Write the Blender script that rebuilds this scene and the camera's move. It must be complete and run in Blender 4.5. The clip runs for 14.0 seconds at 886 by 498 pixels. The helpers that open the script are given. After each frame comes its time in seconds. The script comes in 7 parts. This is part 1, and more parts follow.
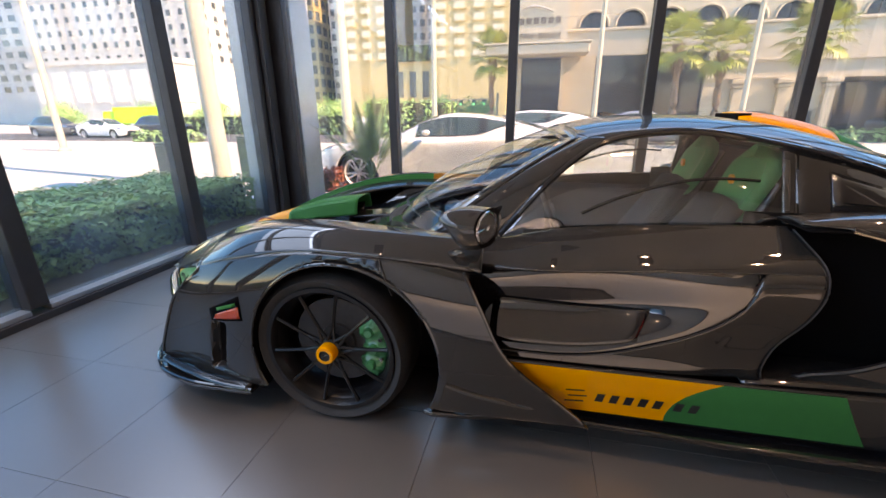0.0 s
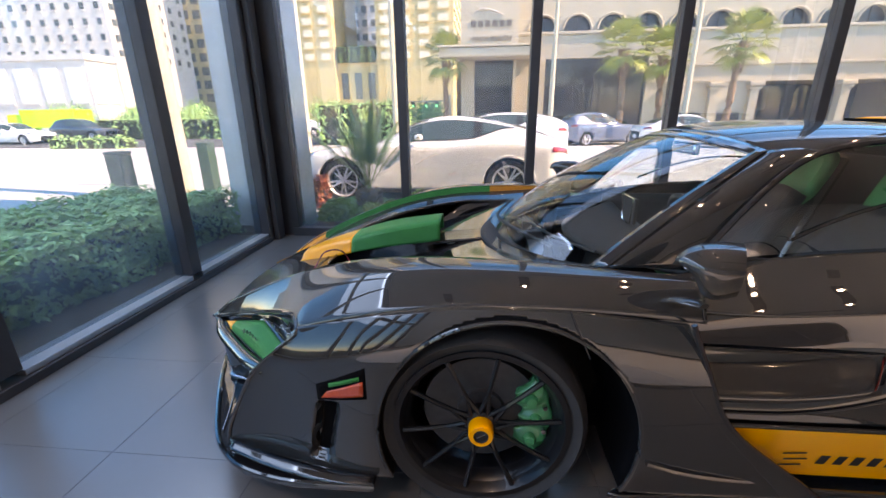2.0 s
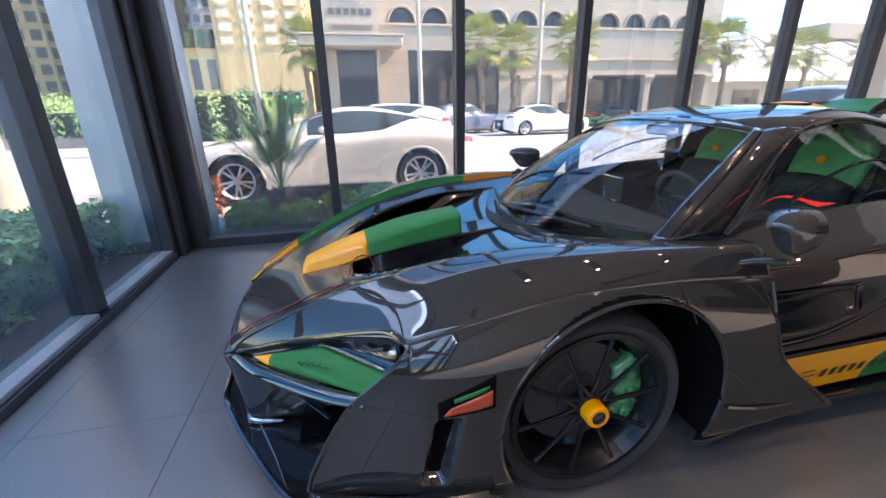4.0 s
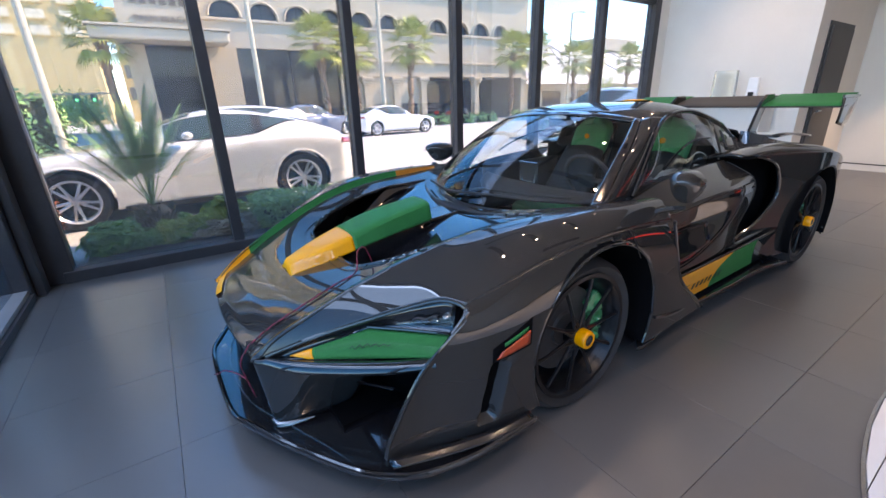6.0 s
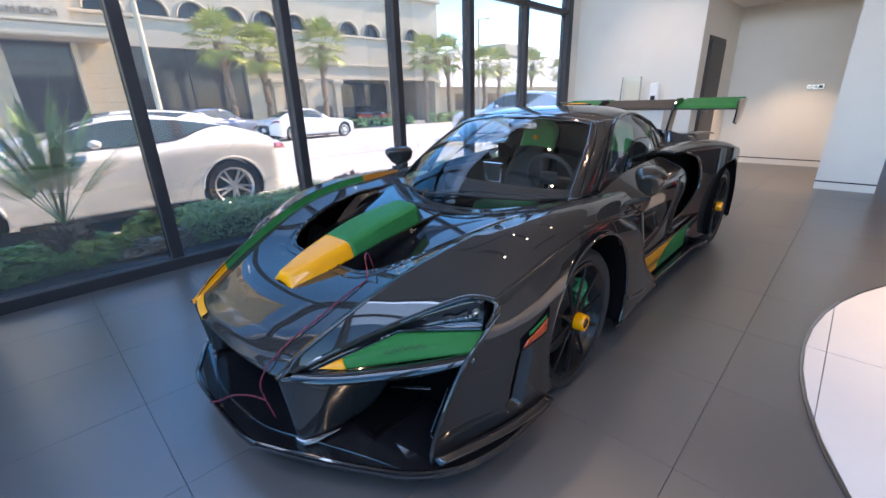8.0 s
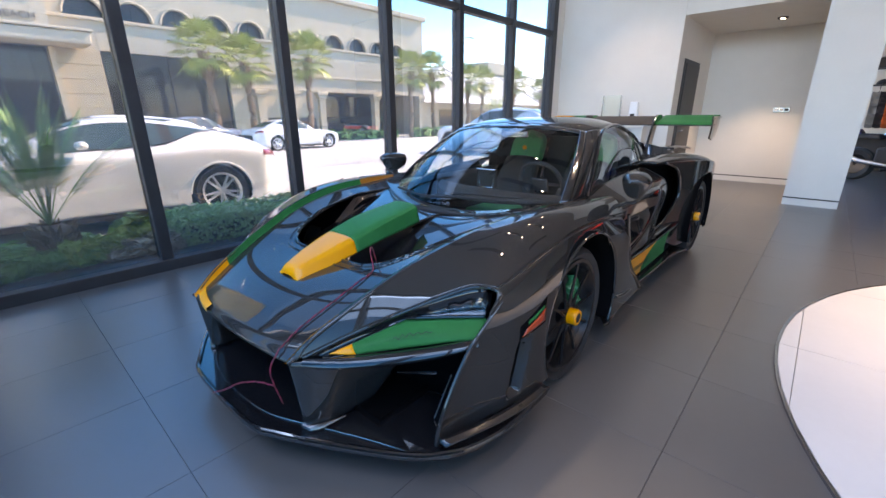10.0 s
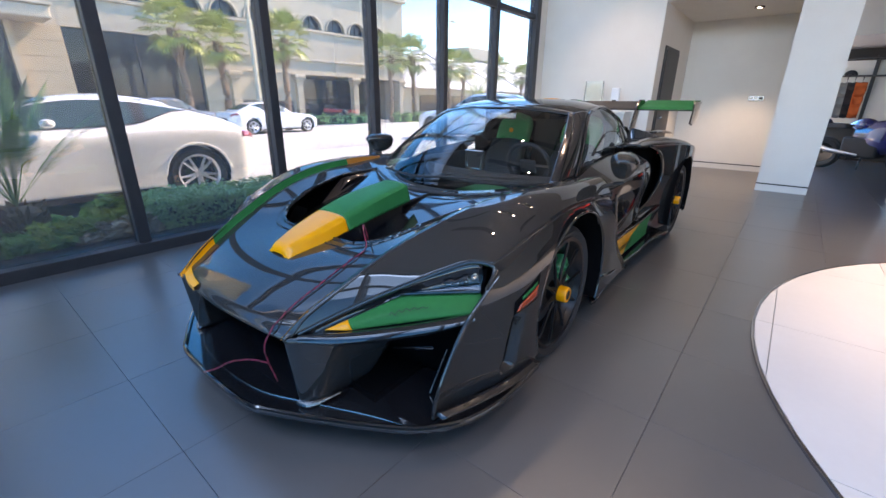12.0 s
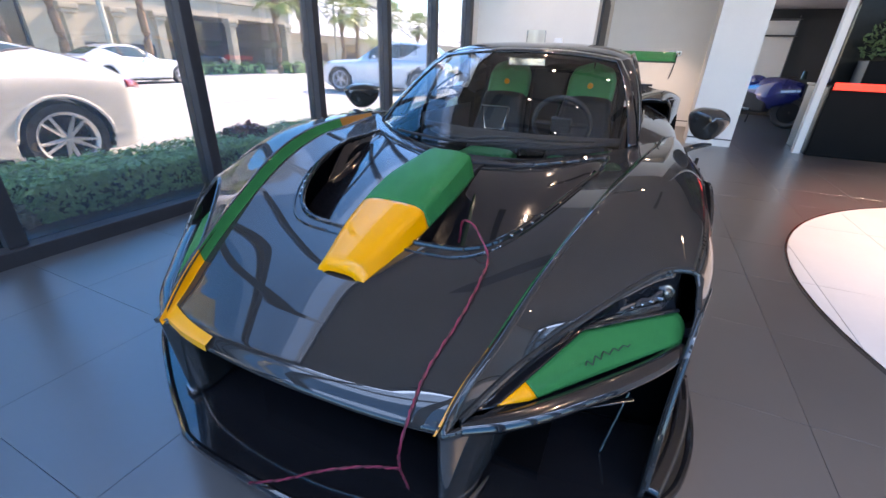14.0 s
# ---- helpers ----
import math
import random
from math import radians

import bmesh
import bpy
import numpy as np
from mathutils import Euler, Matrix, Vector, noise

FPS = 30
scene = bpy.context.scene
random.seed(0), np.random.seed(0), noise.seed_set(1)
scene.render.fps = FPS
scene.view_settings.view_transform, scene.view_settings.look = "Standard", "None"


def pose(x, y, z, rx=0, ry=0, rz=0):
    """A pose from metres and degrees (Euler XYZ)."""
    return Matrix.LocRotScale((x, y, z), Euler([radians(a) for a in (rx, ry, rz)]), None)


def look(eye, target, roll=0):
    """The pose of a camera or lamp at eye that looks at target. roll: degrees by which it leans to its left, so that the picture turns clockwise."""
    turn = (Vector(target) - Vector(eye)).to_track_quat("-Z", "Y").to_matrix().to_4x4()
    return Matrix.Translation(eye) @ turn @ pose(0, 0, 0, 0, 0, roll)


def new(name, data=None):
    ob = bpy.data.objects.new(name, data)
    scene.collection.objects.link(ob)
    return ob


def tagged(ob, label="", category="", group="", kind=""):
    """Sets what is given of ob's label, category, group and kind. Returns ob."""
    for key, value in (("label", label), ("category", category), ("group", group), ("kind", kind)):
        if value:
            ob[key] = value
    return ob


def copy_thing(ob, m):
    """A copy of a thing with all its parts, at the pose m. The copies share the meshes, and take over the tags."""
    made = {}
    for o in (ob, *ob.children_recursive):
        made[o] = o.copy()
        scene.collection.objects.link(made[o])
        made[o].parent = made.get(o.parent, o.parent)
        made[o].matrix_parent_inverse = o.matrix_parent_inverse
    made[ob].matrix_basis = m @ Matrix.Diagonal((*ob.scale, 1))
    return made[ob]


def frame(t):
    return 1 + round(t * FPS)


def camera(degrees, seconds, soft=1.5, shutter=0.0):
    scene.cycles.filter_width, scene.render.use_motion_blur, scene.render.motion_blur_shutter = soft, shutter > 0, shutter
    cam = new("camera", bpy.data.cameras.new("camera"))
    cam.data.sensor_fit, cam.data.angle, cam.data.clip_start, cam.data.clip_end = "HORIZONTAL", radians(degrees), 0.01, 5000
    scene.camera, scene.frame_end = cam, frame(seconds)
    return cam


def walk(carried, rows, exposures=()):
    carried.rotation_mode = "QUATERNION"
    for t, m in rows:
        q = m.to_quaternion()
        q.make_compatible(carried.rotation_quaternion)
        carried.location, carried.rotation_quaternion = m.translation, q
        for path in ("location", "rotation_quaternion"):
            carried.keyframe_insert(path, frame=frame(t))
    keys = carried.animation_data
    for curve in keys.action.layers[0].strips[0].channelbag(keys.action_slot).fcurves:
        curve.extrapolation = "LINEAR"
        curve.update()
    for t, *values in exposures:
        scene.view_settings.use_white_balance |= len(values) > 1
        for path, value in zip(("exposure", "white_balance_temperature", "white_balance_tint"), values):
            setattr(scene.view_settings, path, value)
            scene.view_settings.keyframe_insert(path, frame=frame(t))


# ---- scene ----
cam = camera(94.2, 14.0)
PATH = [
    (0, (0.805, -2.234, 1.259), (0.375, -0.384, 0.632), -0.5),
    (0.5, (0.630, -2.125, 1.275), (0.231, -0.268, 0.650), -0.7),
    (1, (0.435, -2.049, 1.270), (0.082, -0.180, 0.652), -0.8),
    (1.5, (0.246, -2.007, 1.264), (-0.052, -0.129, 0.645), -0.9),
    (2, (0.005, -1.979, 1.286), (-0.185, -0.088, 0.664), -0.7),
    (2.2, (-0.079, -1.967, 1.292), (-0.217, -0.075, 0.664), -0.7),
    (4.3, (-0.788, -1.851, 1.275), (-0.266, -0.041, 0.604), -1.1),
    (4.5, (-0.860, -1.861, 1.272), (-0.263, -0.073, 0.603), -1.1),
    (5, (-1.054, -1.895, 1.293), (-0.281, -0.178, 0.619), -1.2),
    (5.5, (-1.180, -1.896, 1.304), (-0.273, -0.246, 0.629), -1.4),
    (6, (-1.294, -1.837, 1.286), (-0.252, -0.270, 0.608), -1.7),
    (6.5, (-1.387, -1.755, 1.284), (-0.248, -0.259, 0.602), -2.0),
    (7, (-1.463, -1.681, 1.285), (-0.235, -0.259, 0.600), -2.0),
    (7.5, (-1.521, -1.657, 1.292), (-0.235, -0.288, 0.606), -1.9),
    (8, (-1.597, -1.648, 1.306), (-0.264, -0.320, 0.628), -1.8),
    (10.5, (-1.736, -1.654, 1.211), (-0.317, -0.384, 0.600), -0.2),
    (11, (-1.592, -1.502, 1.167), (-0.173, -0.255, 0.510), 0.3),
    (11.5, (-1.575, -1.486, 1.163), (-0.152, -0.259, 0.477), 0.6),
    (12, (-1.780, -1.619, 1.215), (-0.321, -0.427, 0.543), 0.6),
    (12.5, (-1.807, -1.473, 1.180), (-0.305, -0.352, 0.483), 1.2),
    (13, (-1.757, -1.180, 1.167), (-0.207, -0.146, 0.443), 1.6),
    (13.5, (-1.730, -0.926, 1.145), (-0.122, -0.012, 0.383), 2.0),
    (14, (-1.725, -0.665, 1.143), (-0.077, 0.086, 0.295), 2.1),
]
EXPOSURES = [(0, 4.14, 13600, 33), (2, 4.14, 11400, 31), (5, 4.07, 9500, 30), (8, 3.99, 9300, 27), (12, 3.99, 9200, 27), (14, 4.14, 9200, 30)]
walk(cam, [(t, look(eye, target, roll)) for t, eye, target, roll in PATH], EXPOSURES)

# ---- world, sun, large lights ----
SUN_TO = Vector((1.0, -0.21, 0.86)).normalized()
world = bpy.data.worlds.new("world")
scene.world = world
world.use_nodes = True
wn = world.node_tree.nodes
sky = wn.new("ShaderNodeTexSky")
sky.sky_type, sky.sun_disc = "NISHITA", False
sky.sun_elevation = math.asin(SUN_TO.z)
sky.sun_rotation = math.atan2(SUN_TO.x, SUN_TO.y)
sky.air_density, sky.dust_density, sky.ozone_density = 1.0, 0.4, 5.5
wn["Background"].inputs["Strength"].default_value = 0.132
deep = wn.new("ShaderNodeHueSaturation")
deep.inputs["Saturation"].default_value = 1.36
world.node_tree.links.new(sky.outputs[0], deep.inputs["Color"])
world.node_tree.links.new(deep.outputs[0], wn["Background"].inputs["Color"])
sun = new("sun", bpy.data.lights.new("sun", "SUN"))
sun.data.energy, sun.data.angle, sun.data.color = 1.8, radians(0.6), (1.0, 0.96, 0.88)
sun.matrix_world = look(SUN_TO * 40, (0, 0, 0))

# added blue area lamps outside the upper panes of both window walls boost the sky light
for name, place, size, power in (("sky_fill_side", look((-2.90, -3.0, 3.60), (-1.0, -3.0, 0.4)), (10.6, 1.4), 54), ("sky_fill_street", look((1.85, 2.72, 3.50), (1.85, 1.0, 0.0)), (7.4, 1.4), 4)):
    lp = new(name, bpy.data.lights.new(name, "AREA"))
    lp.data.shape, lp.data.size, lp.data.size_y = "RECTANGLE", size[0], size[1]
    lp.data.energy, lp.data.color = power, (0.29, 0.55, 1.0)
    lp.matrix_world = place

# ---- materials ----


def mat(name, color, rough=0.5, metal=0.0, vary=0.0, scale=8.0, bump=0.0, bscale=120.0, coat=0.0, spec=0.5, emit=0.0, trans=0.0, per=0.0, island=0.0, ior=1.45, dark=None):
    """A procedural surface: base colour with two scales of noise, fine relief, optional clear coat."""
    m = bpy.data.materials.new(name)
    m.use_nodes = True
    n, l = m.node_tree.nodes, m.node_tree.links
    b = n["Principled BSDF"]
    b.inputs["Base Color"].default_value = (*color, 1)
    b.inputs["Roughness"].default_value = rough
    b.inputs["Metallic"].default_value = metal
    b.inputs["Coat Weight"].default_value = coat
    b.inputs["Coat Roughness"].default_value = 0.02
    b.inputs["Coat IOR"].default_value = 1.72
    b.inputs["Specular IOR Level"].default_value = spec
    b.inputs["Transmission Weight"].default_value = trans
    b.inputs["IOR"].default_value = ior
    if emit:
        b.inputs["Emission Color"].default_value = (*color, 1)
        b.inputs["Emission Strength"].default_value = emit
    tc = n.new("ShaderNodeTexCoord")
    if vary or per or island:
        lo = dark or tuple(c * (1 - vary) for c in color)
        hi = tuple(min(1, c * (1 + vary)) for c in color)
        big, small = n.new("ShaderNodeTexNoise"), n.new("ShaderNodeTexNoise")
        for t, sc, de in ((big, scale, 3), (small, scale * 14, 5)):
            t.inputs["Scale"].default_value, t.inputs["Detail"].default_value = sc, de
            l.new(tc.outputs["Object"], t.inputs["Vector"])
        mix = n.new("ShaderNodeMath")
        mix.operation = "MULTIPLY_ADD"
        l.new(small.outputs["Fac"], mix.inputs[0])
        mix.inputs[1].default_value = 0.4
        l.new(big.outputs["Fac"], mix.inputs[2])
        src = mix.outputs[0]
        if per or island:
            r = n.new("ShaderNodeObjectInfo" if per else "ShaderNodeNewGeometry")
            add = n.new("ShaderNodeMath")
            add.operation = "MULTIPLY_ADD"
            l.new(r.outputs["Random" if per else "Random Per Island"], add.inputs[0])
            add.inputs[1].default_value = per or island
            l.new(src, add.inputs[2])
            src = add.outputs[0]
        ramp = n.new("ShaderNodeValToRGB")
        ramp.color_ramp.elements[0].position, ramp.color_ramp.elements[1].position = 0.4, 1.0 + (per or island)
        ramp.color_ramp.elements[0].color, ramp.color_ramp.elements[1].color = (*lo, 1), (*hi, 1)
        l.new(src, ramp.inputs[0])
        l.new(ramp.outputs[0], b.inputs["Base Color"])
    if bump:
        t, bp = n.new("ShaderNodeTexNoise"), n.new("ShaderNodeBump")
        t.inputs["Scale"].default_value, t.inputs["Detail"].default_value = bscale, 4
        bp.inputs["Strength"].default_value, bp.inputs["Distance"].default_value = bump, 0.01
        l.new(tc.outputs["Object"], t.inputs["Vector"])
        l.new(t.outputs["Fac"], bp.inputs["Height"])
        l.new(bp.outputs[0], b.inputs["Normal"])
    return m


def carbon(name, color, coat=1.0):
    """Lacquered twill weave."""
    m = mat(name, color, 0.42, 0.0, coat=coat, spec=0.07)
    n, l = m.node_tree.nodes, m.node_tree.links
    b = n["Principled BSDF"]
    tc = n.new("ShaderNodeTexCoord")
    mp = n.new("ShaderNodeMapping")
    mp.inputs["Rotation"].default_value = (0.3, 0.2, radians(45))
    ck = n.new("ShaderNodeTexChecker")
    ck.inputs["Scale"].default_value = 380
    ck.inputs["Color1"].default_value, ck.inputs["Color2"].default_value = (*color, 1), (*(c * 0.72 for c in color), 1)
    l.new(tc.outputs["Object"], mp.inputs["Vector"])
    l.new(mp.outputs[0], ck.inputs["Vector"])
    l.new(ck.outputs[0], b.inputs["Base Color"])
    return m


def glassy(name, tint, rough=0.0, mirror=0.05, haze=0.0):
    """A thin pane: clear, with a mirror coat that grows towards grazing angles; mirror is its share face on, haze a
    pale veil painted over the view.
    """
    m = bpy.data.materials.new(name)
    m.use_nodes = True
    n, l = m.node_tree.nodes, m.node_tree.links
    n.remove(n["Principled BSDF"])
    tr, gl, mx, lw = n.new("ShaderNodeBsdfTransparent"), n.new("ShaderNodeBsdfGlossy"), n.new("ShaderNodeMixShader"), n.new("ShaderNodeLayerWeight")
    tr.inputs["Color"].default_value = (*tint, 1)
    gl.inputs["Roughness"].default_value = rough
    gl.inputs["Color"].default_value = (0.95, 0.97, 1, 1)
    lw.inputs["Blend"].default_value = 0.5
    p5, sc = n.new("ShaderNodeMath"), n.new("ShaderNodeMath")
    p5.operation, p5.inputs[1].default_value = "POWER", 5.0
    sc.operation, sc.inputs[1].default_value, sc.inputs[2].default_value = "MULTIPLY_ADD", 1 - mirror, mirror
    l.new(lw.outputs["Facing"], p5.inputs[0])
    l.new(p5.outputs[0], sc.inputs[0])
    l.new(sc.outputs[0], mx.inputs[0])
    l.new(tr.outputs[0], mx.inputs[1])
    l.new(gl.outputs[0], mx.inputs[2])
    if haze:
        # pale translucent share imitates the glare veil that lifts dark parts outside
        veil, du, ns, am = n.new("ShaderNodeMixShader"), n.new("ShaderNodeBsdfTranslucent"), n.new("ShaderNodeTexNoise"), n.new("ShaderNodeMath")
        ns.inputs["Scale"].default_value, ns.inputs["Detail"].default_value = 1.3, 6
        am.operation, am.inputs[1].default_value = "MULTIPLY", haze * 2
        du.inputs["Color"].default_value = (0.85, 0.9, 0.95, 1)
        l.new(ns.outputs["Fac"], am.inputs[0])
        l.new(am.outputs[0], veil.inputs[0])
        l.new(mx.outputs[0], veil.inputs[1])
        l.new(du.outputs[0], veil.inputs[2])
        mx = veil
    l.new(mx.outputs[0], n["Material Output"].inputs["Surface"])
    return m


M_PAINT = carbon("carbon_lacquer", (0.018, 0.0168, 0.0162))
M_CARBON = carbon("carbon_satin", (0.007, 0.007, 0.0075))
M_GLOSSBLK = mat("gloss_black", (0.006, 0.006, 0.007), 0.12, coat=1.0, vary=0.1)
M_MATBLK = mat("matt_black", (0.008, 0.008, 0.009), 0.6, vary=0.3, bump=0.05)
# near-black for liners, and for shade painted into openings
M_VOID = mat("liner_shade_black", (0.0025, 0.0025, 0.003), 0.95, vary=0.2, spec=0.05)
M_YEL = mat("yellow_lacquer", (0.84, 0.285, 0.001), 0.4, spec=0.25, coat=0.5, vary=0.04)
M_OCHRE = mat("ochre_lacquer", (0.34, 0.12, 0.012), 0.4, spec=0.25, coat=0.6, vary=0.05)
M_GRN = mat("green_lacquer", (0.0, 0.135, 0.040), 0.4, spec=0.06, coat=0.05, vary=0.06)
M_ORG = mat("marker_lens", (0.40, 0.045, 0.014), 0.15, coat=0.6, vary=0.15, scale=60)
M_TYRE = mat("tyre_rubber", (0.014, 0.014, 0.015), 0.62, vary=0.25, scale=20, bump=0.12, bscale=90)
M_RIM = mat("rim_black", (0.004, 0.004, 0.005), 0.34, 0.0, spec=0.3, coat=0.12, vary=0.1)
M_STEEL = mat("steel", (0.45, 0.45, 0.46), 0.25, 1.0, vary=0.1, scale=30)
M_DISC = mat("brake_disc", (0.045, 0.045, 0.048), 0.42, 0.4, vary=0.2, scale=40)
M_CALIPER = mat("caliper_green", (0.0, 0.19, 0.075), 0.3, coat=0.6, vary=0.08)
M_CHROME = mat("chrome", (0.75, 0.77, 0.8), 0.08, 1.0, vary=0.05)
M_CARGLASS = glassy("car_glass", (0.90, 0.94, 0.92), 0.0, 0.075)
M_SIDEGLASS = glassy("side_glass", (0.90, 0.93, 0.91), 0.0, 0.20)
M_PANE = glassy("window_glass", (0.525, 0.535, 0.535), 0.0, 0.055, haze=0.022)
M_LAMPGLASS = glassy("lamp_glass", (0.85, 0.9, 0.93), 0.0, 0.035)
M_SEAT = mat("seat_green", (0.015, 0.26, 0.095), 0.6, vary=0.15, bump=0.1)
M_LEATHER = mat("black_alcantara", (0.018, 0.018, 0.02), 0.75, vary=0.25, bump=0.1)
M_FRAME = mat("black_aluminium", (0.036, 0.036, 0.040), 0.45, 0.1, vary=0.2, scale=5, bump=0.02)
M_SILL = mat("brushed_aluminium", (0.34, 0.35, 0.36), 0.38, 0.6, vary=0.08, scale=6, bump=0.02)
M_TILE = mat("grey_porcelain", (0.068, 0.065, 0.064), 0.29, spec=1.0, ior=1.7, vary=0.10, scale=2.2, bump=0.02, bscale=240, per=0.25)
M_GROUT = mat("grout", (0.022, 0.021, 0.021), 0.95, spec=0.1, vary=0.2, scale=30, bump=0.1)
M_WHITE = mat("white_paint", (0.68, 0.65, 0.60), 0.62, vary=0.03, scale=3, bump=0.02, bscale=300)
# ceiling colour lowered to stand in for a dimmer room with less bounce
M_CEIL = mat("dimmed_ceiling", (0.34, 0.325, 0.305), 0.8, vary=0.04, scale=3)
M_TAUPE = mat("pale_wall_paint", (0.55, 0.52, 0.49), 0.7, vary=0.05, scale=2, bump=0.02, bscale=300)
M_DARKWALL = mat("dark_panel", (0.05, 0.047, 0.046), 0.5, vary=0.15, scale=2)
M_DISCFLOOR = mat("white_porcelain", (0.55, 0.535, 0.525), 0.3, vary=0.04, scale=2, per=0.1)
M_GAPSHADE = mat("gap_shade_black", (0.01, 0.01, 0.01), 0.6, vary=0.1)
M_STUCCO = mat("cream_stucco", (0.49, 0.425, 0.325), 0.85, vary=0.06, scale=0.6, bump=0.15, bscale=40)
M_STUCCO2 = mat("tan_stucco", (0.48, 0.385, 0.265), 0.85, vary=0.07, scale=0.5, bump=0.15, bscale=40)
M_TRIMST = mat("stone_trim", (0.48, 0.41, 0.31), 0.8, vary=0.06, scale=1.5, bump=0.1)
M_YTOWER = mat("yellow_stucco", (0.56, 0.43, 0.215), 0.85, vary=0.06, scale=0.15)
M_PALEPANEL = mat("pale_panel", (0.66, 0.60, 0.46), 0.7, vary=0.06, scale=0.5, island=0.2)
M_WTOWER = mat("white_stucco", (0.54, 0.53, 0.51), 0.8, vary=0.04, scale=0.15)
M_PALEWALL = mat("pale_screen_panel", (0.70, 0.70, 0.69), 0.8, vary=0.05, scale=0.5, island=0.1)
M_WINDOW = mat("far_window", (0.05, 0.065, 0.07), 0.12, vary=0.5, scale=0.4, island=0.6)
M_STOREGLASS = mat("store_glass", (0.022, 0.024, 0.024), 0.06, vary=0.4, scale=0.7, spec=0.45)
M_BARBLACK = mat("black_laminate", (0.0035, 0.0035, 0.0035), 0.45, vary=0.2, scale=4, spec=0.1)
M_BACKGLASS = mat("tinted_panel", (0.012, 0.013, 0.013), 0.18, vary=0.3, scale=1.0, spec=0.12)
M_ROOFTILE = mat("white_roof_tile", (0.56, 0.545, 0.52), 0.8, vary=0.1, scale=1.0, bump=0.3, bscale=8)
M_GROUND = mat("concrete_drive", (0.52, 0.50, 0.46), 0.9, vary=0.13, scale=0.35, bump=0.1, bscale=60)
M_ASPHALT = mat("asphalt", (0.10, 0.10, 0.10), 0.9, vary=0.2, scale=0.8, bump=0.15, bscale=80)
M_SOIL = mat("mulch", (0.055, 0.035, 0.022), 0.95, vary=0.5, scale=9, bump=0.8, bscale=50)
M_KERB = mat("kerb_concrete", (0.5, 0.48, 0.44), 0.9, vary=0.1, scale=2, bump=0.1)
M_LEAF = mat("hedge_leaf", (0.24, 0.41, 0.14), 0.45, vary=0.45, scale=3, island=0.5)
M_LEAF2 = mat("cycad_leaf", (0.20, 0.34, 0.12), 0.5, vary=0.35, scale=3, island=0.35)
M_FERN = mat("fern_leaf", (0.33, 0.40, 0.07), 0.5, vary=0.35, scale=3, island=0.4)
M_COVER = mat("groundcover_leaf", (0.17, 0.36, 0.08), 0.45, vary=0.4, scale=3, island=0.5)
# dim leaf colour for the foliage that stands in for a reflection
M_REFLEAF = mat("reflected_leaf", (0.05, 0.085, 0.03), 0.5, vary=0.4, scale=3, island=0.5)
M_LITTER = mat("dry_leaf", (0.36, 0.27, 0.18), 0.8, vary=0.5, scale=5, island=0.6)
M_LEAF3 = mat("palm_leaf", (0.25, 0.28, 0.055), 0.42, vary=0.4, scale=1.5, island=0.5)
M_ARECA = mat("areca_leaf", (0.30, 0.36, 0.07), 0.45, vary=0.3, scale=2, island=0.4)
M_CROTON = mat("red_foliage", (0.20, 0.055, 0.03), 0.5, vary=0.4, scale=3, island=0.4)
M_TRUNK = mat("palm_trunk", (0.27, 0.165, 0.10), 0.9, vary=0.35, scale=6, bump=0.6, bscale=30)
M_HEDGESHADE = mat("hedge_inner_shade", (0.03, 0.035, 0.015), 0.9, vary=0.4, scale=10)
M_CARWHITE = mat("white_car_paint", (0.84, 0.84, 0.84), 0.25, coat=1.0, vary=0.02)
M_CARBLUE = mat("blue_car_paint", (0.15, 0.19, 0.26), 0.3, coat=1.0, vary=0.05)
M_CARDARK = mat("dark_car_paint", (0.03, 0.032, 0.036), 0.3, coat=1.0, vary=0.05)
M_CARRED = mat("red_car_paint", (0.35, 0.02, 0.02), 0.3, coat=1.0, vary=0.05)
M_LIME = mat("lime_panel", (0.40, 0.85, 0.02), 0.5, vary=0.05)
M_TINT = mat("tinted_car_glass", (0.045, 0.075, 0.068), 0.05, vary=0.2, spec=0.8)
M_ALLOY = mat("silver_alloy", (0.72, 0.72, 0.73), 0.32, 0.45, vary=0.06)
M_TAIL = mat("tail_lamp", (0.40, 0.015, 0.02), 0.15, coat=0.6, vary=0.1)
M_POLE = mat("concrete_pole", (0.50, 0.45, 0.34), 0.8, vary=0.08, scale=2, bump=0.1)
M_GREENBOX = mat("green_bollard", (0.035, 0.08, 0.05), 0.5, vary=0.2)
M_WIRE = mat("red_wire", (0.30, 0.02, 0.05), 0.4, vary=0.1)
M_WIREB = mat("dark_wire", (0.09, 0.008, 0.016), 0.4, vary=0.1)
M_BLUEBIKE = mat("blue_bike_paint", (0.006, 0.011, 0.085), 0.25, coat=1.0, vary=0.1)
M_CLOTHORG = mat("orange_cloth", (0.55, 0.11, 0.03), 0.9, vary=0.15, bump=0.2)
M_CLOTHDRK = mat("dark_cloth", (0.02, 0.02, 0.025), 0.9, vary=0.2, bump=0.2)
M_CLOTHGRY = mat("grey_cloth", (0.2, 0.2, 0.2), 0.9, vary=0.2, bump=0.2)
M_RED = mat("red_light_strip", (1.0, 0.04, 0.02), 0.4, emit=0.14)
M_GOLIGHT = mat("green_signal", (0.02, 0.9, 0.35), 0.4, emit=0.5)
M_BULB = mat("downlight", (1.0, 0.92, 0.8), 0.4, emit=6.0)
M_SIGNTXT = mat("bronze_letters", (0.16, 0.13, 0.10), 0.5, 0.4, vary=0.1)
M_CLEAR = mat("clear_acrylic", (0.9, 0.97, 0.95), 0.02, trans=0.95, vary=0.02, ior=1.45)
M_PLASTIC = mat("white_plastic", (0.8, 0.8, 0.8), 0.35, vary=0.03)

# ---- shaping helpers ----


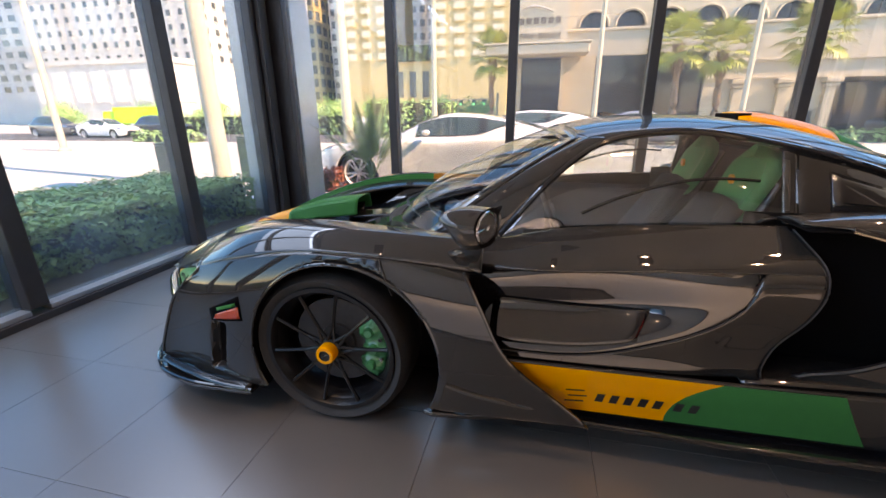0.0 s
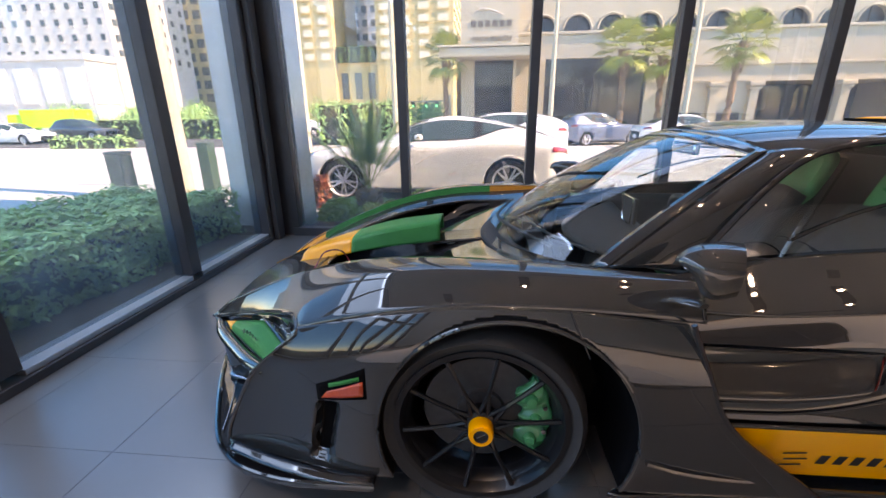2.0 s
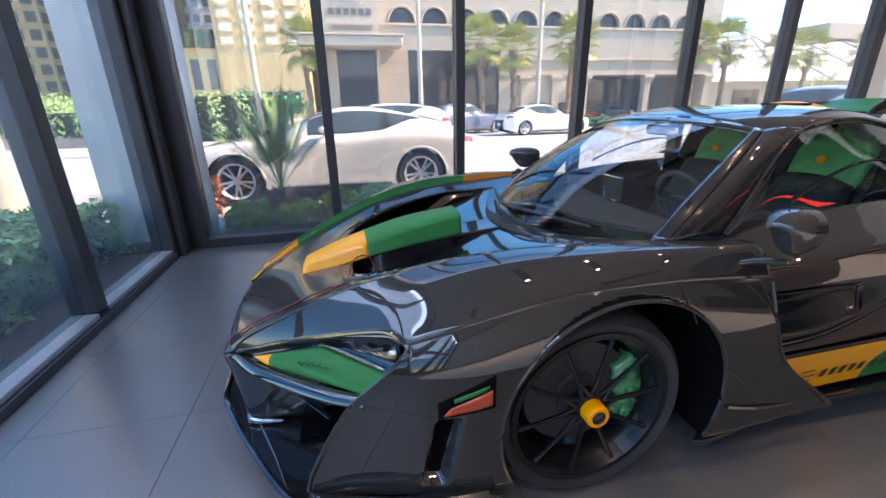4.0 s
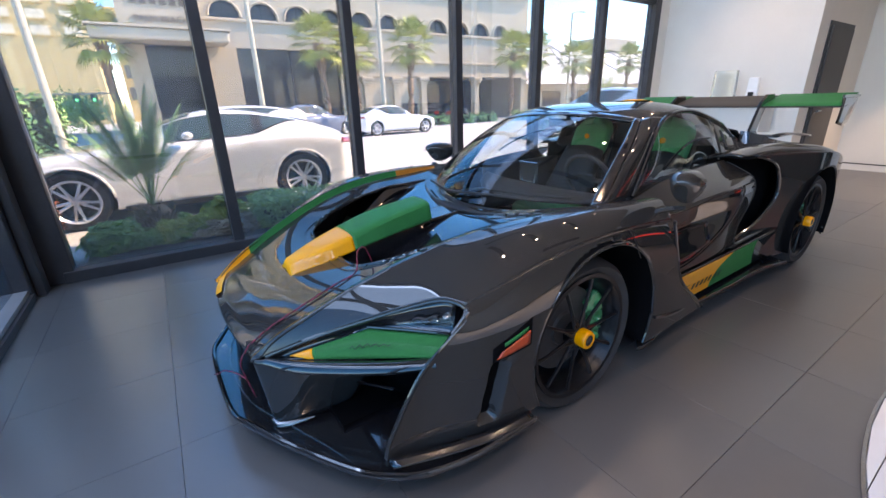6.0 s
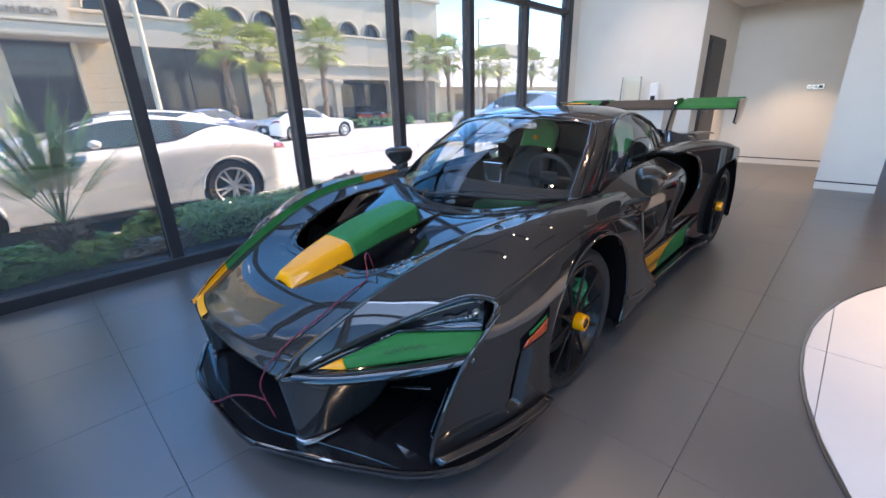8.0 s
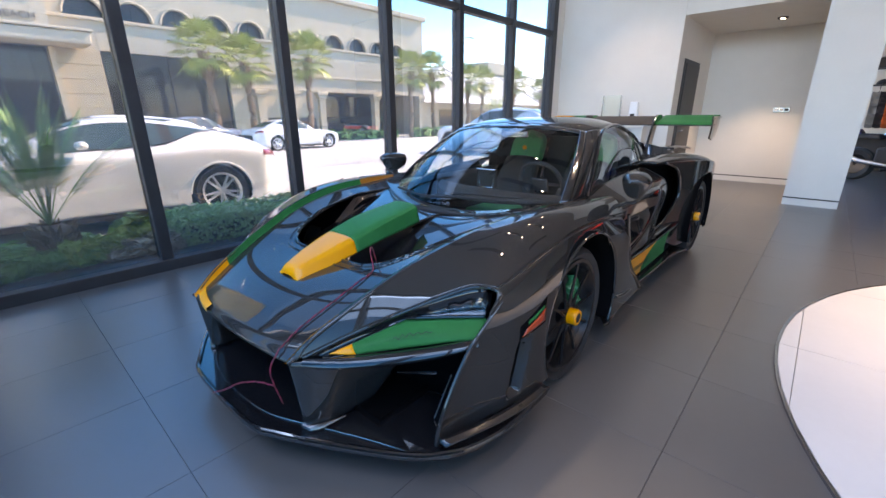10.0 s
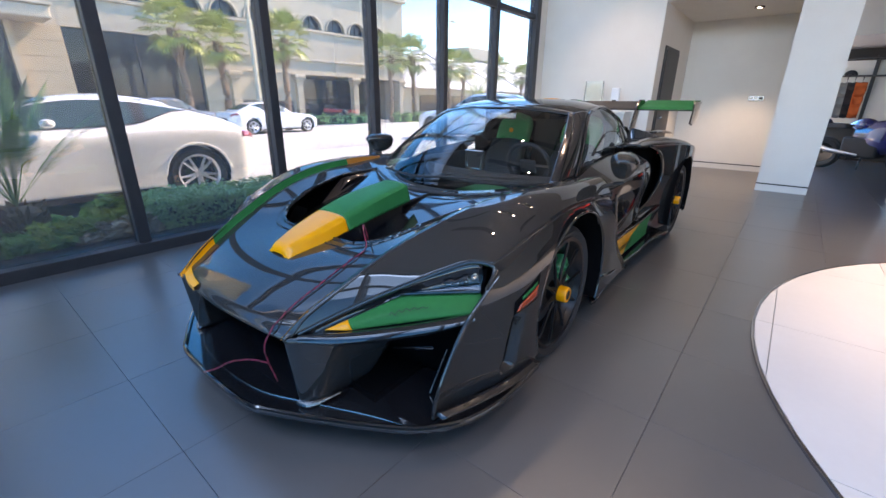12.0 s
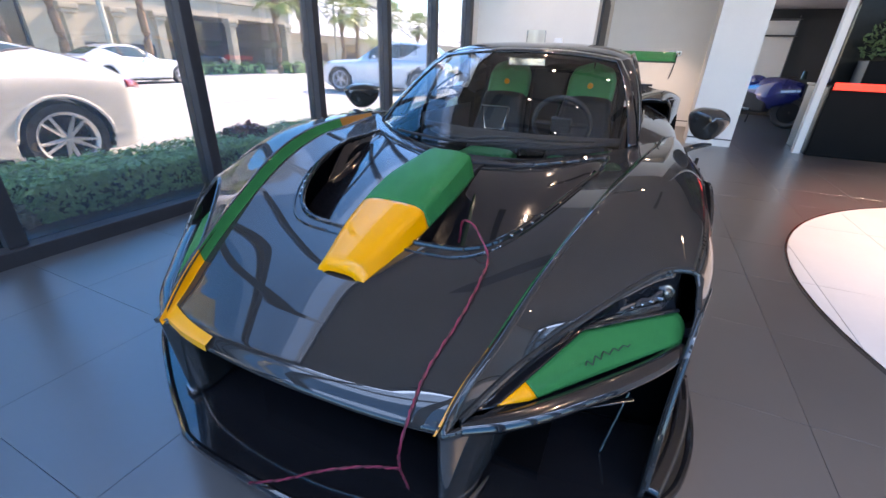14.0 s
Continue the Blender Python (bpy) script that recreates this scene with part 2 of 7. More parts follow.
def spl(pts, x):
    """Smooth curve through (x, a, b, ...) rows; returns the tuple at x."""
    p = np.asarray(pts, float)
    x = min(max(x, p[0, 0]), p[-1, 0])
    i = min(max(int(np.searchsorted(p[:, 0], x)) - 1, 0), len(p) - 2)
    h = p[i + 1, 0] - p[i, 0]
    t = (x - p[i, 0]) / h

    def slope(k):
        if k == 0:
            return (p[1, 1:] - p[0, 1:]) / (p[1, 0] - p[0, 0])
        if k == len(p) - 1:
            return (p[-1, 1:] - p[-2, 1:]) / (p[-1, 0] - p[-2, 0])
        return (p[k + 1, 1:] - p[k - 1, 1:]) / (p[k + 1, 0] - p[k - 1, 0])

    a, b = slope(i) * h, slope(i + 1) * h
    return tuple((2 * t**3 - 3 * t**2 + 1) * p[i, 1:] + (t**3 - 2 * t**2 + t) * a + (3 * t**2 - 2 * t**3) * p[i + 1, 1:] + (t**3 - t**2) * b)


def smooth01(a, b, x):
    t = min(max((x - a) / (b - a), 0.0), 1.0)
    return t * t * (3 - 2 * t)


def part(name, bm, material, parent=None, label="", smooth=True, thick=0.0, bevel=0.0, up=False):
    """Links a bmesh as one mesh object under a thing or a part."""
    bmesh.ops.recalc_face_normals(bm, faces=bm.faces)
    if up and sum(f.normal.z * f.calc_area() for f in bm.faces) < 0:
        bmesh.ops.reverse_faces(bm, faces=bm.faces)
    me = bpy.data.meshes.new(name)
    bm.to_mesh(me)
    bm.free()
    me.materials.append(material)
    if smooth:
        me.shade_smooth()
        me.set_sharp_from_angle(angle=radians(38))
    ob = new(name, me)
    if parent is not None:
        ob.parent = parent
    if label:
        ob["label"] = label
    if thick:
        s = ob.modifiers.new("thickness", "SOLIDIFY")
        s.thickness, s.offset = thick, -1
    if bevel:
        b = ob.modifiers.new("edge", "BEVEL")
        b.width, b.segments, b.limit_method = bevel, 2, "ANGLE"
    return ob


def thing(name, label, category, group="", kind="", m=None):
    ob = tagged(new(name), label, category, group, kind)
    if m is not None:
        ob.matrix_basis = m
    return ob


def box(lo, hi, bm=None, taper=None):
    bm = bm or bmesh.new()
    r = bmesh.ops.create_cube(bm, size=1)["verts"]
    for v in r:
        v.co = Vector([lo[i] + (v.co[i] + 0.5) * (hi[i] - lo[i]) for i in range(3)])
    if taper:
        c = (Vector(lo) + Vector(hi)) / 2
        for v in r:
            if v.co.z > c.z:
                v.co.x, v.co.y = c.x + (v.co.x - c.x) * taper, c.y + (v.co.y - c.y) * taper
    return bm


def bar(a, b, w, h, bm=None, up=(0, 0, 1)):
    """A square bar from a to b, w wide and h deep."""
    bm = bm or bmesh.new()
    a, b = Vector(a), Vector(b)
    z = (b - a).normalized()
    x = z.cross(Vector(up))
    if x.length < 1e-4:
        x = z.cross(Vector((1, 0, 0)))
    x.normalize()
    y = x.cross(z)
    vs = [bm.verts.new(p + x * sx * w / 2 + y * sy * h / 2) for p in (a, b) for sx, sy in ((-1, -1), (1, -1), (1, 1), (-1, 1))]
    for f in ((0, 1, 2, 3), (7, 6, 5, 4), (0, 4, 5, 1), (1, 5, 6, 2), (2, 6, 7, 3), (3, 7, 4, 0)):
        bm.faces.new([vs[i] for i in f])
    return bm


def tube(pts, radius, n=8, bm=None, flat=1.0, taper=1.0):
    """A round bar along pts; radius may be a list."""
    bm = bm or bmesh.new()
    pts = [Vector(p) for p in pts]
    rings = []
    for i, p in enumerate(pts):
        d = (pts[min(i + 1, len(pts) - 1)] - pts[max(i - 1, 0)]).normalized()
        x = d.cross(Vector((0, 0, 1)))
        if x.length < 1e-3:
            x = d.cross(Vector((1, 0, 0)))
        x.normalize()
        y = x.cross(d)
        r = radius[i] if isinstance(radius, (list, tuple)) else radius
        rings.append([bm.verts.new(p + x * r * math.cos(k * math.tau / n) + y * r * flat * math.sin(k * math.tau / n)) for k in range(n)])
    for a, b in zip(rings, rings[1:]):
        for k in range(n):
            bm.faces.new((a[k], a[(k + 1) % n], b[(k + 1) % n], b[k]))
    bm.faces.new(rings[0][::-1])
    bm.faces.new(rings[-1])
    return bm


def curve_pts(pts, n):
    """n + 1 points on a smooth curve through pts."""
    rows = [(i, *p) for i, p in enumerate(pts)]
    return [Vector(spl(rows, i * (len(pts) - 1) / n)) for i in range(n + 1)]


def lathe(profile, n=48, bm=None, axis="y"):
    """Turns (radius, along) rows round an axis."""
    bm = bm or bmesh.new()
    rings = []
    for r, a in profile:
        ring = []
        for k in range(n):
            c, s = math.cos(k * math.tau / n) * r, math.sin(k * math.tau / n) * r
            ring.append(bm.verts.new({"y": (c, a, s), "z": (c, s, a), "x": (a, c, s)}[axis]))
        rings.append(ring)
    for a, b in zip(rings, rings[1:]):
        for k in range(n):
            bm.faces.new((a[k], a[(k + 1) % n], b[(k + 1) % n], b[k]))
    return bm


def grid(fn, nu, nv, keep=None, bm=None):
    """A sheet of fn(u, v); faces whose centre fails keep are left out."""
    bm = bm or bmesh.new()
    vs = [[bm.verts.new(fn(i / nu, j / nv)) for j in range(nv + 1)] for i in range(nu + 1)]
    for i in range(nu):
        for j in range(nv):
            q = (vs[i][j], vs[i + 1][j], vs[i + 1][j + 1], vs[i][j + 1])
            if keep is None or keep(sum((v.co for v in q), Vector()) / 4):
                if len({tuple(round(c, 5) for c in v.co) for v in q}) == 4:
                    bm.faces.new(q)
                else:
                    q3 = []
                    for v in q:
                        if all((v.co - w.co).length > 2e-5 for w in q3):
                            q3.append(v)
                    if len(q3) == 3:
                        bm.faces.new(q3)
    loose = [v for v in bm.verts if not v.link_faces]
    bmesh.ops.delete(bm, geom=loose, context="VERTS")
    return bm


def prism(outline, z0, z1, bm=None):
    """An upright slab over a plan outline."""
    bm = bm or bmesh.new()
    lo = [bm.verts.new((x, y, z0)) for x, y in outline]
    hi = [bm.verts.new((x, y, z1)) for x, y in outline]
    n = len(outline)
    bm.faces.new(hi)
    bm.faces.new(lo[::-1])
    for i in range(n):
        bm.faces.new((lo[i], lo[(i + 1) % n], hi[(i + 1) % n], hi[i]))
    return bm


def leaves_mesh(name, centres, normals, size, aspect, material, parent=None, seed=1):
    """Many small folded leaves as one mesh."""
    rng = np.random.default_rng(seed)
    n = len(centres)
    nrm = np.asarray(normals, float)
    nrm = nrm + rng.normal(0, 0.45, (n, 3))
    nrm /= np.linalg.norm(nrm, axis=1)[:, None] + 1e-9
    t = np.cross(nrm, rng.normal(0, 1, (n, 3)))
    t /= np.linalg.norm(t, axis=1)[:, None] + 1e-9
    b = np.cross(nrm, t)
    s = size * rng.uniform(0.6, 1.3, (n, 1))
    c = np.asarray(centres, float)
    p0, p1 = c - t * s, c + t * s
    p2, p3 = c + b * s * aspect + nrm * s * 0.18, c - b * s * aspect + nrm * s * 0.18
    verts = np.stack([p0, p3, p1, p2], 1).reshape(-1, 3)
    faces = np.arange(4 * n).reshape(-1, 4)
    me = bpy.data.meshes.new(name)
    me.from_pydata(verts.tolist(), [], faces.tolist())
    me.materials.append(material)
    ob = new(name, me)
    if parent is not None:
        ob.parent = parent
    return ob


# ---- the showroom shell ----
X0, Y1, XB, HT = -2.31, 2.38, 6.05, 4.3  # left glass wall, street glass wall, rear wall block, ceiling height
YS = -9.0


def structure(name, bm, material, label, **k):
    return tagged(part(name, bm, material, smooth=False, **k), label, "structure", kind="structure")


structure("floor_slab", box((X0 - 0.1, YS - 0.2, -0.30), (13.2, Y1 + 0.1, -0.014)), M_GROUT, "dark grout bed under the showroom tiles")
structure("ceiling", box((X0 - 0.2, YS - 0.2, HT), (13.2, Y1 + 0.2, HT + 0.25)), M_CEIL, "matt grey showroom ceiling, darkened to cut bounced light")
structure("wall_south", box((X0 - 0.2, YS - 0.25, -0.014), (13.2, YS, HT)), M_TAUPE, "plain pale wall at the far end of the showroom")
structure("wall_east", box((13.0, YS, -0.014), (13.2, -2.9, HT)), M_DARKWALL, "dark wall at the back of the boutique")

# rear block, alcove and pillar
structure("wall_block", box((XB, 0.34, -0.014), (8.28, Y1 + 0.2, HT)), M_WHITE, "white painted wall beside the street windows")
structure("wall_alcove", box((8.28, -1.95, -0.014), (8.50, Y1 + 0.2, HT)), M_WHITE, "white painted back wall of the alcove")
structure("lintel", box((XB + 0.02, -1.34, 2.72), (8.28, 0.34, HT)), M_WHITE, "white dropped ceiling over the alcove")
structure("pillar", box((6.08, -1.95, -0.014), (6.70, -1.34, HT)), M_WHITE, "square white painted pillar")
structure("wall_alcove_side", box((6.70, -1.95, -0.014), (8.28, -1.80, HT)), M_WHITE, "white return wall behind the pillar")


def baseboard(a, b, nx, ny, label):
    """Black strip painted as a shadow gap, and low white plinth, along a wall foot, facing (nx, ny)."""
    (xa, ya), (xb, yb) = a, b
    x0, x1, y0, y1 = min(xa, xb), max(xa, xb), min(ya, yb), max(ya, yb)
    e = 0.004
    # solid black strip on the wall face gives the gap's shade
    g = box((x0 - (e if nx < 0 else 0), y0 - (e if ny < 0 else 0), 0.098), (x1 + (e if nx > 0 else 0), y1 + (e if ny > 0 else 0), 0.116))
    structure("gap_strip", g, M_GAPSHADE, "thin black strip painted as the shadow gap above the skirting")
    e = 0.003
    g = box((x0 - (e if nx < 0 else 0), y0 - (e if ny < 0 else 0), -0.012), (x1 + (e if nx > 0 else 0), y1 + (e if ny > 0 else 0), 0.096))
    structure("baseboard", g, M_WHITE, "flush white skirting at the wall foot")


baseboard((6.08, -1.95), (6.08, -1.34), -1, 0, "")
baseboard((8.28, -1.80), (8.28, 0.34), -1, 0, "")
baseboard((XB, 0.34), (XB, Y1), -1, 0, "")

# street window wall
MX = [-2.09, -0.83, 0.475, 1.805, 3.115, 4.42, 5.70]
wallN = thing("window_1", "tall black-framed shop window facing the street", "window", kind="structure")
for x in MX[1:-1]:
    part("mullion", box((x - 0.045, Y1 - 0.02, 0.09), (x + 0.045, Y1 + 0.13, HT)), M_FRAME, wallN, smooth=False, bevel=0.006)
part("jamb", box((5.66, Y1 - 0.03, 0.0), (5.80, Y1 + 0.13, HT)), M_FRAME, wallN, smooth=False, bevel=0.006)
part("sill", box((-2.12, Y1 - 0.06, -0.01), (5.80, Y1 + 0.14, 0.09)), M_FRAME, wallN, smooth=False, bevel=0.006)
part("head_rail", box((-2.12, Y1 - 0.02, HT - 0.10), (5.80, Y1 + 0.12, HT)), M_FRAME, wallN, smooth=False)
for a, b in zip(MX, MX[1:]):
    part("transom", box((a + 0.046, Y1 - 0.005, 2.62), (b - 0.046 if b < 5.7 else 5.655, Y1 + 0.10, 2.70)), M_FRAME, wallN, smooth=False, bevel=0.004)
    for z0, z1 in ((0.09, 2.62), (2.70, HT - 0.10)):
        g = part("pane", box((a + 0.04, Y1 + 0.045, z0), (b - 0.04, Y1 + 0.057, z1)), M_PANE, wallN, smooth=False)
        g.visible_shadow = False
structure("window_return", box((5.80, Y1 - 0.02, -0.01), (XB, Y1 + 0.2, HT)), M_WHITE, "white plaster return beside the window")

# side window wall
MY = [2.14, 0.92, -0.465, -1.85, -3.235, -4.62, -6.005, -7.39, -8.775]
wallW = thing("window_2", "tall black-framed shop window beside the hedge", "window", kind="structure")
for y in MY[1:]:
    part("mullion", box((X0 - 0.13, y - 0.055, 0.09), (X0 + 0.03, y + 0.055, HT)), M_FRAME, wallW, smooth=False, bevel=0.006)
part("base_rail", box((X0 - 0.14, YS, -0.01), (X0 + 0.052, 2.10, 0.05)), M_FRAME, wallW, smooth=False, bevel=0.004)
for a, b in zip([2.135] + MY[1:], MY[1:] + [YS]):
    if a - b > 0.2:
        part("sill", box((X0 - 0.12, b + 0.056, 0.051), (X0 + 0.030, a - 0.056, 0.085)), M_SILL, wallW, "pale aluminium sill plate", smooth=False, bevel=0.004)
part("head_rail", box((X0 - 0.12, YS, HT - 0.10), (X0 + 0.02, 2.10, HT)), M_FRAME, wallW, smooth=False)
for a, b in zip(MY, MY[1:]):
    part("transom", box((X0 - 0.10, b + 0.056, 2.62), (X0 + 0.005, a - 0.056, 2.70)), M_FRAME, wallW, smooth=False, bevel=0.004)
    for z0, z1 in ((0.09, 2.62), (2.70, HT - 0.10)):
        g = part("pane", box((X0 - 0.057, b + 0.05, z0), (X0 - 0.045, a - 0.05, z1)), M_PANE, wallW, smooth=False)
        g.visible_shadow = False
post = thing("corner_post", "stepped black aluminium corner post of the windows", "post", kind="structure")
part("post", box((X0 - 0.13, 2.08, -0.012), (X0 + 0.04, Y1 + 0.13, HT)), M_FRAME, post, smooth=False, bevel=0.008)
part("post_return", box((X0 + 0.042, Y1 - 0.04, -0.012), (-2.055, Y1 + 0.13, HT)), M_FRAME, post, smooth=False, bevel=0.008)
part("cover_strip", box((X0 + 0.042, 2.16, -0.012), (X0 + 0.10, 2.30, HT)), M_FRAME, post, smooth=False, bevel=0.006)
structure("corner_column", box((-2.98, 2.62, -0.05), (-2.16, 3.10, HT + 0.6)), M_WTOWER, "white rendered column outside the window corner")

# alcove door, wall plate, dispenser and acrylic block
door = thing("door_1", "dark grey door standing ajar in the alcove side wall", "door", kind="structure")
part("door_frame", box((6.40, 0.325, 0.0), (7.40, 0.345, 2.14)), M_FRAME, door, smooth=False)
part("door_leaf", box((6.46, 0.305, 0.01), (7.34, 0.330, 2.08)), M_DARKWALL, door, smooth=False, bevel=0.004)
part("door_handle", tube([(6.54, 0.30, 0.98), (6.54, 0.265, 1.0), (6.64, 0.262, 1.0)], 0.011), M_STEEL, door)
plate = thing("wall_switch_plate", "small brushed steel control plate on the white wall", "switch")
part("plate", box((8.262, -1.05, 1.30), (8.28, -0.81, 1.38)), M_STEEL, plate, bevel=0.004)
for k in range(3):
    part("key", box((8.255, -1.03 + k * 0.075, 1.32), (8.263, -0.975 + k * 0.075, 1.36)), M_PLASTIC if k else M_MATBLK, plate, bevel=0.003)
counter = thing("white_counter", "narrow white console standing against the wall", "counter")
part("top", box((5.62, 0.60, 1.06), (6.04, 1.75, 1.10)), M_WHITE, counter, bevel=0.006)
for y in (0.62, 1.69):
    part("side_panel", box((5.64, y, 0.0), (6.03, y + 0.04, 1.06)), M_WHITE, counter, smooth=False)
part("front_panel", box((5.66, 0.662, 0.10), (5.69, 1.688, 1.058)), M_WHITE, counter, smooth=False)
vase = thing("acrylic_block", "clear faceted acrylic award block on the console", "award")
part("block", box((5.74, 1.06, 1.10), (5.84, 1.38, 1.58), taper=0.92), M_CLEAR, vase, smooth=False, bevel=0.012)
part("base", box((5.70, 1.03, 1.101), (5.88, 1.41, 1.125)), M_PLASTIC, vase, bevel=0.004)
disp = thing("sanitiser_dispenser", "white plastic hand sanitiser dispenser on the console", "dispenser")
part("body", box((5.78, 0.78, 1.10), (5.86, 0.93, 1.47), taper=0.85), M_PLASTIC, disp, bevel=0.015)
part("nozzle", box((5.74, 0.82, 1.20), (5.78, 0.88, 1.28)), M_MATBLK, disp, bevel=0.006)
part("foot", box((5.74, 0.75, 1.10), (5.90, 0.95, 1.115)), M_PLASTIC, disp, bevel=0.004)

# ---- boutique seen past the pillar ----
structure("wall_white_edge", box((6.15, -2.86, -0.012), (6.27, -2.775, HT)), M_WHITE, "slim white post at the end of the bar")
black_bar = thing("reception_bar", "black reception bar with a glowing red edge strip", "bar")
part("front", box((6.05, -6.2, 0.0), (7.10, -2.90, 0.93)), M_BARBLACK, black_bar, smooth=False, bevel=0.01)
part("worktop", box((5.98, -6.25, 0.932), (7.12, -2.88, 0.965)), M_BARBLACK, black_bar, smooth=False, bevel=0.004)
part("light_strip", box((5.965, -4.5, 0.905), (5.976, -2.90, 0.995)), M_RED, black_bar, "glowing red light strip", smooth=False)
structure("bar_back_panel", box((8.0, -6.5, 0.0), (8.1, -3.42, HT)), M_BACKGLASS, "dark tinted panel behind the bar")
# added leaves and black base imitate green foliage reflected in the dark panel
mirrored = thing("indoor_plant", "dim leaves standing in for foliage reflected in the dark glass", "plant")
rng = np.random.default_rng(77)
lp = rng.random((2600, 3)) * np.array([0.35, 2.1, 1.5]) + np.array([7.40, -5.6, 1.35])
lp = lp[np.sin(lp[:, 1] * 4.0) + np.sin(lp[:, 2] * 5.0) + rng.normal(0, 0.5, 2600) > -0.3]
leaves_mesh("leaves", lp, rng.normal(0, 1, lp.shape) + np.array([-1.0, 0, 0.4]), 0.05, 0.45, M_REFLEAF, mirrored, 77)
part("foliage_base", box((7.35, -5.7, 0.0), (7.80, -3.6, 1.30)), M_BARBLACK, mirrored, "added black box under the reflected foliage", smooth=False, bevel=0.01)
# bulkhead shares the dimmed ceiling colour
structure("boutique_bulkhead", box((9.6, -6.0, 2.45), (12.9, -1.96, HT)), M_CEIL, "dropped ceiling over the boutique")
rackwall = thing("display_wall", "grey boutique display wall with lit white niches", "shelving")
part("back_panel", box((12.2, -6.0, 0.0), (12.3, -1.96, 2.45)), M_DARKWALL, rackwall, smooth=False)
for y in (-3.55, -2.70):
    part("niche", box((12.16, y, 0.75), (12.198, y + 0.78, 2.20)), M_WHITE, rackwall, smooth=False)
for y in (-3.58, -2.735, -1.97):
    part("upright", box((12.05, y, 0.0), (12.155, y + 0.04, 2.30)), M_FRAME, rackwall, smooth=False)
for z in (0.72, 1.85, 2.22):
    part("shelf", box((11.9, -3.58, z), (12.155, -1.97, z + 0.03)), M_FRAME, rackwall, smooth=False)
for i, (m, lab) in enumerate(((M_CLOTHGRY, "grey jacket hanging on the rail"), (M_CLOTHDRK, "black jacket hanging on the rail"), (M_CLOTHORG, "bright orange jacket hanging on the rail"))):
    c = thing("hanging_jacket", lab, "jacket", "jackets on the rail")
    y = -2.30 - i * 0.13
    part("garment", grid(lambda u, v, y=y: Vector((11.85 + 0.22 * math.sin(u * math.pi) * 0.3 + 0.05 * math.sin(v * 19), y + (0.10 - 0.02 * v) * math.cos(u * math.tau), 1.72 - 0.75 * v + 0.01 * math.sin(u * 20))), 20, 10), m, c, thick=0.01)
    part("hanger", tube([(11.85, y, 1.72), (11.85, y, 1.80), (11.88, y, 1.84)], 0.008), M_STEEL, c)
cap = thing("black_cap", "black cap on the upper display shelf", "cap")
part("crown", grid(lambda u, v: Vector((11.98 + 0.10 * math.sin(v * 1.5) * math.cos(u * math.tau), -2.33 + 0.12 * math.sin(v * 1.5) * math.sin(u * math.tau), 1.882 + 0.11 * math.cos(v * 1.5))), 20, 6), M_CLOTHDRK, cap, thick=0.004)
part("peak", box((11.80, -2.42, 1.883), (11.93, -2.24, 1.892)), M_CLOTHDRK, cap, bevel=0.003)


def motorbike(m):
    b = thing("motorbike", "dark blue sports motorbike parked in the boutique", "motorbike", m=m)
    for x in (-0.66, 0.66):
        w = part("wheel", lathe([(0.20, -0.05), (0.27, -0.07), (0.31, -0.04), (0.32, 0), (0.31, 0.04), (0.27, 0.07), (0.20, 0.05), (0.20, -0.05)], 32), M_TYRE, b)
        w.location = (x, 0, 0.32)
        r = part("rim", lathe([(0.03, -0.03), (0.19, -0.03), (0.20, -0.05), (0.205, 0.05), (0.19, 0.03), (0.03, 0.03)], 24), M_RIM, w)
    part("fairing", grid(lambda u, v: Vector((-0.75 + 0.95 * v, (0.10 + 0.13 * math.sin(v * 3)) * math.cos(u * math.tau), 0.62 + (0.16 + 0.16 * math.sin(v * 2.6)) * math.sin(u * math.tau) + 0.1 * (1 - v))), 24, 12), M_BLUEBIKE, b)
    part("tank", grid(lambda u, v: Vector((-0.15 + 0.5 * v, 0.16 * math.sin(v * 3.1) * math.cos(u * math.tau), 0.88 + 0.13 * math.sin(v * 3.1) * math.sin(u * math.tau))), 20, 10), M_BLUEBIKE, b)
    part("saddle", box((0.32, -0.13, 0.80), (0.88, 0.13, 0.90), taper=0.8), M_LEATHER, b, bevel=0.03)
    part("tail", box((0.62, -0.10, 0.84), (1.02, 0.10, 0.98), taper=0.6), M_BLUEBIKE, b, bevel=0.03)
    part("engine", box((-0.25, -0.2, 0.28), (0.32, 0.2, 0.66)), M_MATBLK, b, bevel=0.04)
    part("handlebar", tube([(-0.5, -0.33, 0.98), (-0.46, -0.12, 1.0), (-0.46, 0.12, 1.0), (-0.5, 0.33, 0.98)], 0.016), M_MATBLK, b)
    part("windscreen", box((-0.72, -0.12, 0.95), (-0.66, 0.12, 1.12), taper=0.6), M_TINT, b, bevel=0.02)
    part("exhaust", tube([(0.0, 0.2, 0.33), (0.5, 0.24, 0.40), (0.85, 0.24, 0.52)], [0.03, 0.05, 0.06], 12), M_STEEL, b)
    part("stand", bar((0.1, -0.2, 0.3), (0.18, -0.34, 0.0), 0.025, 0.025), M_STEEL, b)
    return b


motorbike(pose(9.7, -2.75, 0, 0, 0, 62))

# white round platform inlay in the floor
DC, DR = (1.09, -4.35), 2.673
plat = thing("round_platform", "round white porcelain display platform set in the floor", "platform")
part("edge_ring", lathe([(DR - 0.008, -0.012), (DR - 0.008, 0.015), (DR + 0.004, 0.015), (DR + 0.004, -0.012)], 128, axis="z"), M_STEEL, plat, "thin steel edge ring").location = (*DC, 0)


